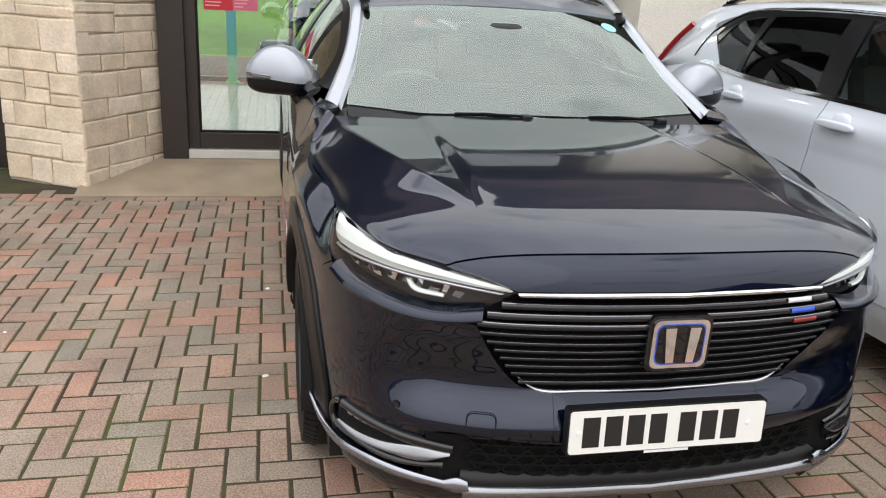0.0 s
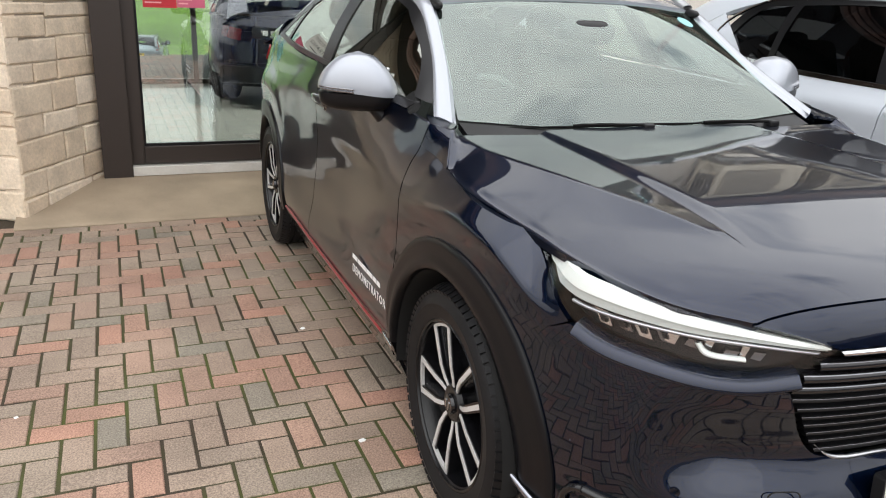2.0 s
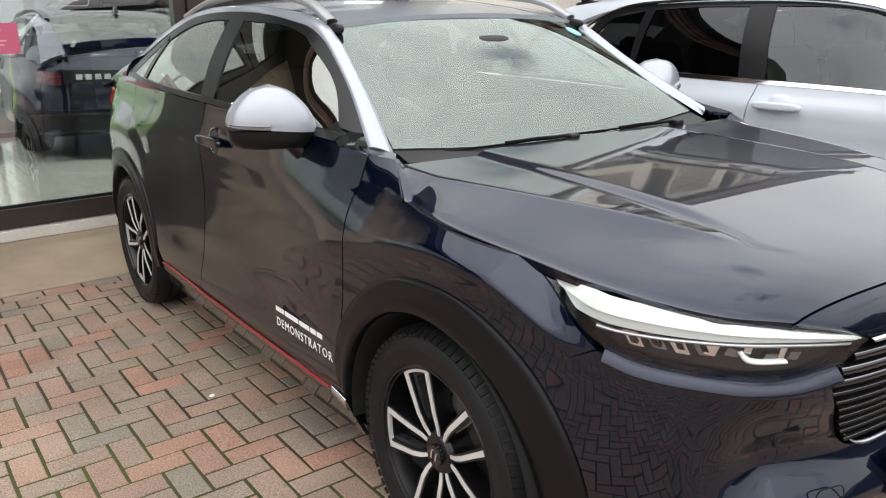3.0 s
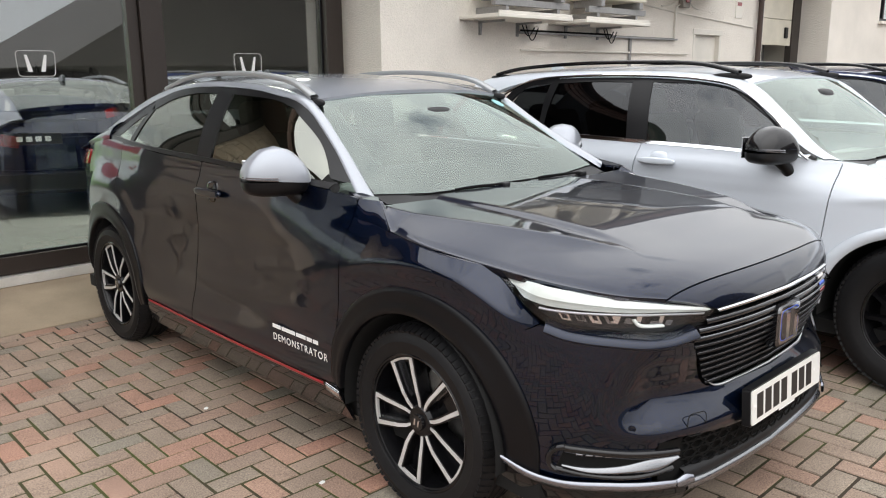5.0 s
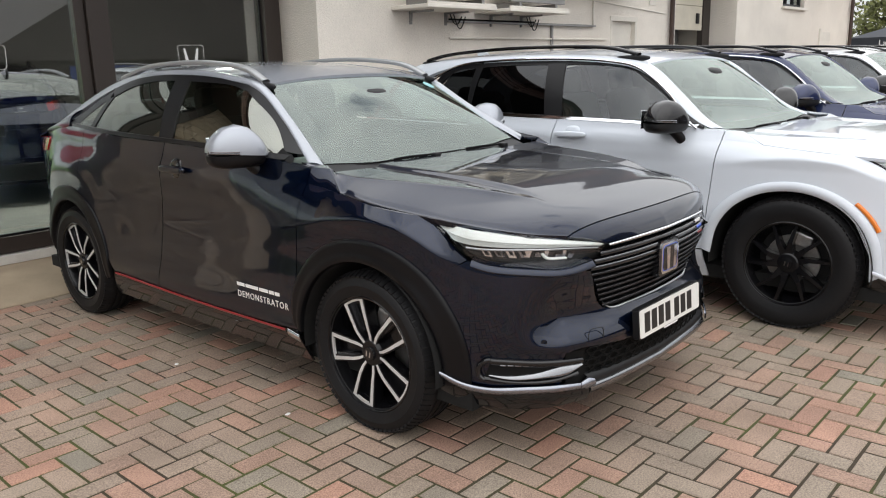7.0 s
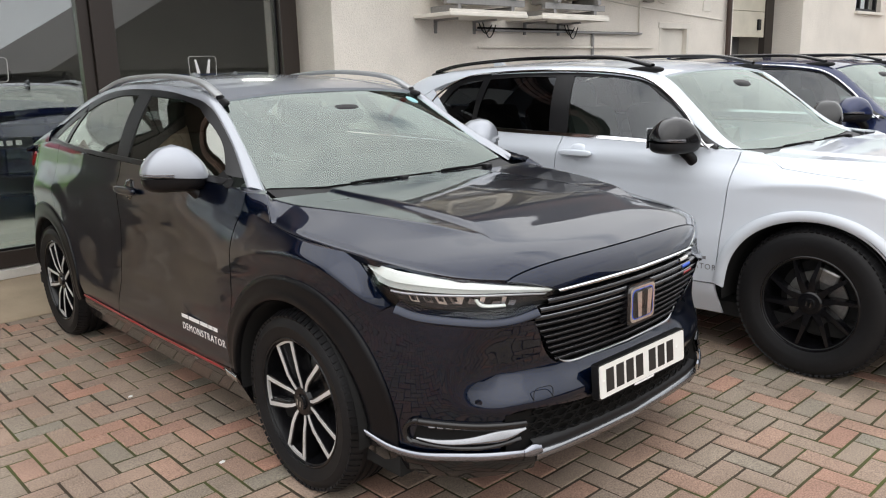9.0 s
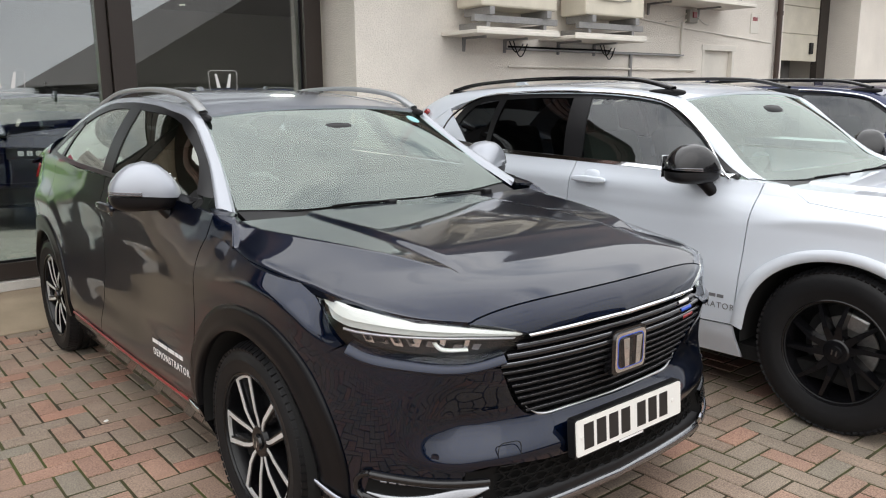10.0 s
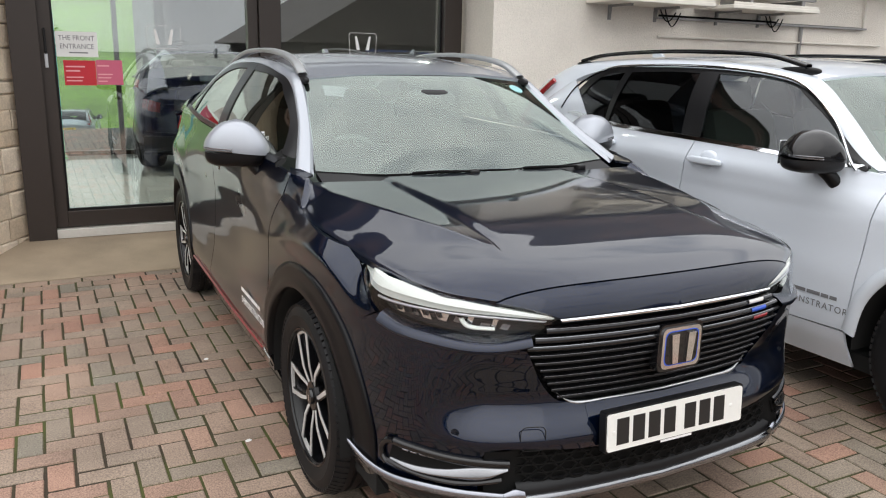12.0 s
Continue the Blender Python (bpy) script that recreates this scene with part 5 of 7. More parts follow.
def build_car(name, label, body, roof_paint, spec, m):
    """One parked car, part by part."""
    W = spec["warp"]
    sh = Shape(PLAN, SIDE_SEC, NOSE_SEC, TAIL_SEC, W)
    Y, X = sh.Y, sh.X
    car = empty(name, label, "car", spec["group"])
    fy, ry, R = spec["axles"][0], spec["axles"][1], spec["tyre"]
    # where the wheels stand on the unwarped form
    ay0, ay1, az = 0.0, 2.61, 0.335
    clad = spec["cladding"]

    def sheet(nm, low, top, material, lab="", n=20, nb=8, bulge=0.0, parent=car, thick=0.012, normal=(0, 0, 1)):
        lo, hi = [Vector(p) for p in lines(low, n)], [Vector(p) for p in lines(top, n)]
        nv = Vector(normal)
        rows, back = [], []
        for j in range(nb + 1):
            t = j / nb
            row = [l.lerp(h, t) + nv * bulge * 4 * t * (1 - t) for l, h in zip(lo, hi)]
            rows.append([W(*p) for p in row])
            back.append([W(*(p - nv * thick)) for p in row])
        return skin(nm, rows, material, parent, back if thick else None, lab)

    for sg in (-1, 1):
        P = lambda nm, lo, hi, mt=body, na=24, nb=12, off=0.0, edge=0.014, label="": sh.panel(nm, lo, hi, mt, car, sg, na, nb, off, edge, label)
        AR = 0.398
        archF = lambda r, a0, a1, n=9: arc(sh, ay0, az, r, a0, a1, n)
        archR = lambda r, a0, a1, n=9: arc(sh, ay1, az, r, a0, a1, n)
        # fender: from lamp and bumper cut to the door
        P("front_fender", archF(AR, 52, 166) + [(Y(0.410), 0.42)],
          [[(Y(-0.488), 0.789), (Y(-0.38), 0.862), (Y(-0.274), 0.923)], [(Y(-0.274), 0.923), (Y(-0.15), 0.936), (Y(0.0), 0.953), (Y(0.16), 0.972)], [(Y(0.16), 0.972), (Y(0.26), 0.987), (Y(0.362), 1.0)]], na=60, nb=30)
        # doors
        fd = P("front_door", [(Y(0.42), 0.36), (Y(0.9), 0.345), (Y(1.60), 0.345)], [(Y(0.362), 1.066), (Y(0.5), 1.082), (Y(0.95), 1.108), (Y(1.46), 1.122)], na=40, nb=36)
        rd = P("rear_door", [[(Y(1.606), 0.345), (Y(2.10), 0.36)], [(Y(2.10), 0.36), *archR(0.41, 18, 62)[2:]]], [(Y(1.466), 1.122), (Y(1.9), 1.13), (Y(2.3), 1.155), (Y(2.42), 1.175)], na=34, nb=24)
        # quarter and rear bumper side
        P("rear_quarter", [[*archR(0.41, 62, 172)], [archR(0.41, 172, 180, 2)[0], (Y(3.06), 0.40)]], [(Y(2.425), 1.175), (Y(2.6), 1.165), (Y(2.85), 1.14), (Y(3.08), 1.10)], na=36, nb=20)
        P("rear_bumper", [(Y(3.062), 0.40), (Y(3.2), 0.36), (Y(3.45), 0.34)], [(Y(3.085), 0.80), (Y(3.2), 0.80), (Y(3.45), 0.80)], na=16, nb=8)
        P("tail_panel", [(Y(3.085), 0.805), (Y(3.2), 0.805), (Y(3.45), 0.805)], [(Y(3.085), 1.10), (Y(3.2), 1.09), (Y(3.45), 1.07)], na=16, nb=6)
        P("rear_lamp", [(Y(3.02), 1.0), (Y(3.15), 0.99), (Y(3.3), 0.975)], [(Y(3.0), 1.085), (Y(3.15), 1.08), (Y(3.3), 1.06)], RED_LENS, 12, 4, 0.008, 0.02, "red rear lamp")
        # front bumper corner, round to the grille's edge
        P("bumper_corner", [[(Y(-0.40), 0.36), (Y(-0.47), 0.30)], [(Y(-0.47), 0.30), (X(0.70), 0.295), (X(0.60), 0.31)], [(X(0.60), 0.31), (X(0.585), 0.43), (X(0.285), 0.43)]],
          [[(Y(-0.255), 0.655), (Y(-0.36), 0.718), (Y(-0.49), 0.785)], [(Y(-0.49), 0.785), (Y(-0.55), 0.772), (X(0.70), 0.757), (X(0.58), 0.742), (X(0.488), 0.733)], [(X(0.488), 0.733), (X(0.43), 0.62), (X(0.375), 0.562), (X(0.34), 0.553), (X(0.285), 0.548)]], na=64, nb=54)
        P("bumper_corner", [(Y(-0.40), 0.355), (Y(-0.392), 0.362), (Y(-0.385), 0.38)], [(Y(-0.252), 0.652), (Y(-0.2505), 0.653), (Y(-0.249), 0.655)], GLOSS_BLACK if clad == GLOSS_BLACK else body, 4, 10, -0.004, 0.01)
        # lamp and its surround
        lo = [(Y(-0.505), 0.795), (Y(-0.56), 0.78), (X(0.70), 0.768), (X(0.58), 0.757), (X(0.475), 0.775)]
        hi = [(Y(-0.288), 0.918), (Y(-0.43), 0.906), (X(0.70), 0.882), (X(0.58), 0.858), (X(0.40), 0.822)]
        lamp = P("headlamp", lo, hi, MATTE, 30, 8, -0.05, 0.0, "clear headlamp with a white running lamp strip")
        up = lambda a, b, f: [tuple(np.array(p) + (np.array(q) - np.array(p)) * f) for p, q in zip(a, b)]
        bz_ = path(lo, 30)
        skin("lamp_bezel", [[sh.at(p[0], p[1] + dz, of, sg) for p in bz_] for dz, of in ((-0.032, 0.001), (-0.027, 0.012), (-0.022, 0.014), (-0.004, -0.004), (0.004, -0.03))], body, lamp)
        strip = [[(Y(-0.425), 0.850), (Y(-0.50), 0.841), (X(0.70), 0.833), (X(0.58), 0.828), (X(0.415), 0.812)], [(Y(-0.37), 0.880), (Y(-0.47), 0.866), (X(0.70), 0.850), (X(0.58), 0.839), (X(0.412), 0.8165)], [(Y(-0.31), 0.911), (Y(-0.44), 0.898), (X(0.70), 0.873), (X(0.58), 0.852), (X(0.41), 0.823)]]
        # the strip is plain white plastic and gives off no light
        sh.panel("running_lamp", strip[1], strip[2], DRL, lamp, sg, 30, 4, -0.010, 0.02, "unlit white running lamp strip")
        sh.panel("light_guide", strip[0], strip[1], GUIDE, lamp, sg, 30, 4, -0.016, 0.012, "pale clear light guide")
        sh.ribbon("lamp_trim", [(Y(-0.48), 0.828), (Y(-0.53), 0.825), (X(0.70), 0.824), (X(0.58), 0.819), (X(0.44), 0.806)], [(Y(-0.48), 0.834), (Y(-0.53), 0.831), (X(0.70), 0.830), (X(0.58), 0.825), (X(0.43), 0.810)], SATIN, lamp, sg, 24, 0.006, -0.02, "satin lamp trim")
        sh.panel("lamp_back", up(lo, hi, 0.05), up(lo, hi, 0.6), TRIM, lamp, sg, 30, 3, -0.045, 0.0)
        for k, (a, b, h0, h1) in enumerate(((0.705, 0.69, 0.80, 0.828), (0.676, 0.655, 0.797, 0.812), (0.645, 0.633, 0.79, 0.82), (0.612, 0.59, 0.788, 0.802), (0.58, 0.57, 0.785, 0.812), (0.555, 0.535, 0.782, 0.796))):
            s0, s1 = X(a), X(b)
            sh.panel("reflector", [(s1, h0 - 0.004), (s0, h0)], [(s1 - 0.012, h1 - 0.003), (s0 - 0.008, h1)], REFLECTOR if k % 2 == 0 else DARK_CHROME, lamp, sg, 4, 3, -0.03 - 0.006 * (k % 3), 0.018, "dull lamp reflector")
        sh.ribbon("lamp_hook", [(X(0.66), 0.812), (X(0.645), 0.79), (X(0.57), 0.783)], [(X(0.652), 0.814), (X(0.638), 0.797), (X(0.57), 0.79)], DRL, lamp, sg, 12, 0.01, -0.03, "thin white light guide")
        s0 = Y(-0.545)
        for k in range(4):
            s2_ = s0 - 0.048 * k
            sh.panel("reflector", [(s2_, 0.800 - 0.002 * k), (s2_ - 0.030, 0.798 - 0.002 * k)], [(s2_ + 0.020, 0.829 - 0.002 * k), (s2_ - 0.014, 0.827 - 0.002 * k)], (REFLECTOR, DARK_CHROME)[k % 2], lamp, sg, 4, 3, -0.032 - 0.006 * (k % 2), 0.02, "bright lamp reflector")
            sh.panel("reflector", [(s2_ - 0.004, 0.806), (s2_ - 0.018, 0.805)], [(s2_ + 0.004, 0.820), (s2_ - 0.010, 0.819)], TRIM, lamp, sg, 3, 2, -0.026, 0.01)
        sh.panel("lens", lo, hi, LENS, lamp, sg, 30, 8, 0.0, 0.0, "clear lamp lens").visible_shadow = False
        # fog recess with silver blade
        slot_lo, slot_hi = [(Y(-0.545), 0.345), (X(0.74), 0.338), (X(0.64), 0.336), (X(0.54), 0.350)], [(Y(-0.57), 0.420), (X(0.735), 0.418), (X(0.64), 0.410), (X(0.52), 0.402)]
        rec = P("side_recess", slot_lo, slot_hi, MATTE, 24, 5, 0.003, 0.012, "black slot with a silver blade")
        l_, h_ = path(slot_lo, 28), path(slot_hi, 28)
        for nm, ln, d0, d1 in (("slot_brow", h_, 0.004, -0.016), ("slot_sill", l_, 0.0, 0.012)):
            skin(nm, [[sh.at(p[0], p[1] + dz, of, sg) for p in ln] for dz, of in ((d0 + 0.006, 0.0), (d0 + 0.004, 0.008), (d0, 0.013), ((d0 + d1) / 2, 0.013), (d1, 0.006))], GLOSS_BLACK, rec)
        blade = [(Y(-0.565), 0.366, 0.003), (X(0.735), 0.354, 0.013), (X(0.66), 0.358, 0.019), (X(0.585), 0.361, 0.032), (X(0.525), 0.386, 0.006)]
        mid_ = path([q[:2] for q in blade], 28)
        tall = curve([(k, q[2]) for k, q in enumerate(blade)])
        rows = [[sh.at(p[0], p[1] + f * tall(4 * i / 28), d, sg) for i, p in enumerate(mid_)] for f, d in ((0, 0.004), (0, 0.017), (0.25, 0.018), (0.8, 0.009), (1, 0.006), (1, 0.002))]
        skin("blade", rows, BLADE, rec, None, "bright silver blade")
        bm = bmesh.new()
        tube(bm, [sh.at(a, b, 0.006, sg) for a, b in path([(Y(-0.572), 0.424), (Y(-0.548), 0.415), (Y(-0.528), 0.388), (Y(-0.53), 0.36), (Y(-0.547), 0.344)], 16)], 0.010, 10)
        part("slot_end", bm, GLOSS_BLACK, rec, smooth=True)
        for k in range(6):
            s1 = Y(-0.60) - 0.028 * k
            sh.ribbon("lamp_bar", [(s1, 0.401), (s1 - 0.02, 0.401)], [(s1, 0.408), (s1 - 0.02, 0.408)], DARK_CHROME, rec, sg, 3, 0.005, 0.004)
        # lower lip: satin line over a black valance
        P("front_lip", [(Y(-0.37), 0.27), (Y(-0.47), 0.235), (X(0.70), 0.225), (X(0.49), 0.235)], [(Y(-0.38), 0.345), (Y(-0.47), 0.312), (X(0.70), 0.31), (X(0.49), 0.305)], GLOSS_BLACK, 24, 4, 0.006, 0.014, "gloss black lower lip")
        lip = LIP if clad == GLOSS_BLACK else body
        sh.ribbon("lip_line", [(Y(-0.385), 0.335), (Y(-0.47), 0.303), (Y(-0.55), 0.296), (X(0.70), 0.304), (X(0.60), 0.302), (X(0.53), 0.300)], [(Y(-0.38), 0.357), (Y(-0.47), 0.327), (Y(-0.55), 0.319), (X(0.70), 0.328), (X(0.60), 0.325), (X(0.53), 0.319)], lip, car, sg, 40, 0.006, 0.014, "satin grey lip line")
        sh.ribbon("lip_tip", [(X(0.535), 0.300), (X(0.505), 0.294), (X(0.475), 0.302)], [(X(0.535), 0.320), (X(0.505), 0.332), (X(0.48), 0.325)], lip, car, sg, 10, 0.008, 0.014, "satin grey lip end")
        # black cheek between the intake and the slot
        skin("intake_cheek", [[sh.at(X(a), z, of, sg) for z in np.linspace(0.262, 0.438, 8)] for a, of in ((0.44, -0.036), (0.48, -0.024), (0.53, -0.004), (0.585, 0.0018))], MATTE, car)
        # sill and its red strip
        P("sill", [(Y(0.40), 0.20), (Y(1.2), 0.19), (Y(2.2), 0.20)], [(Y(0.425), 0.352), (Y(1.2), 0.338), (Y(2.12), 0.352)], clad, 20, 5, -0.004, 0.014, "black sill trim")
        if spec["stripe"]:
            sh.ribbon("red_strip", [(Y(0.50), 0.337), (Y(1.2), 0.333), (Y(2.08), 0.347)], [(Y(0.50), 0.348), (Y(1.2), 0.344), (Y(2.08), 0.358)], RED, car, sg, 24, 0.006, 0.004, "thin red sill strip")
            sh.ribbon("sill_chrome", [(Y(0.405), 0.30), (Y(0.49), 0.318)], [(Y(0.41), 0.335), (Y(0.488), 0.35)], CHROME, car, sg, 6, 0.006, 0.0, "short bright strip end")
        # arch mouldings
        for nm, af in (("front_arch_trim", archF), ("rear_arch_trim", archR)):
            if clad is GLOSS_BLACK:
                wide = curve([(-4, 0.50), (30, 0.506), (60, 0.496), (90, 0.48), (120, 0.476), (150, 0.468), (176, 0.434)] if af is archF else [(-4, 0.45), (40, 0.478), (90, 0.482), (140, 0.478), (176, 0.46)])
                angles = np.linspace(-3, 172, 19)
                outer, inner = [arc(sh, ay0 if af is archF else ay1, az, wide(a), a, a + 1, 1)[0] for a in angles], af(0.388, -6, 177, 19)
                o_, i_ = path(outer, 56), path(inner, 56)
                rows = [[sh.at(*(p + (q - p) * f), d, sg) for p, q in zip(o_, i_)] for f, d in ((0, -0.004), (0, 0.005), (0.012, 0.007), (0.2, 0.0075), (0.45, 0.008), (0.62, 0.0085), (0.70, 0.0105), (0.85, 0.011), (0.97, 0.009), (1, 0.005), (1, -0.03))]
                skin(nm, rows, CLAD, car, None, "wide gloss black wheel arch cladding")
            else:
                sh.ribbon(nm, af(0.374, -6, 178), af(0.427, 0, 176), clad, car, sg, 44, 0.011, -0.003, "")
        if spec["amber"]:
            sh.ribbon("side_marker", archF(0.431, 27, 49, 5), archF(0.452, 27, 49, 5), AMBER, car, sg, 8, 0.006, 0.002, "amber side marker")
        # wheel housings
        for cy in (ay0, ay1):
            rows = []
            for xx in (0.905, 0.86, 0.74, 0.50, 0.48):
                rr = 0.385 if xx > 0.485 else 0.05
                xo = min(xx, 0.872 if cy < 1 else 0.84)
                rows.append([W(sg * xo, cy - rr * math.cos(a), az + rr * math.sin(a)) for a in np.linspace(-0.12, math.pi + 0.12, 33)])
            skin("wheel_housing", rows, SEAM, car, None)
        wheel(car, sg * (spec["half"] - 0.028 - spec["tw"] / 2), fy, sg, R, spec["rim"], spec["tw"], spec["wheel"])
        wheel(car, sg * (spec["half"] - 0.028 - spec["tw"] / 2), ry, sg, R, spec["rim"], spec["tw"], spec["wheel"])
        if spec["amber"]:
            sweep3("rear_lamp", [(sg * 0.80, 3.07, 1.06), (sg * 0.785, 3.06, 1.13), (sg * 0.735, 2.97, 1.25), (sg * 0.70, 2.88, 1.33)], RED_LENS, car, 0.018, 16, warp=W, label="tall red rear lamp")
        # door handles
        for dr, hy, hz in ((fd, 1.335, 0.995),) + (((rd, 2.16, 1.02),) if spec["rear_handle"] else ()):
            bm = bmesh.new()
            blob(bm, (0, 0, 0), (0.024, 0.062, 0.056), n=24)
            c = sh.at(Y(hy), hz, -0.0185, sg)
            bm.transform(Matrix.Translation(c))
            part("handle_cup", bm, body if not spec["stripe"] else GLOSS_BLACK, dr, smooth=True)
            bm = bmesh.new()
            blob(bm, (0, 0, 0), (0.014, 0.118, 0.019), (3.6, 3.0), n=28)
            bm.transform(Matrix.Translation(sh.at(Y(hy), hz + 0.004, 0.022, sg)))
            part("handle", bm, body, dr, smooth=True)
        # side glass and frames
        D = spec["dlo"]
        zo, xo = curve([(b, c_) for a, b, c_ in spec["arch_out"]]), curve([(b, a) for a, b, c_ in spec["arch_out"]])
        zb = curve(D["belt"])

        def gx(y, z):
            """Half width of the window plane, from the belt line up to the roof arch."""
            low, top = zb(y) - 0.004, zo(y)
            t = min(max((z - low) / max(top - low, 0.02), -0.15), 1.05)
            wide = abs(sh.at(Y(y), low, -0.004, 1, True)[0])
            return wide + (xo(y) - wide) * t + 0.02 * math.sin(math.pi * min(max(t, 0), 1)) * min(1, (top - low) / 0.3)

        def pane(nm, low, top, material, na=20, nb=8, off=0.0, edge=0.008, label=""):
            lo_, hi_ = lines(low, na), lines(top, na)
            rows, back = [], []
            for j in range(nb + 1):
                ps = [a + (b - a) * j / nb for a, b in zip(lo_, hi_)]
                rows.append([W(sg * (gx(p[0], p[1]) + off), p[0], p[1]) for p in ps])
                back.append([W(sg * (gx(p[0], p[1]) + off - edge), p[0], p[1]) for p in ps])
            return skin(nm, rows, material, car, back if edge else None, label)

        D["arch_front"], D["arch_rear"] = [(y, zo(y)) for y in (0.48, 0.6, 0.76, 0.9, 1.0, 1.15, 1.3, D["front_top"][-1][-1][0])], [(y, zo(y)) for y in D["rear_at"]]
        pane("belt_moulding", D["belt"], [(y, z + 0.018) for y, z in D["belt"]], D["trim"], 30, 2, 0.008, 0.016)
        pane("window_frame", D["front_top"], D["arch_front"], FRAME_B, 24, 4, 0.002, 0.02)
        pane("window_frame", D["rear_top"], D["arch_rear"], FRAME_B, 24, 4, 0.002, 0.02)
        pane("door_pillar", *D["pillar"], FRAME_B, 6, 8, 0.003, 0.02)
        pane("mirror_sail", *D["sail"], MATTE, 6, 5, 0.003, 0.02)
        pane("front_window", D["front_low"], D["front_top"], SIDE if spec["stripe"] else SIDE_W, 20, 8, -0.003, 0.0, "clear side window").visible_shadow = False
        pane("rear_window", D["rear_low"], D["rear_top"], D["rear_glass"], 20, 8, -0.003, 0.0, "clear side window" if D["rear_glass"] is SIDE else "dark privacy glass").visible_shadow = False
        if "quarter" in D:
            pane("quarter_window", *D["quarter"], D["rear_glass"], 10, 5, 0.0, 0.0).visible_shadow = False
        for q in D["extra"]:
            pane("window_frame", *q, FRAME_B, 12, 4, 0.002, 0.02)
        # pillar and roof arch
        I, O = spec["arch_in"], spec["arch_out"]
        sheet("roof_arch", [(sg * a, b, c) for a, b, c in O], [(sg * a, b, c) for a, b, c in I], roof_paint, "silver painted roof pillar" if roof_paint is SILVER else "", 60, 6, 0.012, car, 0.02, (sg * 0.7, 0, 0.7))
        qt = [sh.at(Y(y), z - 0.002, 0.0, sg, True) for y, z in spec["pillar_from"]]
        sheet("rear_pillar", qt, [(sg * a, b, c) for a, b, c in O[spec["c_from"]:]], body, "", 24, 8, 0.022, car, 0.01, (sg * 0.8, 0, 0.6))
        foot = [sh.at(Y(y), z, 0.0, sg, True) for y, z in ((0.163, 0.9725), (0.26, 0.9875), (0.362, 1.0005))]
        dt = sh.at(Y(0.357), 1.066, -0.002, sg, True)
        sheet("pillar_foot", foot, [(sg * 0.761, 0.281, 1.060), (sg * 0.778, 0.32, 1.064), (abs(dt[0]) * sg, dt[1], 1.066)], body, "", 16, 8, 0.0, car, 0.012, (sg, 0, 0))
        sheet("pillar_foot", [(sg * 0.761, 0.281, 1.060), (sg * 0.778, 0.32, 1.064), (abs(dt[0]) * sg, dt[1], 1.066)], [(sg * 0.712, 0.35, 1.063), (sg * 0.735, 0.40, 1.07), (sg * 0.772, 0.45, 1.079)], body, "", 16, 3, 0.0, car, 0.01)
        if D.get("bright"):
            sweep3("window_chrome", [(sg * (gx(y, z) + 0.018), y, z + 0.002) for y, z in D["bright"]], CHROME, car, 0.007, 50, warp=W)
        # mirror
        mx, my, mz = spec["mirror"]
        mx -= 0.045 if sg > 0 and roof_paint is SILVER else 0.0
        turn = math.radians(17)
        # swept back towards its tip, highest inside the middle, cut off low along the bottom
        def shell(x, y, z):
            u = x / 0.13
            lift = 1 - 0.30 * max(0.0, u + 0.15) ** 2 - 0.42 * max(0.0, -u - 0.2) ** 1.5
            z = z * (lift if z > 0 else 1.0) - 0.012 * u * (z < 0)
            y = y * (1 - 0.16 * u)
            return (sg * (mx + x * math.cos(turn) - y * math.sin(turn)), my + x * math.sin(turn) + y * math.cos(turn), mz - 0.036 + z + 0.012 * u)

        a = part("mirror_cap", blob(bmesh.new(), (0, 0, 0), (0.132, 0.098, 0.128), (2.9, 2.35), (0.0, 1), 36, shell), spec["mirror_paint"], car, spec["mirror_label"], smooth=True)
        part("mirror_base", blob(bmesh.new(), (0, 0.002, -0.002), (0.129, 0.096, 0.06), (2.9, 3.4), (-1, 0.0), 36, shell), CLAD if roof_paint is SILVER else TRIM, a, smooth=True)
        bm = bmesh.new()
        for k in range(2):
            tube(bm, [shell(0.13 * t, -0.099 * max(0.0, 1 - t**2.7) ** 0.37 - 0.001, 0.004 + 0.009 * k - 0.004 * t) for t in np.linspace(0.1, 0.985, 14)], 0.0032, 6)
        part("indicator", bm, DARK_CHROME, a, smooth=True)
        bm = bmesh.new()
        box(bm, -0.105, 0.105, 0.083, 0.09, -0.03, 0.075, 0.003)
        bm.transform(Matrix.Translation((sg * mx, my, mz - 0.042)) @ Matrix.Rotation(sg * turn, 4, "Z"))
        part("mirror_glass", bm, CHROME, a)
        bm = bmesh.new()
        tube(bm, [(sg * (mx - 0.055), my - 0.02, mz - 0.083), (sg * (mx - 0.075), my - 0.045, mz - 0.112), (sg * (mx - 0.10), my - 0.06, mz - 0.145)], 0.03, 12)
        part("mirror_arm", bm, CLAD, a, smooth=True)
        # roof rail
        rl = [(sg * x, y, z) for x, y, z in spec["rail"]]
        pr = [Vector(W(*p)) for p in path(rl, 30)]
        prof = [(-0.017, -0.014), (-0.023, 0.0), (-0.017, 0.008), (0.012, 0.010), (0.021, 0.003), (0.017, -0.014), (-0.017, -0.014)]
        r0 = skin("roof_rail", [[p + Vector((a, 0, b)) for a, b in prof] for p in pr], spec["rail_paint"], car)
        for q in (rl[0], rl[-1]):
            bm = bmesh.new()
            blob(bm, W(q[0], q[1] + (0.05 if q is rl[0] else -0.05), q[2] - 0.024), (0.019, 0.12, 0.02))
            part("rail_foot", bm, TRIM, r0, smooth=True)
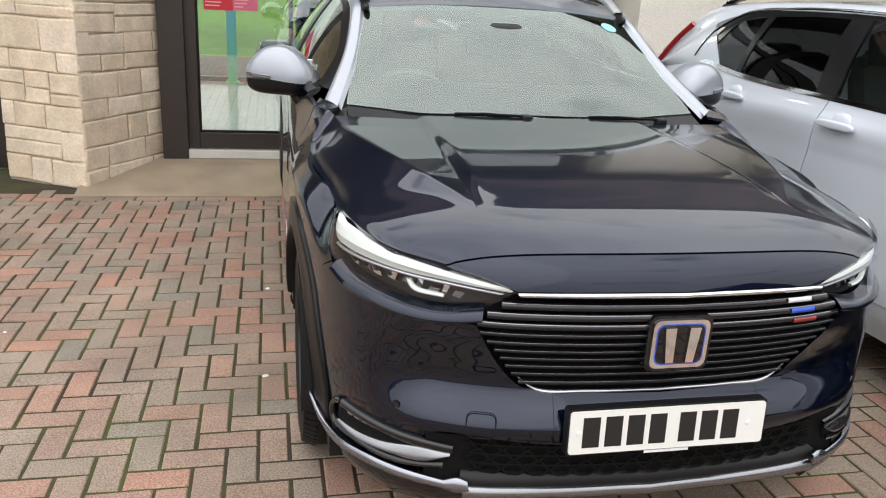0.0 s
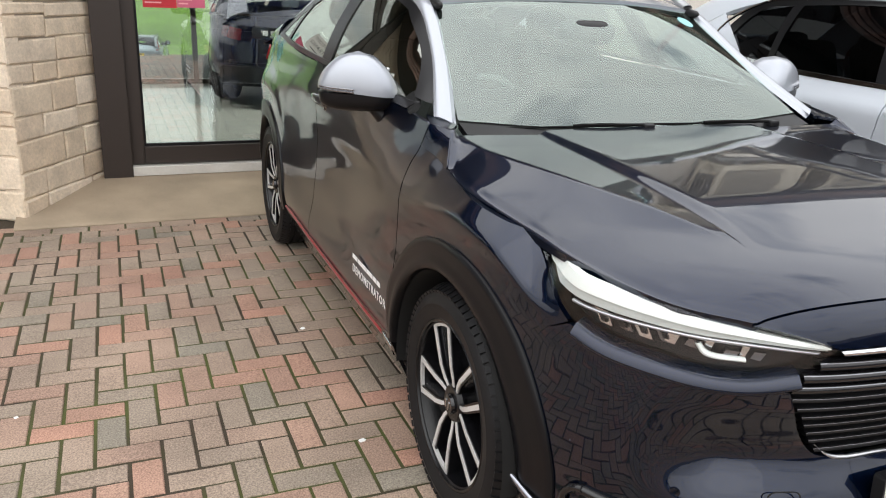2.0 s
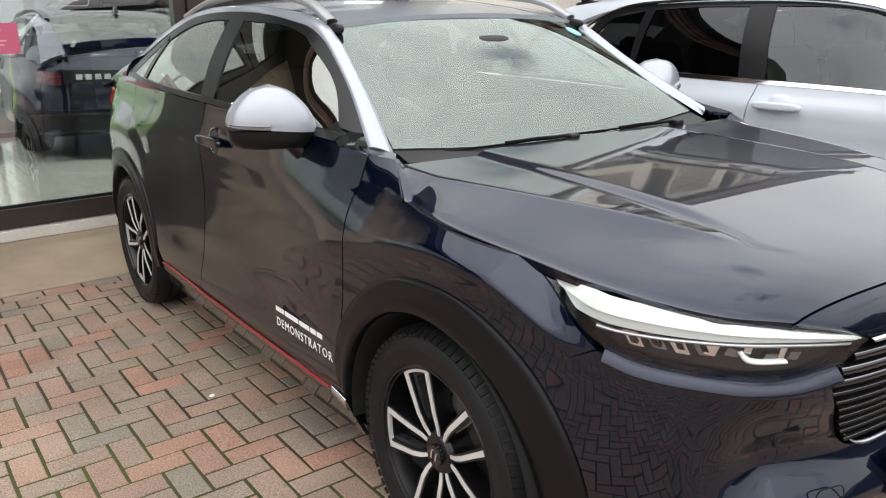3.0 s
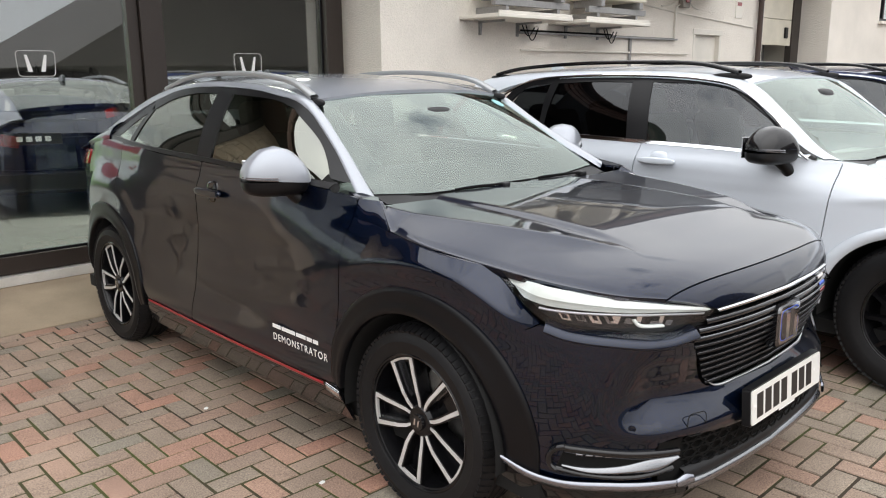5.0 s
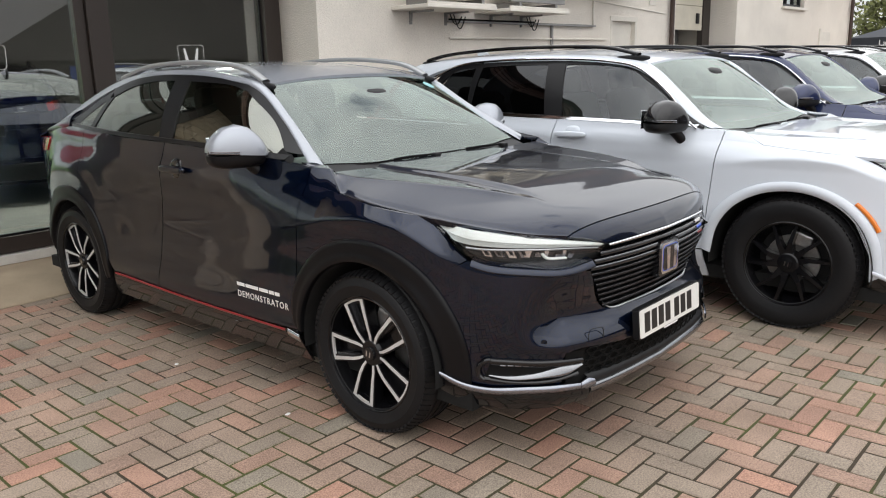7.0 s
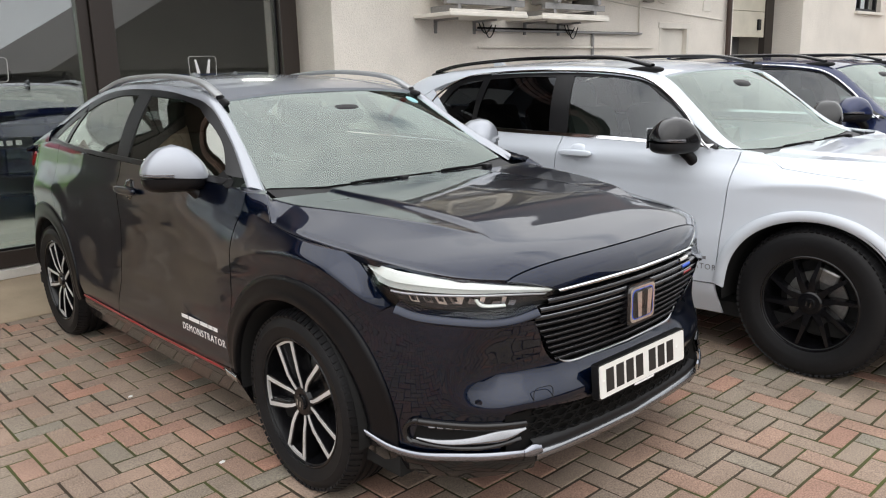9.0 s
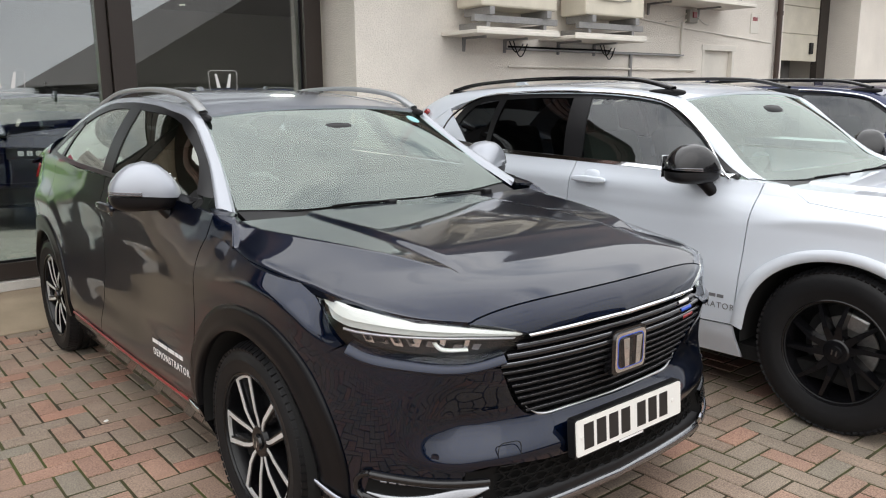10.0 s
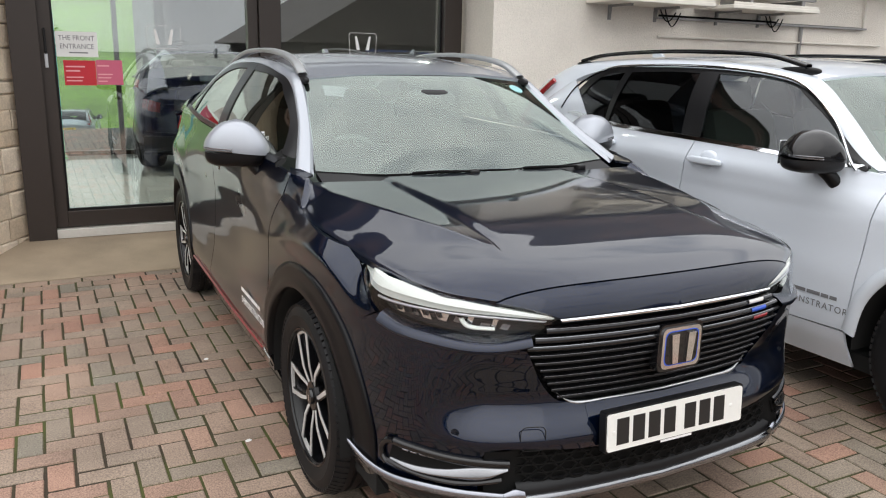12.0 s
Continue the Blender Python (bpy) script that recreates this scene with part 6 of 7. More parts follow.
        # sensor rings and tow cover on the bumper
        for sx, sz in ((0.656, 0.487),):
            c, c2 = Vector(sh.at(X(sx), sz, 0.001, sg)), Vector(sh.at(X(sx), sz, 0.01, sg))
            bm = bmesh.new()
            lathe(bm, [(0.001, 0.0), (0.011, 0.0), (0.0112, -0.002), (0.0125, -0.002)], Matrix.Translation(c) @ (c2 - c).to_track_quat("Z", "Y").to_matrix().to_4x4(), 20)
            part("parking_sensor", bm, body, car)
        # seats
        for cy, wd in ((1.25, 0.25), (2.1, 0.26)):
            cx = 0.36 if cy < 2 else 0.34
            S = part("seat", box(bmesh.new(), -wd, wd, -0.26, 0.26, -0.09, 0.09, 0.06, Matrix.Translation(W(sg * cx, cy, 0.62)) @ pose(0, 0, 0, 6)), spec["trim"], car, smooth=True)
            part("backrest", box(bmesh.new(), -wd, wd, -0.07, 0.07, -0.32, 0.30, 0.06, Matrix.Translation(W(sg * cx, cy + 0.33, 0.93)) @ pose(0, 0, 0, -18)), spec["trim"], S, smooth=True)
            part("headrest", box(bmesh.new(), -0.13, 0.13, -0.05, 0.05, -0.09, 0.09, 0.045, Matrix.Translation(W(sg * cx, cy + 0.46, 1.29 if cy < 2 else 1.2)) @ pose(0, 0, 0, -12)), spec["trim"], S, smooth=True)
            part("headrest_post", boxes(*[(W(sg * cx, cy + 0.44, 1.2)[0] + dx - 0.006, W(sg * cx, cy + 0.44, 1.2)[0] + dx + 0.006, W(0, cy + 0.44, 0)[1] - 0.006, W(0, cy + 0.44, 0)[1] + 0.006, W(0, 0, 1.1)[2], W(0, 0, 1.22)[2]) for dx in (-0.06, 0.06)]), CHROME, S)

    # hood: a raised middle, a shelf that narrows to a point, a sharp crest and an outer flank
    NR, NS = 60, (26, 7, 16, 26)
    cv = path(spec["hood_mid"], NR)
    he = [sh.at(X(q[0]) if k < 2 else Y(q[0]), q[1], -0.001, 1, True) if isinstance(q, tuple) and len(q) == 2 else q for k, q in enumerate(spec["hood_edge"])]
    ev = lines([[tuple(p) for p in he[:-1]], [tuple(he[-2]), tuple(he[-1])]], NR)
    crest = curve([(-0.9, 0.40), (-0.56, 0.455), (-0.40, 0.535), (-0.2, 0.61), (0.0, 0.67), (0.15, 0.71), (0.3, 0.735), (0.5, 0.75)])
    rows, back, uses = [], [], []
    for j in range(NR + 1):
        v = j / NR
        c, e = cv[j], ev[j]
        ex = e[0]
        d1 = min(0.405, 0.58 * ex)
        d2 = d1 + 0.04
        xc = min(max(crest(c[1] + (e[1] - c[1]) * 0.4), d2 + 0.008), ex - 0.03)
        stops = (0, d1, d2, xc, ex)
        xs = [stops[k] + (stops[k + 1] - stops[k]) * i / n for k, n in enumerate(NS) for i in range(n)] + [ex]
        grow = spec["crease"] / 0.013 * smooth_step(0.2, 0.4, v)
        gc = 0.16 * (xc / ex) ** 2
        row, bk, us = [], [], []
        for x in [-q for q in xs[:0:-1]] + xs:
            a = abs(x) / ex
            soft = 0.22 * a**2.2 + 0.78 * a**6
            t = max(0.0, (abs(x) - xc) / (ex - xc))
            hard = 0.16 * a * a if abs(x) < xc else gc + (1 - gc) * (0.72 * t + 0.28 * t**2.2)
            z = c[2] + (e[2] - c[2]) * (soft + (hard - soft) * smooth_step(0.14, 0.4, v))
            z += 0.013 * grow * (1 - smooth_step(d1, d2, abs(x)) - a * a * 0.2)
            z += 0.013 * grow * max(0.0, 1 - abs(abs(x) - xc) / max(xc - d2, 0.05)) * (abs(x) > d2) * (1 - t) ** 2
            y = c[1] + (e[1] - c[1]) * a**2.1
            z = z + (e[2] - z) * smooth_step(0.96, 1.0, a)
            row.append(W(x, y, z)), bk.append(W(x * 0.995, y + 0.006 * (1 - 2 * v), z - 0.02)), us.append(x / ex)
        rows.append(row), back.append(bk), uses.append(us)
    skin("hood", rows, body, car, back, "gloss painted hood" if body is not NAVY else "gloss dark navy hood with two sharp creases")
    # nose strip between hood and grille
    sm = lambda pts: [(-s, z) for s, z in pts[::-1]] + [p for p in pts if p[0] > 0]
    nose_low = lines(sm([(0.0, 0.826), (X(0.2), 0.826), (X(0.40), 0.822)]), 200)
    rows_n, back_n = [], []
    for j in range(9):
        t = j / 8
        row, bk = [], []
        for i, u in enumerate(uses[0]):
            q = nose_low[round((u + 1) * 100)]
            lo_p, hi_p = Vector(sh.at(-q[0], q[1], 0.0, -1)), Vector(rows[0][i]) + Vector((0, -0.003, -0.004))
            p = lo_p.lerp(hi_p, t) + Vector((0, -0.7, 0.7)) * 0.03 * t * (1 - t)
            row.append(p), bk.append(p + Vector((0, 0.012, -0.008)))
        rows_n.append(row), back_n.append(bk)
    skin("nose_panel", rows_n, body, car, back_n)
    sh.ribbon("grille_chrome", sm([(0.0, 0.8135), (X(0.2), 0.8135), (X(0.395), 0.8125)]), sm([(0.0, 0.824), (X(0.2), 0.824), (X(0.40), 0.820)]), CHROME, car, -1, 40, 0.008, 0.0, "bright strip over the grille")
    # grille
    gw = curve([(0.545, 0.35), (0.58, 0.385), (0.66, 0.44), (0.735, 0.486), (0.77, 0.455), (0.81, 0.395)])
    gr = sh.panel("grille", [(-X(0.355), 0.548), (X(0.355), 0.548)], [(-X(0.40), 0.812), (X(0.40), 0.812)], MATTE, car, -1, 40, 14, -0.05, 0.0, "dark grille with thin horizontal slats")
    n = 10
    for k in range(n):
        z = 0.785 - k * (0.785 - 0.568) / (n - 1)
        hw, th = gw(z), (0.0085 if k < 3 else 0.0055)
        a = X(hw)
        pts = [(-a, z), (-a * 0.5, z), (0, z), (a * 0.5, z), (a, z)]
        sh.ribbon("slat", [(s, zz - th) for s, zz in pts], [(s, zz + th) for s, zz in pts], TRIM if k > 2 else GLOSS_BLACK, gr, -1, 40, 0.026, -0.03)
        sh.ribbon("slat_edge", [(s, zz + th * (-0.6 if k < 3 else 0.6)) for s, zz in pts], [(s, zz + th * 0.95) for s, zz in pts], DARK_CHROME, gr, -1, 40, 0.003, -0.0055 if k < 3 else -0.004, "bright slat edge")
    if spec["stripe"]:
        for k, mt in enumerate((WHITE_STRIP, BLUE_STRIP, RED)):
            z = 0.785 - k * 0.0271
            # the marks sit on the car's left
            s0 = X(0.30 + 0.012 * k)
            sh.ribbon("grille_mark", [(-s0 - 0.075, z - 0.002), (-s0, z - 0.002)], [(-s0 - 0.075, z + 0.009), (-s0, z + 0.009)], mt, gr, -1, 6, 0.004, -0.001)
    sh.ribbon("grille_base_line", sm([(0, 0.546), (X(0.2), 0.546), (X(0.33), 0.549), (X(0.375), 0.585)]), sm([(0, 0.552), (X(0.2), 0.552), (X(0.33), 0.556), (X(0.38), 0.585)]), SATIN, gr, -1, 40, 0.004, -0.004)
    # badge: bright frame, blue line and two plain bars
    by, bz = sh.at(0, 0.70)[1], W(0, 0, 0.70)[2]
    rr = lambda w, h, r: [(cx * (w - r) + r * math.cos(t), cz * (h - r) + r * math.sin(t)) for cx, cz, t0 in ((1, 1, 0), (-1, 1, 90), (-1, -1, 180), (1, -1, 270)) for t in np.radians([t0, t0 + 30, t0 + 60, t0 + 90])]
    mb = Matrix.Translation((0, by, bz)) @ pose(0, 0, 0, 90)
    bd = part("badge", prism(bmesh.new(), rr(0.083, 0.072, 0.022), -0.02, 0.012, mb), GLOSS_BLACK, gr, "plain bright badge on a black plinth")
    for w_, h_, d0, d1, mt, nm in ((0.073, 0.062, 0.012, 0.018, CHROME, "badge_frame"), (0.0635, 0.0525, 0.018, 0.0185, BLUE_STRIP if spec["stripe"] else TRIM, "badge_line"), (0.0605, 0.0495, 0.0185, 0.019, GLOSS_BLACK, "badge_field")):
        part(nm, prism(bmesh.new(), rr(w_, h_, 0.018), d0, d1, mb), mt, bd)
    for s2 in (-1, 1):
        part("badge_bar", prism(bmesh.new(), [(s2 * 0.018, 0.045), (s2 * 0.046, 0.045), (s2 * 0.036, -0.045), (s2 * 0.016, -0.045)][::s2], 0.019, 0.026, mb), CHROME, bd)
    # plate carrier and lower intake
    sh.panel("bumper_bar", [(-X(0.284), 0.43), (0, 0.425), (X(0.284), 0.43)], [(-X(0.284), 0.548), (0, 0.543), (X(0.284), 0.548)], body, car, -1, 40, 16, 0.0, 0.014)
    it = sh.panel("lower_intake", [(-X(0.66), 0.30), (0, 0.29), (X(0.66), 0.30)], [(-X(0.64), 0.436), (0, 0.43), (X(0.64), 0.436)], MATTE, car, -1, 40, 5, -0.035, 0.0, "black honeycomb lower intake")
    bm = bmesh.new()
    for row in range(4):
        zz = 0.346 + row * 0.0255
        for k in range(-9, 10):
            s = 0.062 * k + (0.031 if row % 2 else 0)
            if abs(s) > X(0.57) - 0.03 * row:
                continue
            q = [sh.at(s + dx, zz + dz, -0.018) for dx, dz in ((-0.029, 0), (-0.012, 0.013), (0.012, 0.013), (0.029, 0), (0.012, -0.013), (-0.012, -0.013))]
            for i0 in range(6):
                tube(bm, [q[i0], q[(i0 + 1) % 6]], 0.0035, 4)
    part("mesh_grid", bm, MATTE, it, "black honeycomb bars")
    # the skid strip runs flatter across than the bumper above it
    back_ = lambda a: -0.030 * (1 - (a / X(0.5)) ** 2)
    span = np.linspace(-X(0.5), X(0.5), 41)
    skin("front_skid", [[sh.at(a, z + 0.010 * abs(a / X(0.5)), back_(a) + of, 1) for a in span] for z, of in ((0.225, -0.02), (0.255, 0.0), (0.29, 0.0), (0.322, 0.004), (0.328, -0.03))], TRIM, car, None, "black lower lip")
    skin("skid_strip", [[sh.at(a, z + 0.010 * abs(a / X(0.5)), back_(a) + of, 1) for a in span * 0.98] for z, of in ((0.258, 0.0), (0.26, 0.010), (0.275, 0.014), (0.29, 0.010), (0.292, 0.0))], BLADE, car, None, "satin silver skid strip")
    if spec["stripe"]:
        c, c2 = Vector(sh.at(X(0.46), 0.475, 0.0005, -1)), Vector(sh.at(X(0.46), 0.475, 0.01, -1))
        fr_ = Matrix.Translation(c) @ (c2 - c).to_track_quat("Z", "Y").to_matrix().to_4x4()
        bm = bmesh.new()
        lp = [fr_ @ Vector((x * 0.9, y, 0.0)) for x, y in rr(0.040, 0.036, 0.018)]
        tube(bm, [*lp, lp[0]], 0.0016, 4)
        part("tow_cover_seam", bm, SEAM, car)
    sh.panel("bumper_back", [(-Y(-0.36), 0.2), (0, 0.2), (Y(-0.36), 0.2)], [(-Y(-0.36), 0.52), (0, 0.52), (Y(-0.36), 0.52)], SEAM, car, -1, 40, 3, -0.07, 0.0)
    sh.panel("bumper_back", [(-X(0.6), 0.52), (0, 0.52), (X(0.6), 0.52)], [(-X(0.6), 0.85), (0, 0.885), (X(0.6), 0.85)], SEAM, car, -1, 30, 4, -0.075, 0.0)
    # number plate
    py = sh.at(0, 0.49)[1] - 0.028
    mp = Matrix.Translation((0, py, W(0, 0, spec["plate_z"])[2])) @ pose(0, 0, 0, 90 - 4)
    pl = part("plate_holder", prism(bmesh.new(), rr(0.265, 0.061, 0.008), -0.028, -0.001, mp), TRIM, car, "black plate holder")
    part("number_plate", prism(bmesh.new(), rr(0.26, 0.0555, 0.008), -0.001, 0.003, mp), PLATE, pl, "white number plate with plain black bars")
    xs = [-0.205, -0.147, -0.089, -0.031, 0.048, 0.106, 0.164]
    for x0 in xs:
        part("plate_bar", prism(bmesh.new(), [(x0 - 0.022, -0.0395), (x0 + 0.022, -0.0395), (x0 + 0.022, 0.0395), (x0 - 0.022, 0.0395)], 0.003, 0.0036, mp), INK, pl)
    for x0 in (-0.236, 0.215):
        bm = bmesh.new()
        lathe(bm, [(0.0, 0.006), (0.006, 0.005), (0.007, 0.003)], mp @ Matrix.Translation((x0, 0, 0)), 12)
        part("plate_screw", bm, PLATE, pl)
    part("holder_bar", prism(bmesh.new(), [(-0.06, -0.066), (0.06, -0.066), (0.06, -0.059), (-0.06, -0.059)], -0.001, 0.0, mp), WHITE_STRIP, pl)
    # windscreen and its dark border
    B, T = spec["ws_low"], spec["ws_top"]
    mir = lambda pts: [(-x, y, z) for x, y, z in pts[::-1] if x > 0] + list(pts)
    lo_, hi_ = [Vector(p) for p in path(mir(B), 40)], [Vector(p) for p in path(mir(T), 40)]
    nv = Vector((0, -0.6, 0.8))
    ws = lambda u, v, d=0.0: W(*(lo_[u].lerp(hi_[u], v) + nv * (0.03 * 4 * v * (1 - v) * (1 - (u / 20 - 1) ** 4) - d)))
    skin("windscreen", [[ws(u, j / 16) for u in range(41)] for j in range(17)], SCREEN, car, None, "raked clear windscreen").visible_shadow = False
    bd_ = spec["frit"]
    skin("screen_border", [[ws(u, v, 0.004) for u in range(41)] for v in (-0.02, bd_[0] * 0.5, bd_[0])], MATTE, car, None, "dark lower screen border")
    skin("screen_border", [[ws(u, v, 0.004) for u in range(41)] for v in (1 - bd_[1], 1 - bd_[1] / 2, 1.01)], MATTE, car, None)
    for us in ((0, 1, 2), (38, 39, 40)) if not spec["stripe"] else ((0, 1, 2, 3), (37, 38, 39, 40)):
        skin("screen_border", [[ws(u, j / 12, 0.004) for u in us] for j in range(13)], MATTE, car, None)
    skin("screen_border", [[ws(u, v, 0.004) for u in us] for v, us in ((0.74, (18, 19, 20, 21, 22)), (0.80, (17, 18, 20, 22, 23)), (0.94, (16, 18, 20, 22, 24)))], MATTE, car, None)
    if spec["stripe"]:
        wf = lambda u, v: Vector(ws(int(u), v, -0.002)).lerp(Vector(ws(int(u) + 1, v, -0.002)), u % 1)
        ring = [wf(36.3 + 1.15 * math.cos(a), 0.845 + 0.052 * math.sin(a)) for a in np.linspace(0, math.tau, 25)[:-1]]
        ob_mesh("sticker", ring, [tuple(range(24))], STICKER, car, "round pale teal sticker")
    # camera pod and mirror behind the screen
    tp = Vector(W(0, spec["ws_top"][0][1], spec["ws_top"][0][2]))
    pod = part("camera_pod", blob(bmesh.new(), tp + Vector((0, -0.10, -0.115)), (0.12, 0.07, 0.05)), TRIM, car, smooth=True)
    part("inner_mirror", box(bmesh.new(), -0.125, 0.125, -0.015, 0.015, -0.035, 0.035, 0.014, Matrix.Translation(tp + Vector((0, 0.02, -0.17)))), TRIM, pod, smooth=True)
    # cowl and wipers
    cw = [(x, y - 0.075, z - 0.03) for x, y, z in B]
    sheet("cowl", mir(cw), mir([(x, y - 0.004, z - 0.006) for x, y, z in B]), TRIM, "black plastic cowl", 40, 3, 0.0, car, 0.02)
    for x0, x1 in ((-0.56, -0.02), (-0.05, 0.52)):
        wp = part("wiper", box(bmesh.new(), -0.02, 0.02, -0.02, 0.02, -0.012, 0.012, 0.006, Matrix.Translation(W(x1, spec["ws_low"][0][1] - 0.03, spec["ws_low"][0][2] + 0.006))), TRIM, car)
        bm = bmesh.new()
        a, b = Vector(W(x1, spec["ws_low"][0][1] - 0.03, spec["ws_low"][0][2] + 0.012)), Vector(W(x0, spec["ws_low"][0][1] + 0.012, spec["ws_low"][0][2] + 0.014))
        tube(bm, [a, a.lerp(b, 0.3) + Vector((0, 0, 0.003)), a.lerp(b, 0.5)], 0.0055, 6)
        tube(bm, [a.lerp(b, 0.1) + Vector((0, 0.012, -0.004)), b - Vector((0, 0, 0.006))], 0.0035, 6)
        part("wiper_arm", bm, MATTE, wp)
    # roof, rear screen, hatch
    IN = spec["arch_in"]
    k0 = spec["roof_from"]
    re = [Vector(p) for p in path(IN[k0:], 40)]
    rows, under = [], []
    for p in re:
        t = smooth_step(re[0].y, re[0].y + 0.5, p.y)
        cr = spec["crown"]
        row, un = [], []
        for i in range(25):
            u = -1 + i / 12
            q = (u * p.x, p.y - 0.03 * (1 - abs(u) ** 2) * (1 - t), p.z + cr * (1 - abs(u) ** 2.2))
            row.append(W(*q)), un.append(W(q[0] * 0.97, q[1], q[2] - 0.03))
        rows.append(row), under.append(un)
    nr = spec["roof_rows"]
    skin("roof", rows[:nr + 1], roof_paint, car, [[(a, b, c - 0.015) for a, b, c in r] for r in rows[:nr + 1]], "silver painted roof" if roof_paint is SILVER else "")
    skin("headlining", under[:nr + 1], LINER, car, None)
    skin("rear_screen", rows[nr:38], PRIVACY if D["rear_glass"] is not SIDE or spec.get("tail") else SIDE, car, None, "rear screen").visible_shadow = False
    last = re[-1]
    sheet("tailgate", [(-last.x - 0.06, last.y - 0.05, last.z - 0.02), (0, last.y, last.z + cr), (last.x + 0.06, last.y - 0.05, last.z - 0.02)], [(-0.8, 3.1, 1.09), (0, 3.43, 1.07), (0.8, 3.1, 1.09)], body, "", 20, 3, 0.0, car, 0.01)
    if spec.get("tail"):
        yr = sh.at(Y(3.45), 0.9)[1]
        part("rear_bar", boxes((-0.70, 0.70, yr - 0.02, yr + 0.012, W(0, 0, 0.96)[2], W(0, 0, 0.985)[2]), bevel=0.006), GLOSS_BLACK if body is not GREY else GREY, car)
        part("rear_plate", boxes((-0.26, 0.26, yr, yr + 0.016, W(0, 0, 0.74)[2], W(0, 0, 0.74)[2] + 0.111), bevel=0.003), PLATE_Y if body is GREY else INK, car, "rear plate")
        for k in range(4):
            part("plate_bar", boxes((-0.16 + 0.085 * k, -0.105 + 0.085 * k, yr + 0.016, yr + 0.018, W(0, 0, 0.74)[2] + 0.03, W(0, 0, 0.74)[2] + 0.08)), INK if body is GREY else WHITE_STRIP, car)
        part("rear_valance", boxes((-0.62, 0.62, yr - 0.06, yr + 0.02, 0.27, 0.45), bevel=0.02), TRIM, car)
        bm = bmesh.new()
        q0, q1 = Vector(rows[36][12]), Vector(rows[33][7])
        tube(bm, [q0 + Vector((0, 0.01, 0.012)), q0.lerp(q1, 0.5) + Vector((0, 0.01, 0.02)), q1 + Vector((0, 0.01, 0.012))], 0.009, 6)
        part("rear_wiper", bm, MATTE, car)
    bm = bmesh.new()
    fz = np.interp(spec["fin"], [p.y for p in re], [p.z for p in re]) + cr
    fx, fy_, fz = W(0, spec["fin"], fz)
    prism(bm, [(fy_ - 0.09, fz - 0.004), (fy_ + 0.06, fz - 0.004), (fy_ + 0.055, fz + 0.05), (fy_ + 0.03, fz + 0.055)], -0.012, 0.012, Matrix(((0, 0, 1, 0), (1, 0, 0, 0), (0, 1, 0, 0), (0, 0, 0, 1))))
    part("antenna_fin", bm, roof_paint, car)
    # cabin: floor, dash, wheel
    part("floor_pan", boxes((-0.8 * spec["half"] / 0.895, 0.8 * spec["half"] / 0.895, W(0, -0.5, 0)[1], W(0, 3.2, 0)[1], 0.21, 0.28)), SEAM, car)
    part("bulkhead", boxes((-0.7, 0.7, W(0, 0.42, 0)[1], W(0, 0.46, 0)[1], 0.28, W(0, 0, 0.97)[2])), SEAM, car)
    ds = part("dashboard", box(bmesh.new(), -0.68, 0.68, W(0, 0.44, 0)[1], W(0, 0.86, 0)[1], W(0, 0, 0.78)[2], W(0, 0, 1.0)[2], 0.05), DASH, car, smooth=True)
    part("screen", box(bmesh.new(), -0.12, 0.12, -0.012, 0.012, -0.075, 0.075, 0.008, Matrix.Translation(W(0, 0.84, 1.03)) @ pose(0, 0, 0, -12)), GLOSS_BLACK, ds)
    part("cowl_hood", box(bmesh.new(), -0.2, 0.2, -0.08, 0.08, -0.03, 0.03, 0.025, Matrix.Translation(W(-0.37, 0.76, 1.01))), DASH, ds, smooth=True)
    bm = bmesh.new()
    mw = Matrix.Translation(W(-0.37, 0.98, 0.98)) @ pose(0, 0, 0, -62)
    tube(bm, [mw @ Vector((0.18 * math.cos(t), 0.18 * math.sin(t), 0)) for t in np.linspace(0, math.tau, 33)], 0.015, 8, False)
    sw_ = part("steering_wheel", bm, SEAT, car, smooth=True)
    part("boss", box(bmesh.new(), -0.08, 0.08, -0.06, 0.05, -0.03, 0.012, 0.02, mw), DASH, sw_)
    part("steering_spoke", box(bmesh.new(), -0.175, 0.175, -0.018, 0.018, -0.01, 0.006, 0.004, mw), SATIN, sw_)
    # writing on the driver's door
    if spec["writing"]:
        mt, ly, lz = spec["writing"]
        face = Matrix(((0, 0, -1, 0), (-1, 0, 0, 0), (0, 1, 0, 0), (0, 0, 0, 1)))
        c = Vector(W(*[0, ly, lz])) + Vector((Vector(sh.at(Y(ly - 0.18), lz, 0.0025)).x, 0, 0))
        dr = [o for o in car.children if o.name.startswith("front_door")][0]
        lettering("DEMONSTRATOR", 0.0425, Matrix.Translation(c) @ face, mt, dr, squash=0.98)
        for a, b in ((0.0, 0.06), (0.068, 0.165), (0.173, 0.24), (0.247, 0.283), (0.29, 0.325)):
            part("lettering_bar", box(bmesh.new(), a, b, 0.052, 0.068, -0.0005, 0.0006, 0, Matrix.Translation(c) @ face), mt, dr)
    car.matrix_basis = m
    return car


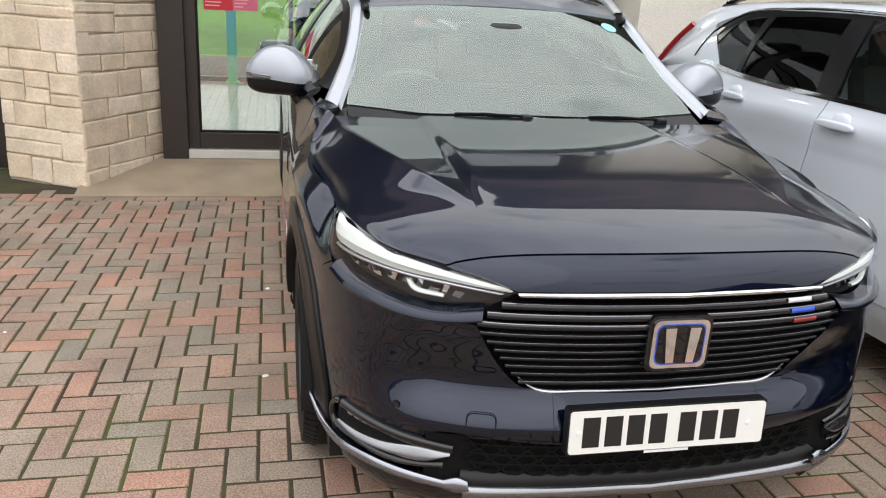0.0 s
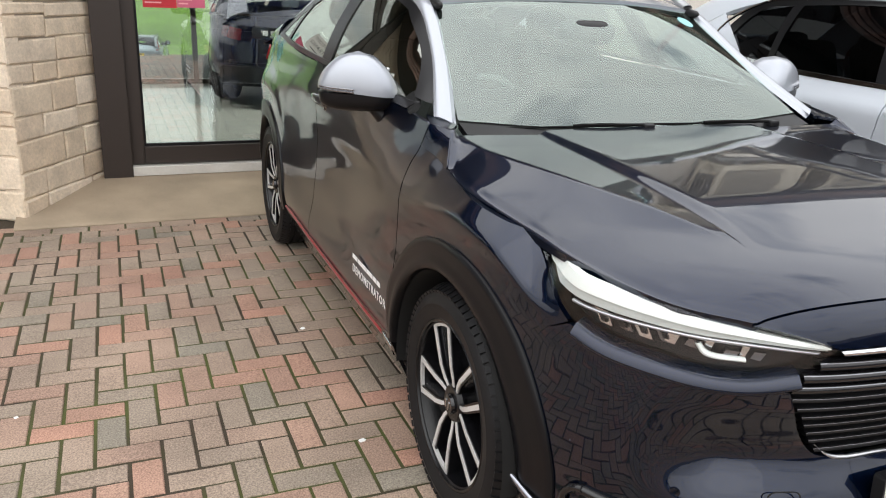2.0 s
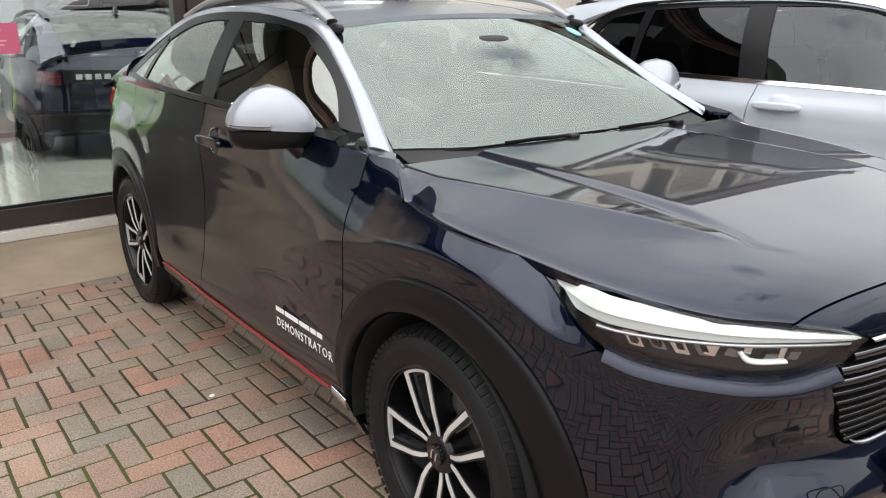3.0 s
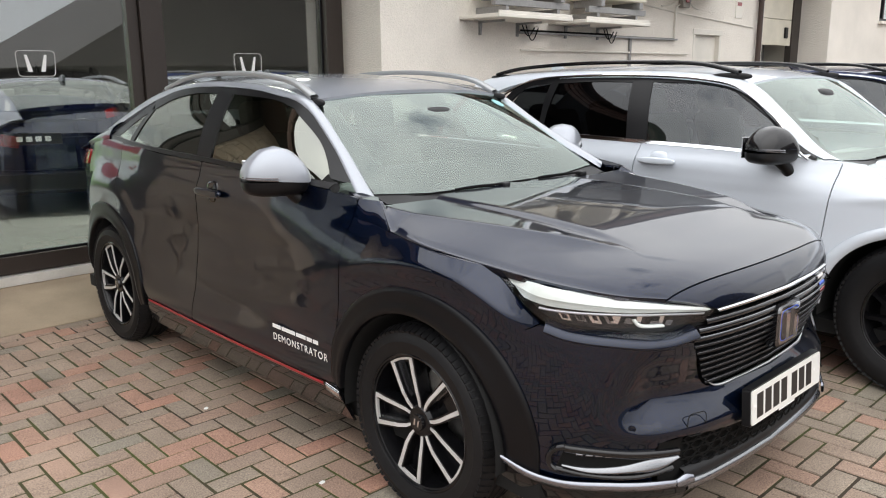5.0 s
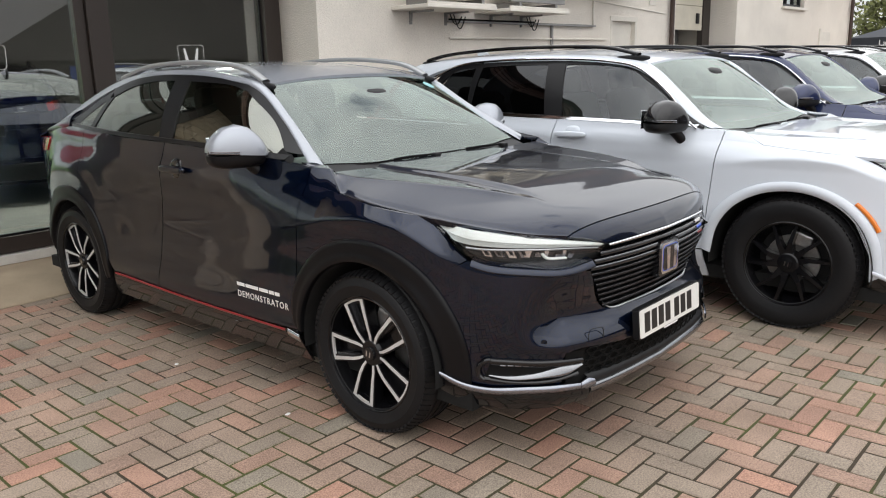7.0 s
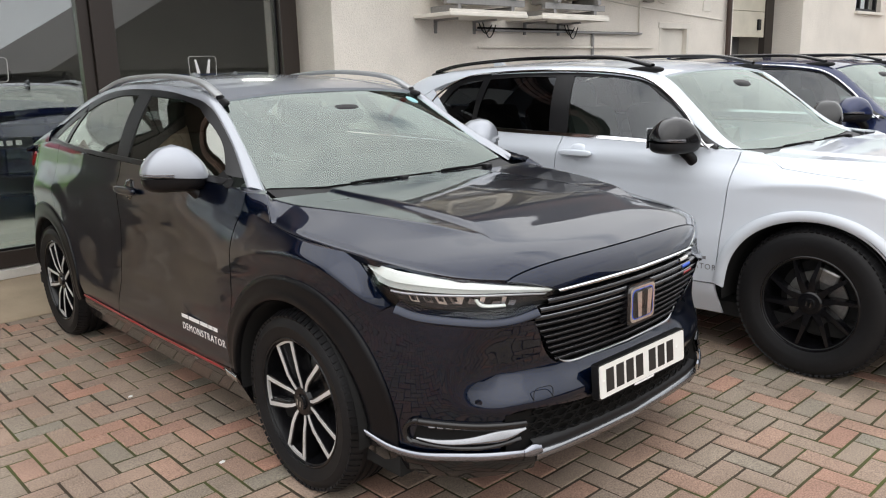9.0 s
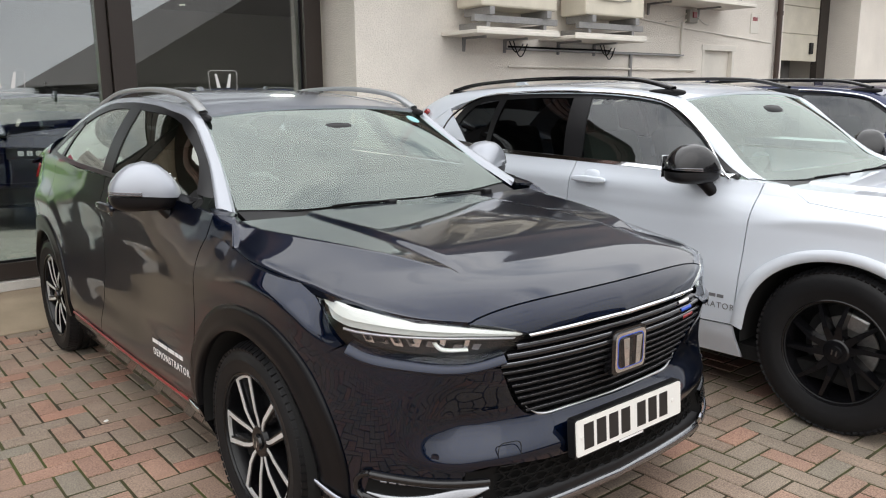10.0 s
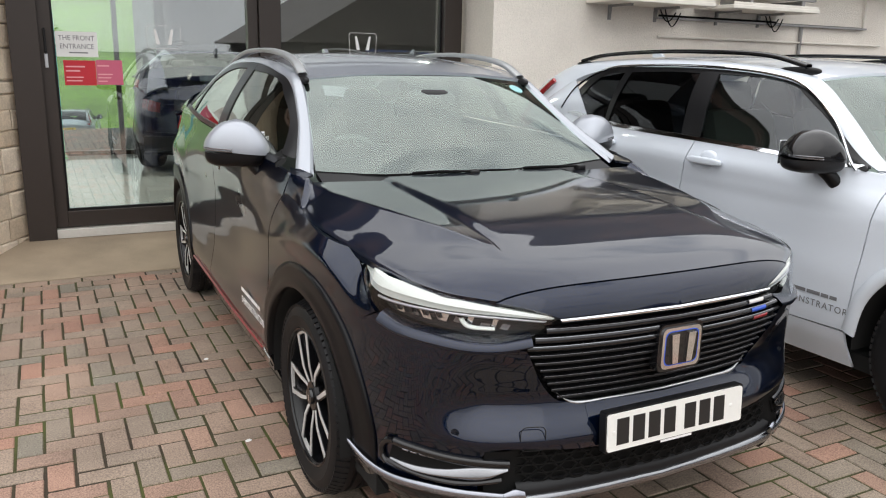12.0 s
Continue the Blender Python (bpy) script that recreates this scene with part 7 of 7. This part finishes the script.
HRV = dict(
    warp=lambda x, y, z: (x, y, z), half=0.892, axles=(0.0, 2.61), tyre=0.341, rim=0.242, tw=0.225, wheel="twin", group="parked cars", cladding=GLOSS_BLACK, stripe=True, amber=False, rear_handle=False,
    trim=SEAT, writing=(WHITE_STRIP, 0.848, 0.44), plate_z=0.482, crease=0.013, crown=0.035, fin=2.3, frit=(0.25, 0.075),
    hood_mid=[(0, -0.802, 0.905), (0, -0.71, 0.937), (0, -0.55, 0.972), (0, -0.25, 1.004), (0, 0.1, 1.02), (0, 0.36, 1.026)],
    hood_edge=[(0.57, 0.868), (0.70, 0.886), (-0.43, 0.911), (-0.25, 0.926), (0.0, 0.957), (0.16, 0.976), (0.757, 0.283, 1.061)],
    ws_low=[(0, 0.385, 1.032), (0.35, 0.393, 1.039), (0.68, 0.415, 1.064)], ws_top=[(0, 0.925, 1.425), (0.3, 0.93, 1.418), (0.57, 0.95, 1.395)],
    arch_in=[(0.715, 0.375, 1.062), (0.624, 0.68, 1.235), (0.578, 0.945, 1.398), (0.568, 1.1, 1.432), (0.565, 1.35, 1.462), (0.56, 1.75, 1.478), (0.555, 2.1, 1.465), (0.555, 2.45, 1.42), (0.57, 2.8, 1.32), (0.6, 3.12, 1.19)],
    arch_out=[(0.757, 0.425, 1.074), (0.661, 0.71, 1.241), (0.622, 0.968, 1.386), (0.626, 1.15, 1.42), (0.62, 1.4, 1.445), (0.617, 1.75, 1.453), (0.62, 2.05, 1.437), (0.645, 2.38, 1.366), (0.695, 2.68, 1.255), (0.755, 3.02, 1.125)],
    roof_from=2, roof_rows=24, c_from=8, pillar_from=((2.665, 1.164), (2.75, 1.155), (2.88, 1.138), (3.08, 1.102)),
    dlo=dict(belt=[(0.52, 1.088), (0.95, 1.112), (1.46, 1.126), (2.1, 1.142), (2.62, 1.166)], trim=FRAME_B, rear_glass=SIDE,
             front_low=[(0.565, 1.107), (1.40, 1.140)], front_top=[[(0.565, 1.119), (0.78, 1.262), (0.985, 1.368)], [(0.985, 1.368), (1.12, 1.398), (1.50, 1.420)]],
             rear_low=[(1.53, 1.144), (2.30, 1.160)], rear_top=[(1.64, 1.422), (1.85, 1.42), (2.08, 1.388), (2.24, 1.336)],
             pillar=([(1.40, 1.14), (1.535, 1.144)], [(1.50, 1.448), (1.645, 1.45)]), sail=([(0.47, 1.076), (0.59, 1.106)], [(0.475, 1.082), (0.59, 1.132)]),
             rear_at=(1.63, 1.85, 2.1, 2.34), quarter=([(2.355, 1.168), (2.54, 1.182)], [(2.30, 1.308), (2.33, 1.295)]),
             extra=[([(2.30, 1.157), (2.355, 1.16)], [(2.24, 1.335), (2.30, 1.325)]), ([(2.33, 1.154), (2.66, 1.172)], [(2.355, 1.168), (2.56, 1.186)]), ([(2.28, 1.318), (2.34, 1.298), (2.54, 1.18)], [(2.30, 1.372), (2.42, 1.325), (2.68, 1.175)])]),
    mirror=(0.905, 0.735, 1.15), mirror_paint=SILVER, mirror_label="silver mirror cap over black base", rail=[(0.562, 0.95, 1.412), (0.556, 1.09, 1.47), (0.547, 1.4, 1.508), (0.542, 1.8, 1.516), (0.542, 2.1, 1.498), (0.55, 2.38, 1.44)], rail_paint=RAIL)

fy_ = curve([(-0.95, -1.03), (-0.875, -0.95), (0, 0), (0.42, 0.47), (1.466, 1.50), (2.61, 2.70), (3.45, 3.72), (3.6, 3.9)])
fz_ = curve([(0, 0), (0.2, 0.22), (0.335, 0.365), (0.6, 0.66), (0.9, 0.94), (1.05, 1.055), (1.12, 1.105), (1.25, 1.27), (1.4, 1.445), (1.48, 1.525), (1.56, 1.60)])
LARGE = dict(HRV)
LARGE.update(
    warp=lambda x, y, z: (x * 1.046, fy_(y), fz_(z)), half=0.933, axles=(0.0, 2.70), tyre=0.371, rim=0.232, tw=0.235, wheel="thin", cladding=None, stripe=False, amber=True, rear_handle=True, writing=(GREY_INK, 0.79, 0.42), mirror_paint=GLOSS_BLACK, mirror_label="gloss black mirror cap",
    mirror=(0.975, 0.70, 1.15), rail_paint=GLOSS_BLACK, trim=SEAT, crease=0.012, c_from=7, pillar_from=((2.425, 1.177), (2.6, 1.167), (2.85, 1.142), (3.08, 1.102)), fin=2.7, frit=(0.13, 0.06),
    arch_in=[(0.70, 0.40, 1.068), (0.622, 0.68, 1.235), (0.588, 0.945, 1.398), (0.583, 1.15, 1.437), (0.58, 1.5, 1.466), (0.58, 2.0, 1.474), (0.58, 2.5, 1.46), (0.59, 2.8, 1.43), (0.62, 3.0, 1.34), (0.66, 3.22, 1.19)],
    arch_out=[(0.752, 0.46, 1.078), (0.68, 0.745, 1.228), (0.645, 0.99, 1.364), (0.638, 1.2, 1.402), (0.636, 1.6, 1.428), (0.638, 2.1, 1.428), (0.65, 2.45, 1.405), (0.675, 2.7, 1.34), (0.72, 2.86, 1.25), (0.79, 3.03, 1.12)],
    ws_top=[(0, 0.925, 1.425), (0.3, 0.93, 1.418), (0.583, 0.95, 1.395)],
    rail=[(0.585, 1.02, 1.455), (0.58, 1.25, 1.505), (0.575, 1.7, 1.525), (0.575, 2.2, 1.52), (0.58, 2.6, 1.49), (0.585, 2.75, 1.455)],
    dlo=dict(belt=[(0.52, 1.088), (0.95, 1.110), (1.46, 1.122), (2.1, 1.137), (2.62, 1.172)], trim=CHROME, rear_glass=PRIVACY,
             front_low=[(0.585, 1.109), (1.44, 1.142)], front_top=[[(0.585, 1.122), (0.80, 1.252), (1.0, 1.358)], [(1.0, 1.358), (1.12, 1.387), (1.53, 1.405)]],
             rear_low=[(1.57, 1.143), (2.2, 1.157)], rear_top=[(1.66, 1.404), (1.9, 1.406), (2.2, 1.395)],
             pillar=([(1.44, 1.14), (1.575, 1.143)], [(1.53, 1.425), (1.665, 1.428)]), sail=HRV["dlo"]["sail"],
             rear_at=(1.66, 1.8, 2.0, 2.2), quarter=([(2.23, 1.158), (2.58, 1.185)], [(2.25, 1.392), (2.45, 1.36)]), bright=[(0.50, 1.075), (0.74, 1.235), (0.99, 1.374), (1.2, 1.413), (1.6, 1.437), (2.1, 1.435), (2.42, 1.405), (2.62, 1.30), (2.68, 1.19)],
             extra=[([(2.2, 1.155), (2.235, 1.157)], [(2.2, 1.42), (2.26, 1.415)]), ([(2.23, 1.15), (2.65, 1.178)], [(2.25, 1.162), (2.62, 1.192)]), ([(2.25, 1.392), (2.45, 1.36), (2.59, 1.188)], [(2.2, 1.43), (2.48, 1.40), (2.68, 1.19)])]))


def car_like(spec, label, body, roof_paint, m, **more):
    s = dict(spec)
    s.update(more)
    if s["cladding"] is None:
        s["cladding"] = body
    return build_car("car", label, body, roof_paint, s, m)


car_like(LARGE, "pearl white demonstrator car with black wheels and mirrors", WHITE, WHITE, pose(2.335, -0.87, 0))
blue_car = car_like(LARGE, "dark blue car with black roof rails", BLUE, BLUE, pose(4.95, -0.80, 0), mirror_paint=BLUE, mirror_label="blue mirror cap", writing=None)
third = car_like(LARGE, "white car with black mirrors parked in the row", WHITE_B, WHITE_B, pose(7.6, -0.78, 0), writing=None)
copy_thing(third, pose(10.3, -0.7, 0))
copy_thing(third, pose(13.0, -0.6, 0))
# cars inside the showroom, behind it, and across the car park
car_like(HRV, "black and deep blue car on show, its tail to the window", SHOW_BLUE, GLOSS_BLACK, pose(1.25, 9.85, 0.116, 0, 0, 158), mirror_paint=GLOSS_BLACK, mirror_label="black mirror cap", rail_paint=GLOSS_BLACK, writing=None, stripe=False, cladding=GLOSS_BLACK, tail=True)
silver = car_like(LARGE, "pale silver hatchback parked beyond the showroom", GREY, GREY, pose(-0.32, 33.0, -2.17, 0, 0, 172) @ Matrix.Diagonal((0.88, 0.88, 0.9, 1)), writing=None, tail=True)
copy_thing(blue_car, pose(3.4, 33.0, -2.17, 0, 0, 172))
copy_thing(third, pose(-8.5, -19.5, -0.07, 0, 0, 90))
copy_thing(blue_car, pose(-14.5, -16.0, -0.07, 0, 0, 190))
copy_thing(silver, pose(-11.0, -16.3, -0.07, 0, 0, 8))

build_car("car", "dark navy demonstrator car with a silver roof", NAVY, SILVER, HRV, Matrix())

# ---- herringbone pavers, 200 x 100 mm ----
OX, OY, U = -1.40, 0.514, 0.1003


def paver_mesh(w, h, seed):
    r = random.Random(seed)
    g, b, d = 0.0056, 0.0035, 0.05
    x0, x1, y0, y1 = -w / 2 + g, w / 2 - g, -h / 2 + g, h / 2 - g
    j = lambda: r.uniform(-0.0012, 0.0012)
    vs = [(x0, y0, -d), (x1, y0, -d), (x1, y1, -d), (x0, y1, -d)]
    vs += [(x0 + j(), y0 + j(), -b), (x1 + j(), y0 + j(), -b), (x1 + j(), y1 + j(), -b), (x0 + j(), y1 + j(), -b)]
    vs += [(x0 + b, y0 + b, j() * 0.6), (x1 - b, y0 + b, j() * 0.6), (x1 - b, y1 - b, j() * 0.6), (x0 + b, y1 - b, j() * 0.6)]
    fs = [(8, 9, 10, 11)]
    for k in range(4):
        n = (k + 1) % 4
        fs += [(k, n, 4 + n, 4 + k), (4 + k, 4 + n, 8 + n, 8 + k)]
    return vs, fs


kinds = []
for s in range(4):
    for w, h in ((2 * U, U), (U, 2 * U)):
        vs, fs = paver_mesh(w, h, s)
        me = bpy.data.meshes.new("paver")
        me.from_pydata(vs, [], fs)
        me.materials.append(PAVER)
        kinds.append((vs, fs, me))
rb = random.Random(11)
near, far_v, far_f = 0, [], []
for j in range(-68, 27):
    for i in range(-74, 250):
        d = (i - j) % 4
        if d not in (0, 3):
            continue
        cx, cy = OX + U * (i + (1 if d == 0 else 0.5)), OY + U * (j + (0.5 if d == 0 else 1))
        limit = 3.05 if -2.3 < cx < 1.87 else (3.95 if cx < 0 else 3.46)
        y0, y1 = cy - U * (0.5 if d == 0 else 1), cy + U * (0.5 if d == 0 else 1)
        if y0 > limit - 0.02 or cy < -6.3:
            continue
        trim = min(1.0, (limit - y0) / (y1 - y0))
        vs, fs, me = kinds[2 * rb.randrange(4) + (0 if d == 0 else 1)]
        z, tx, ty = rb.uniform(-0.0025, 0.002), rb.uniform(-0.012, 0.012), rb.uniform(-0.012, 0.012)
        if trim == 1.0 and near < 300 and -2.6 < cx < -0.9 and -0.35 < cy < 2.6:
            ob = new("paver", me)
            ob.location, ob.rotation_euler, ob.parent = (cx, cy, z), (tx, ty, 0), paved
            near += 1
        else:
            o = len(far_v)
            far_v += [(cx + v[0], y0 + (cy + v[1] - y0) * trim, z + v[2] + v[0] * ty * -1 + v[1] * tx) for v in vs]
            far_f += [tuple(o + k for k in f) for f in fs]
bx = -2.26
vs, fs, me = kinds[0]
while bx < 1.8:
    o = len(far_v)
    far_v += [(bx + 0.1 + v[0], 3.1 + v[1], v[2] + rb.uniform(-0.001, 0.001)) for v in vs]
    far_f += [tuple(o + k for k in f) for f in fs]
    bx += 2 * U
rest = ob_mesh("joined_pavers", far_v, far_f, PAVER_FAR, paved)
rest["kind"] = "stuff"

# small pale chips lying on the paving
rc = random.Random(5)
for cx, cy, sz in ((-0.98, 0.40, 0.016), (-0.97, 1.34, 0.012), (-1.62, -0.35, 0.011), (-2.05, 0.9, 0.009), (1.02, -2.2, 0.012), (-0.4, -1.9, 0.01)):
    vs = [(cx + sz * rc.uniform(0.6, 1.2) * math.cos(a), cy + sz * rc.uniform(0.4, 0.9) * math.sin(a), z) for z in (-0.001, 0.004) for a in np.linspace(0, math.tau, 7)[:-1]]
    fs = [tuple(range(6))[::-1], tuple(range(6, 12))] + [(k, (k + 1) % 6, 6 + (k + 1) % 6, 6 + k) for k in range(6)]
    tagged(ob_mesh("stone_chip", vs, fs, PAPER), "small pale stone chip lying on the paving", "stone chip", "stone chips")
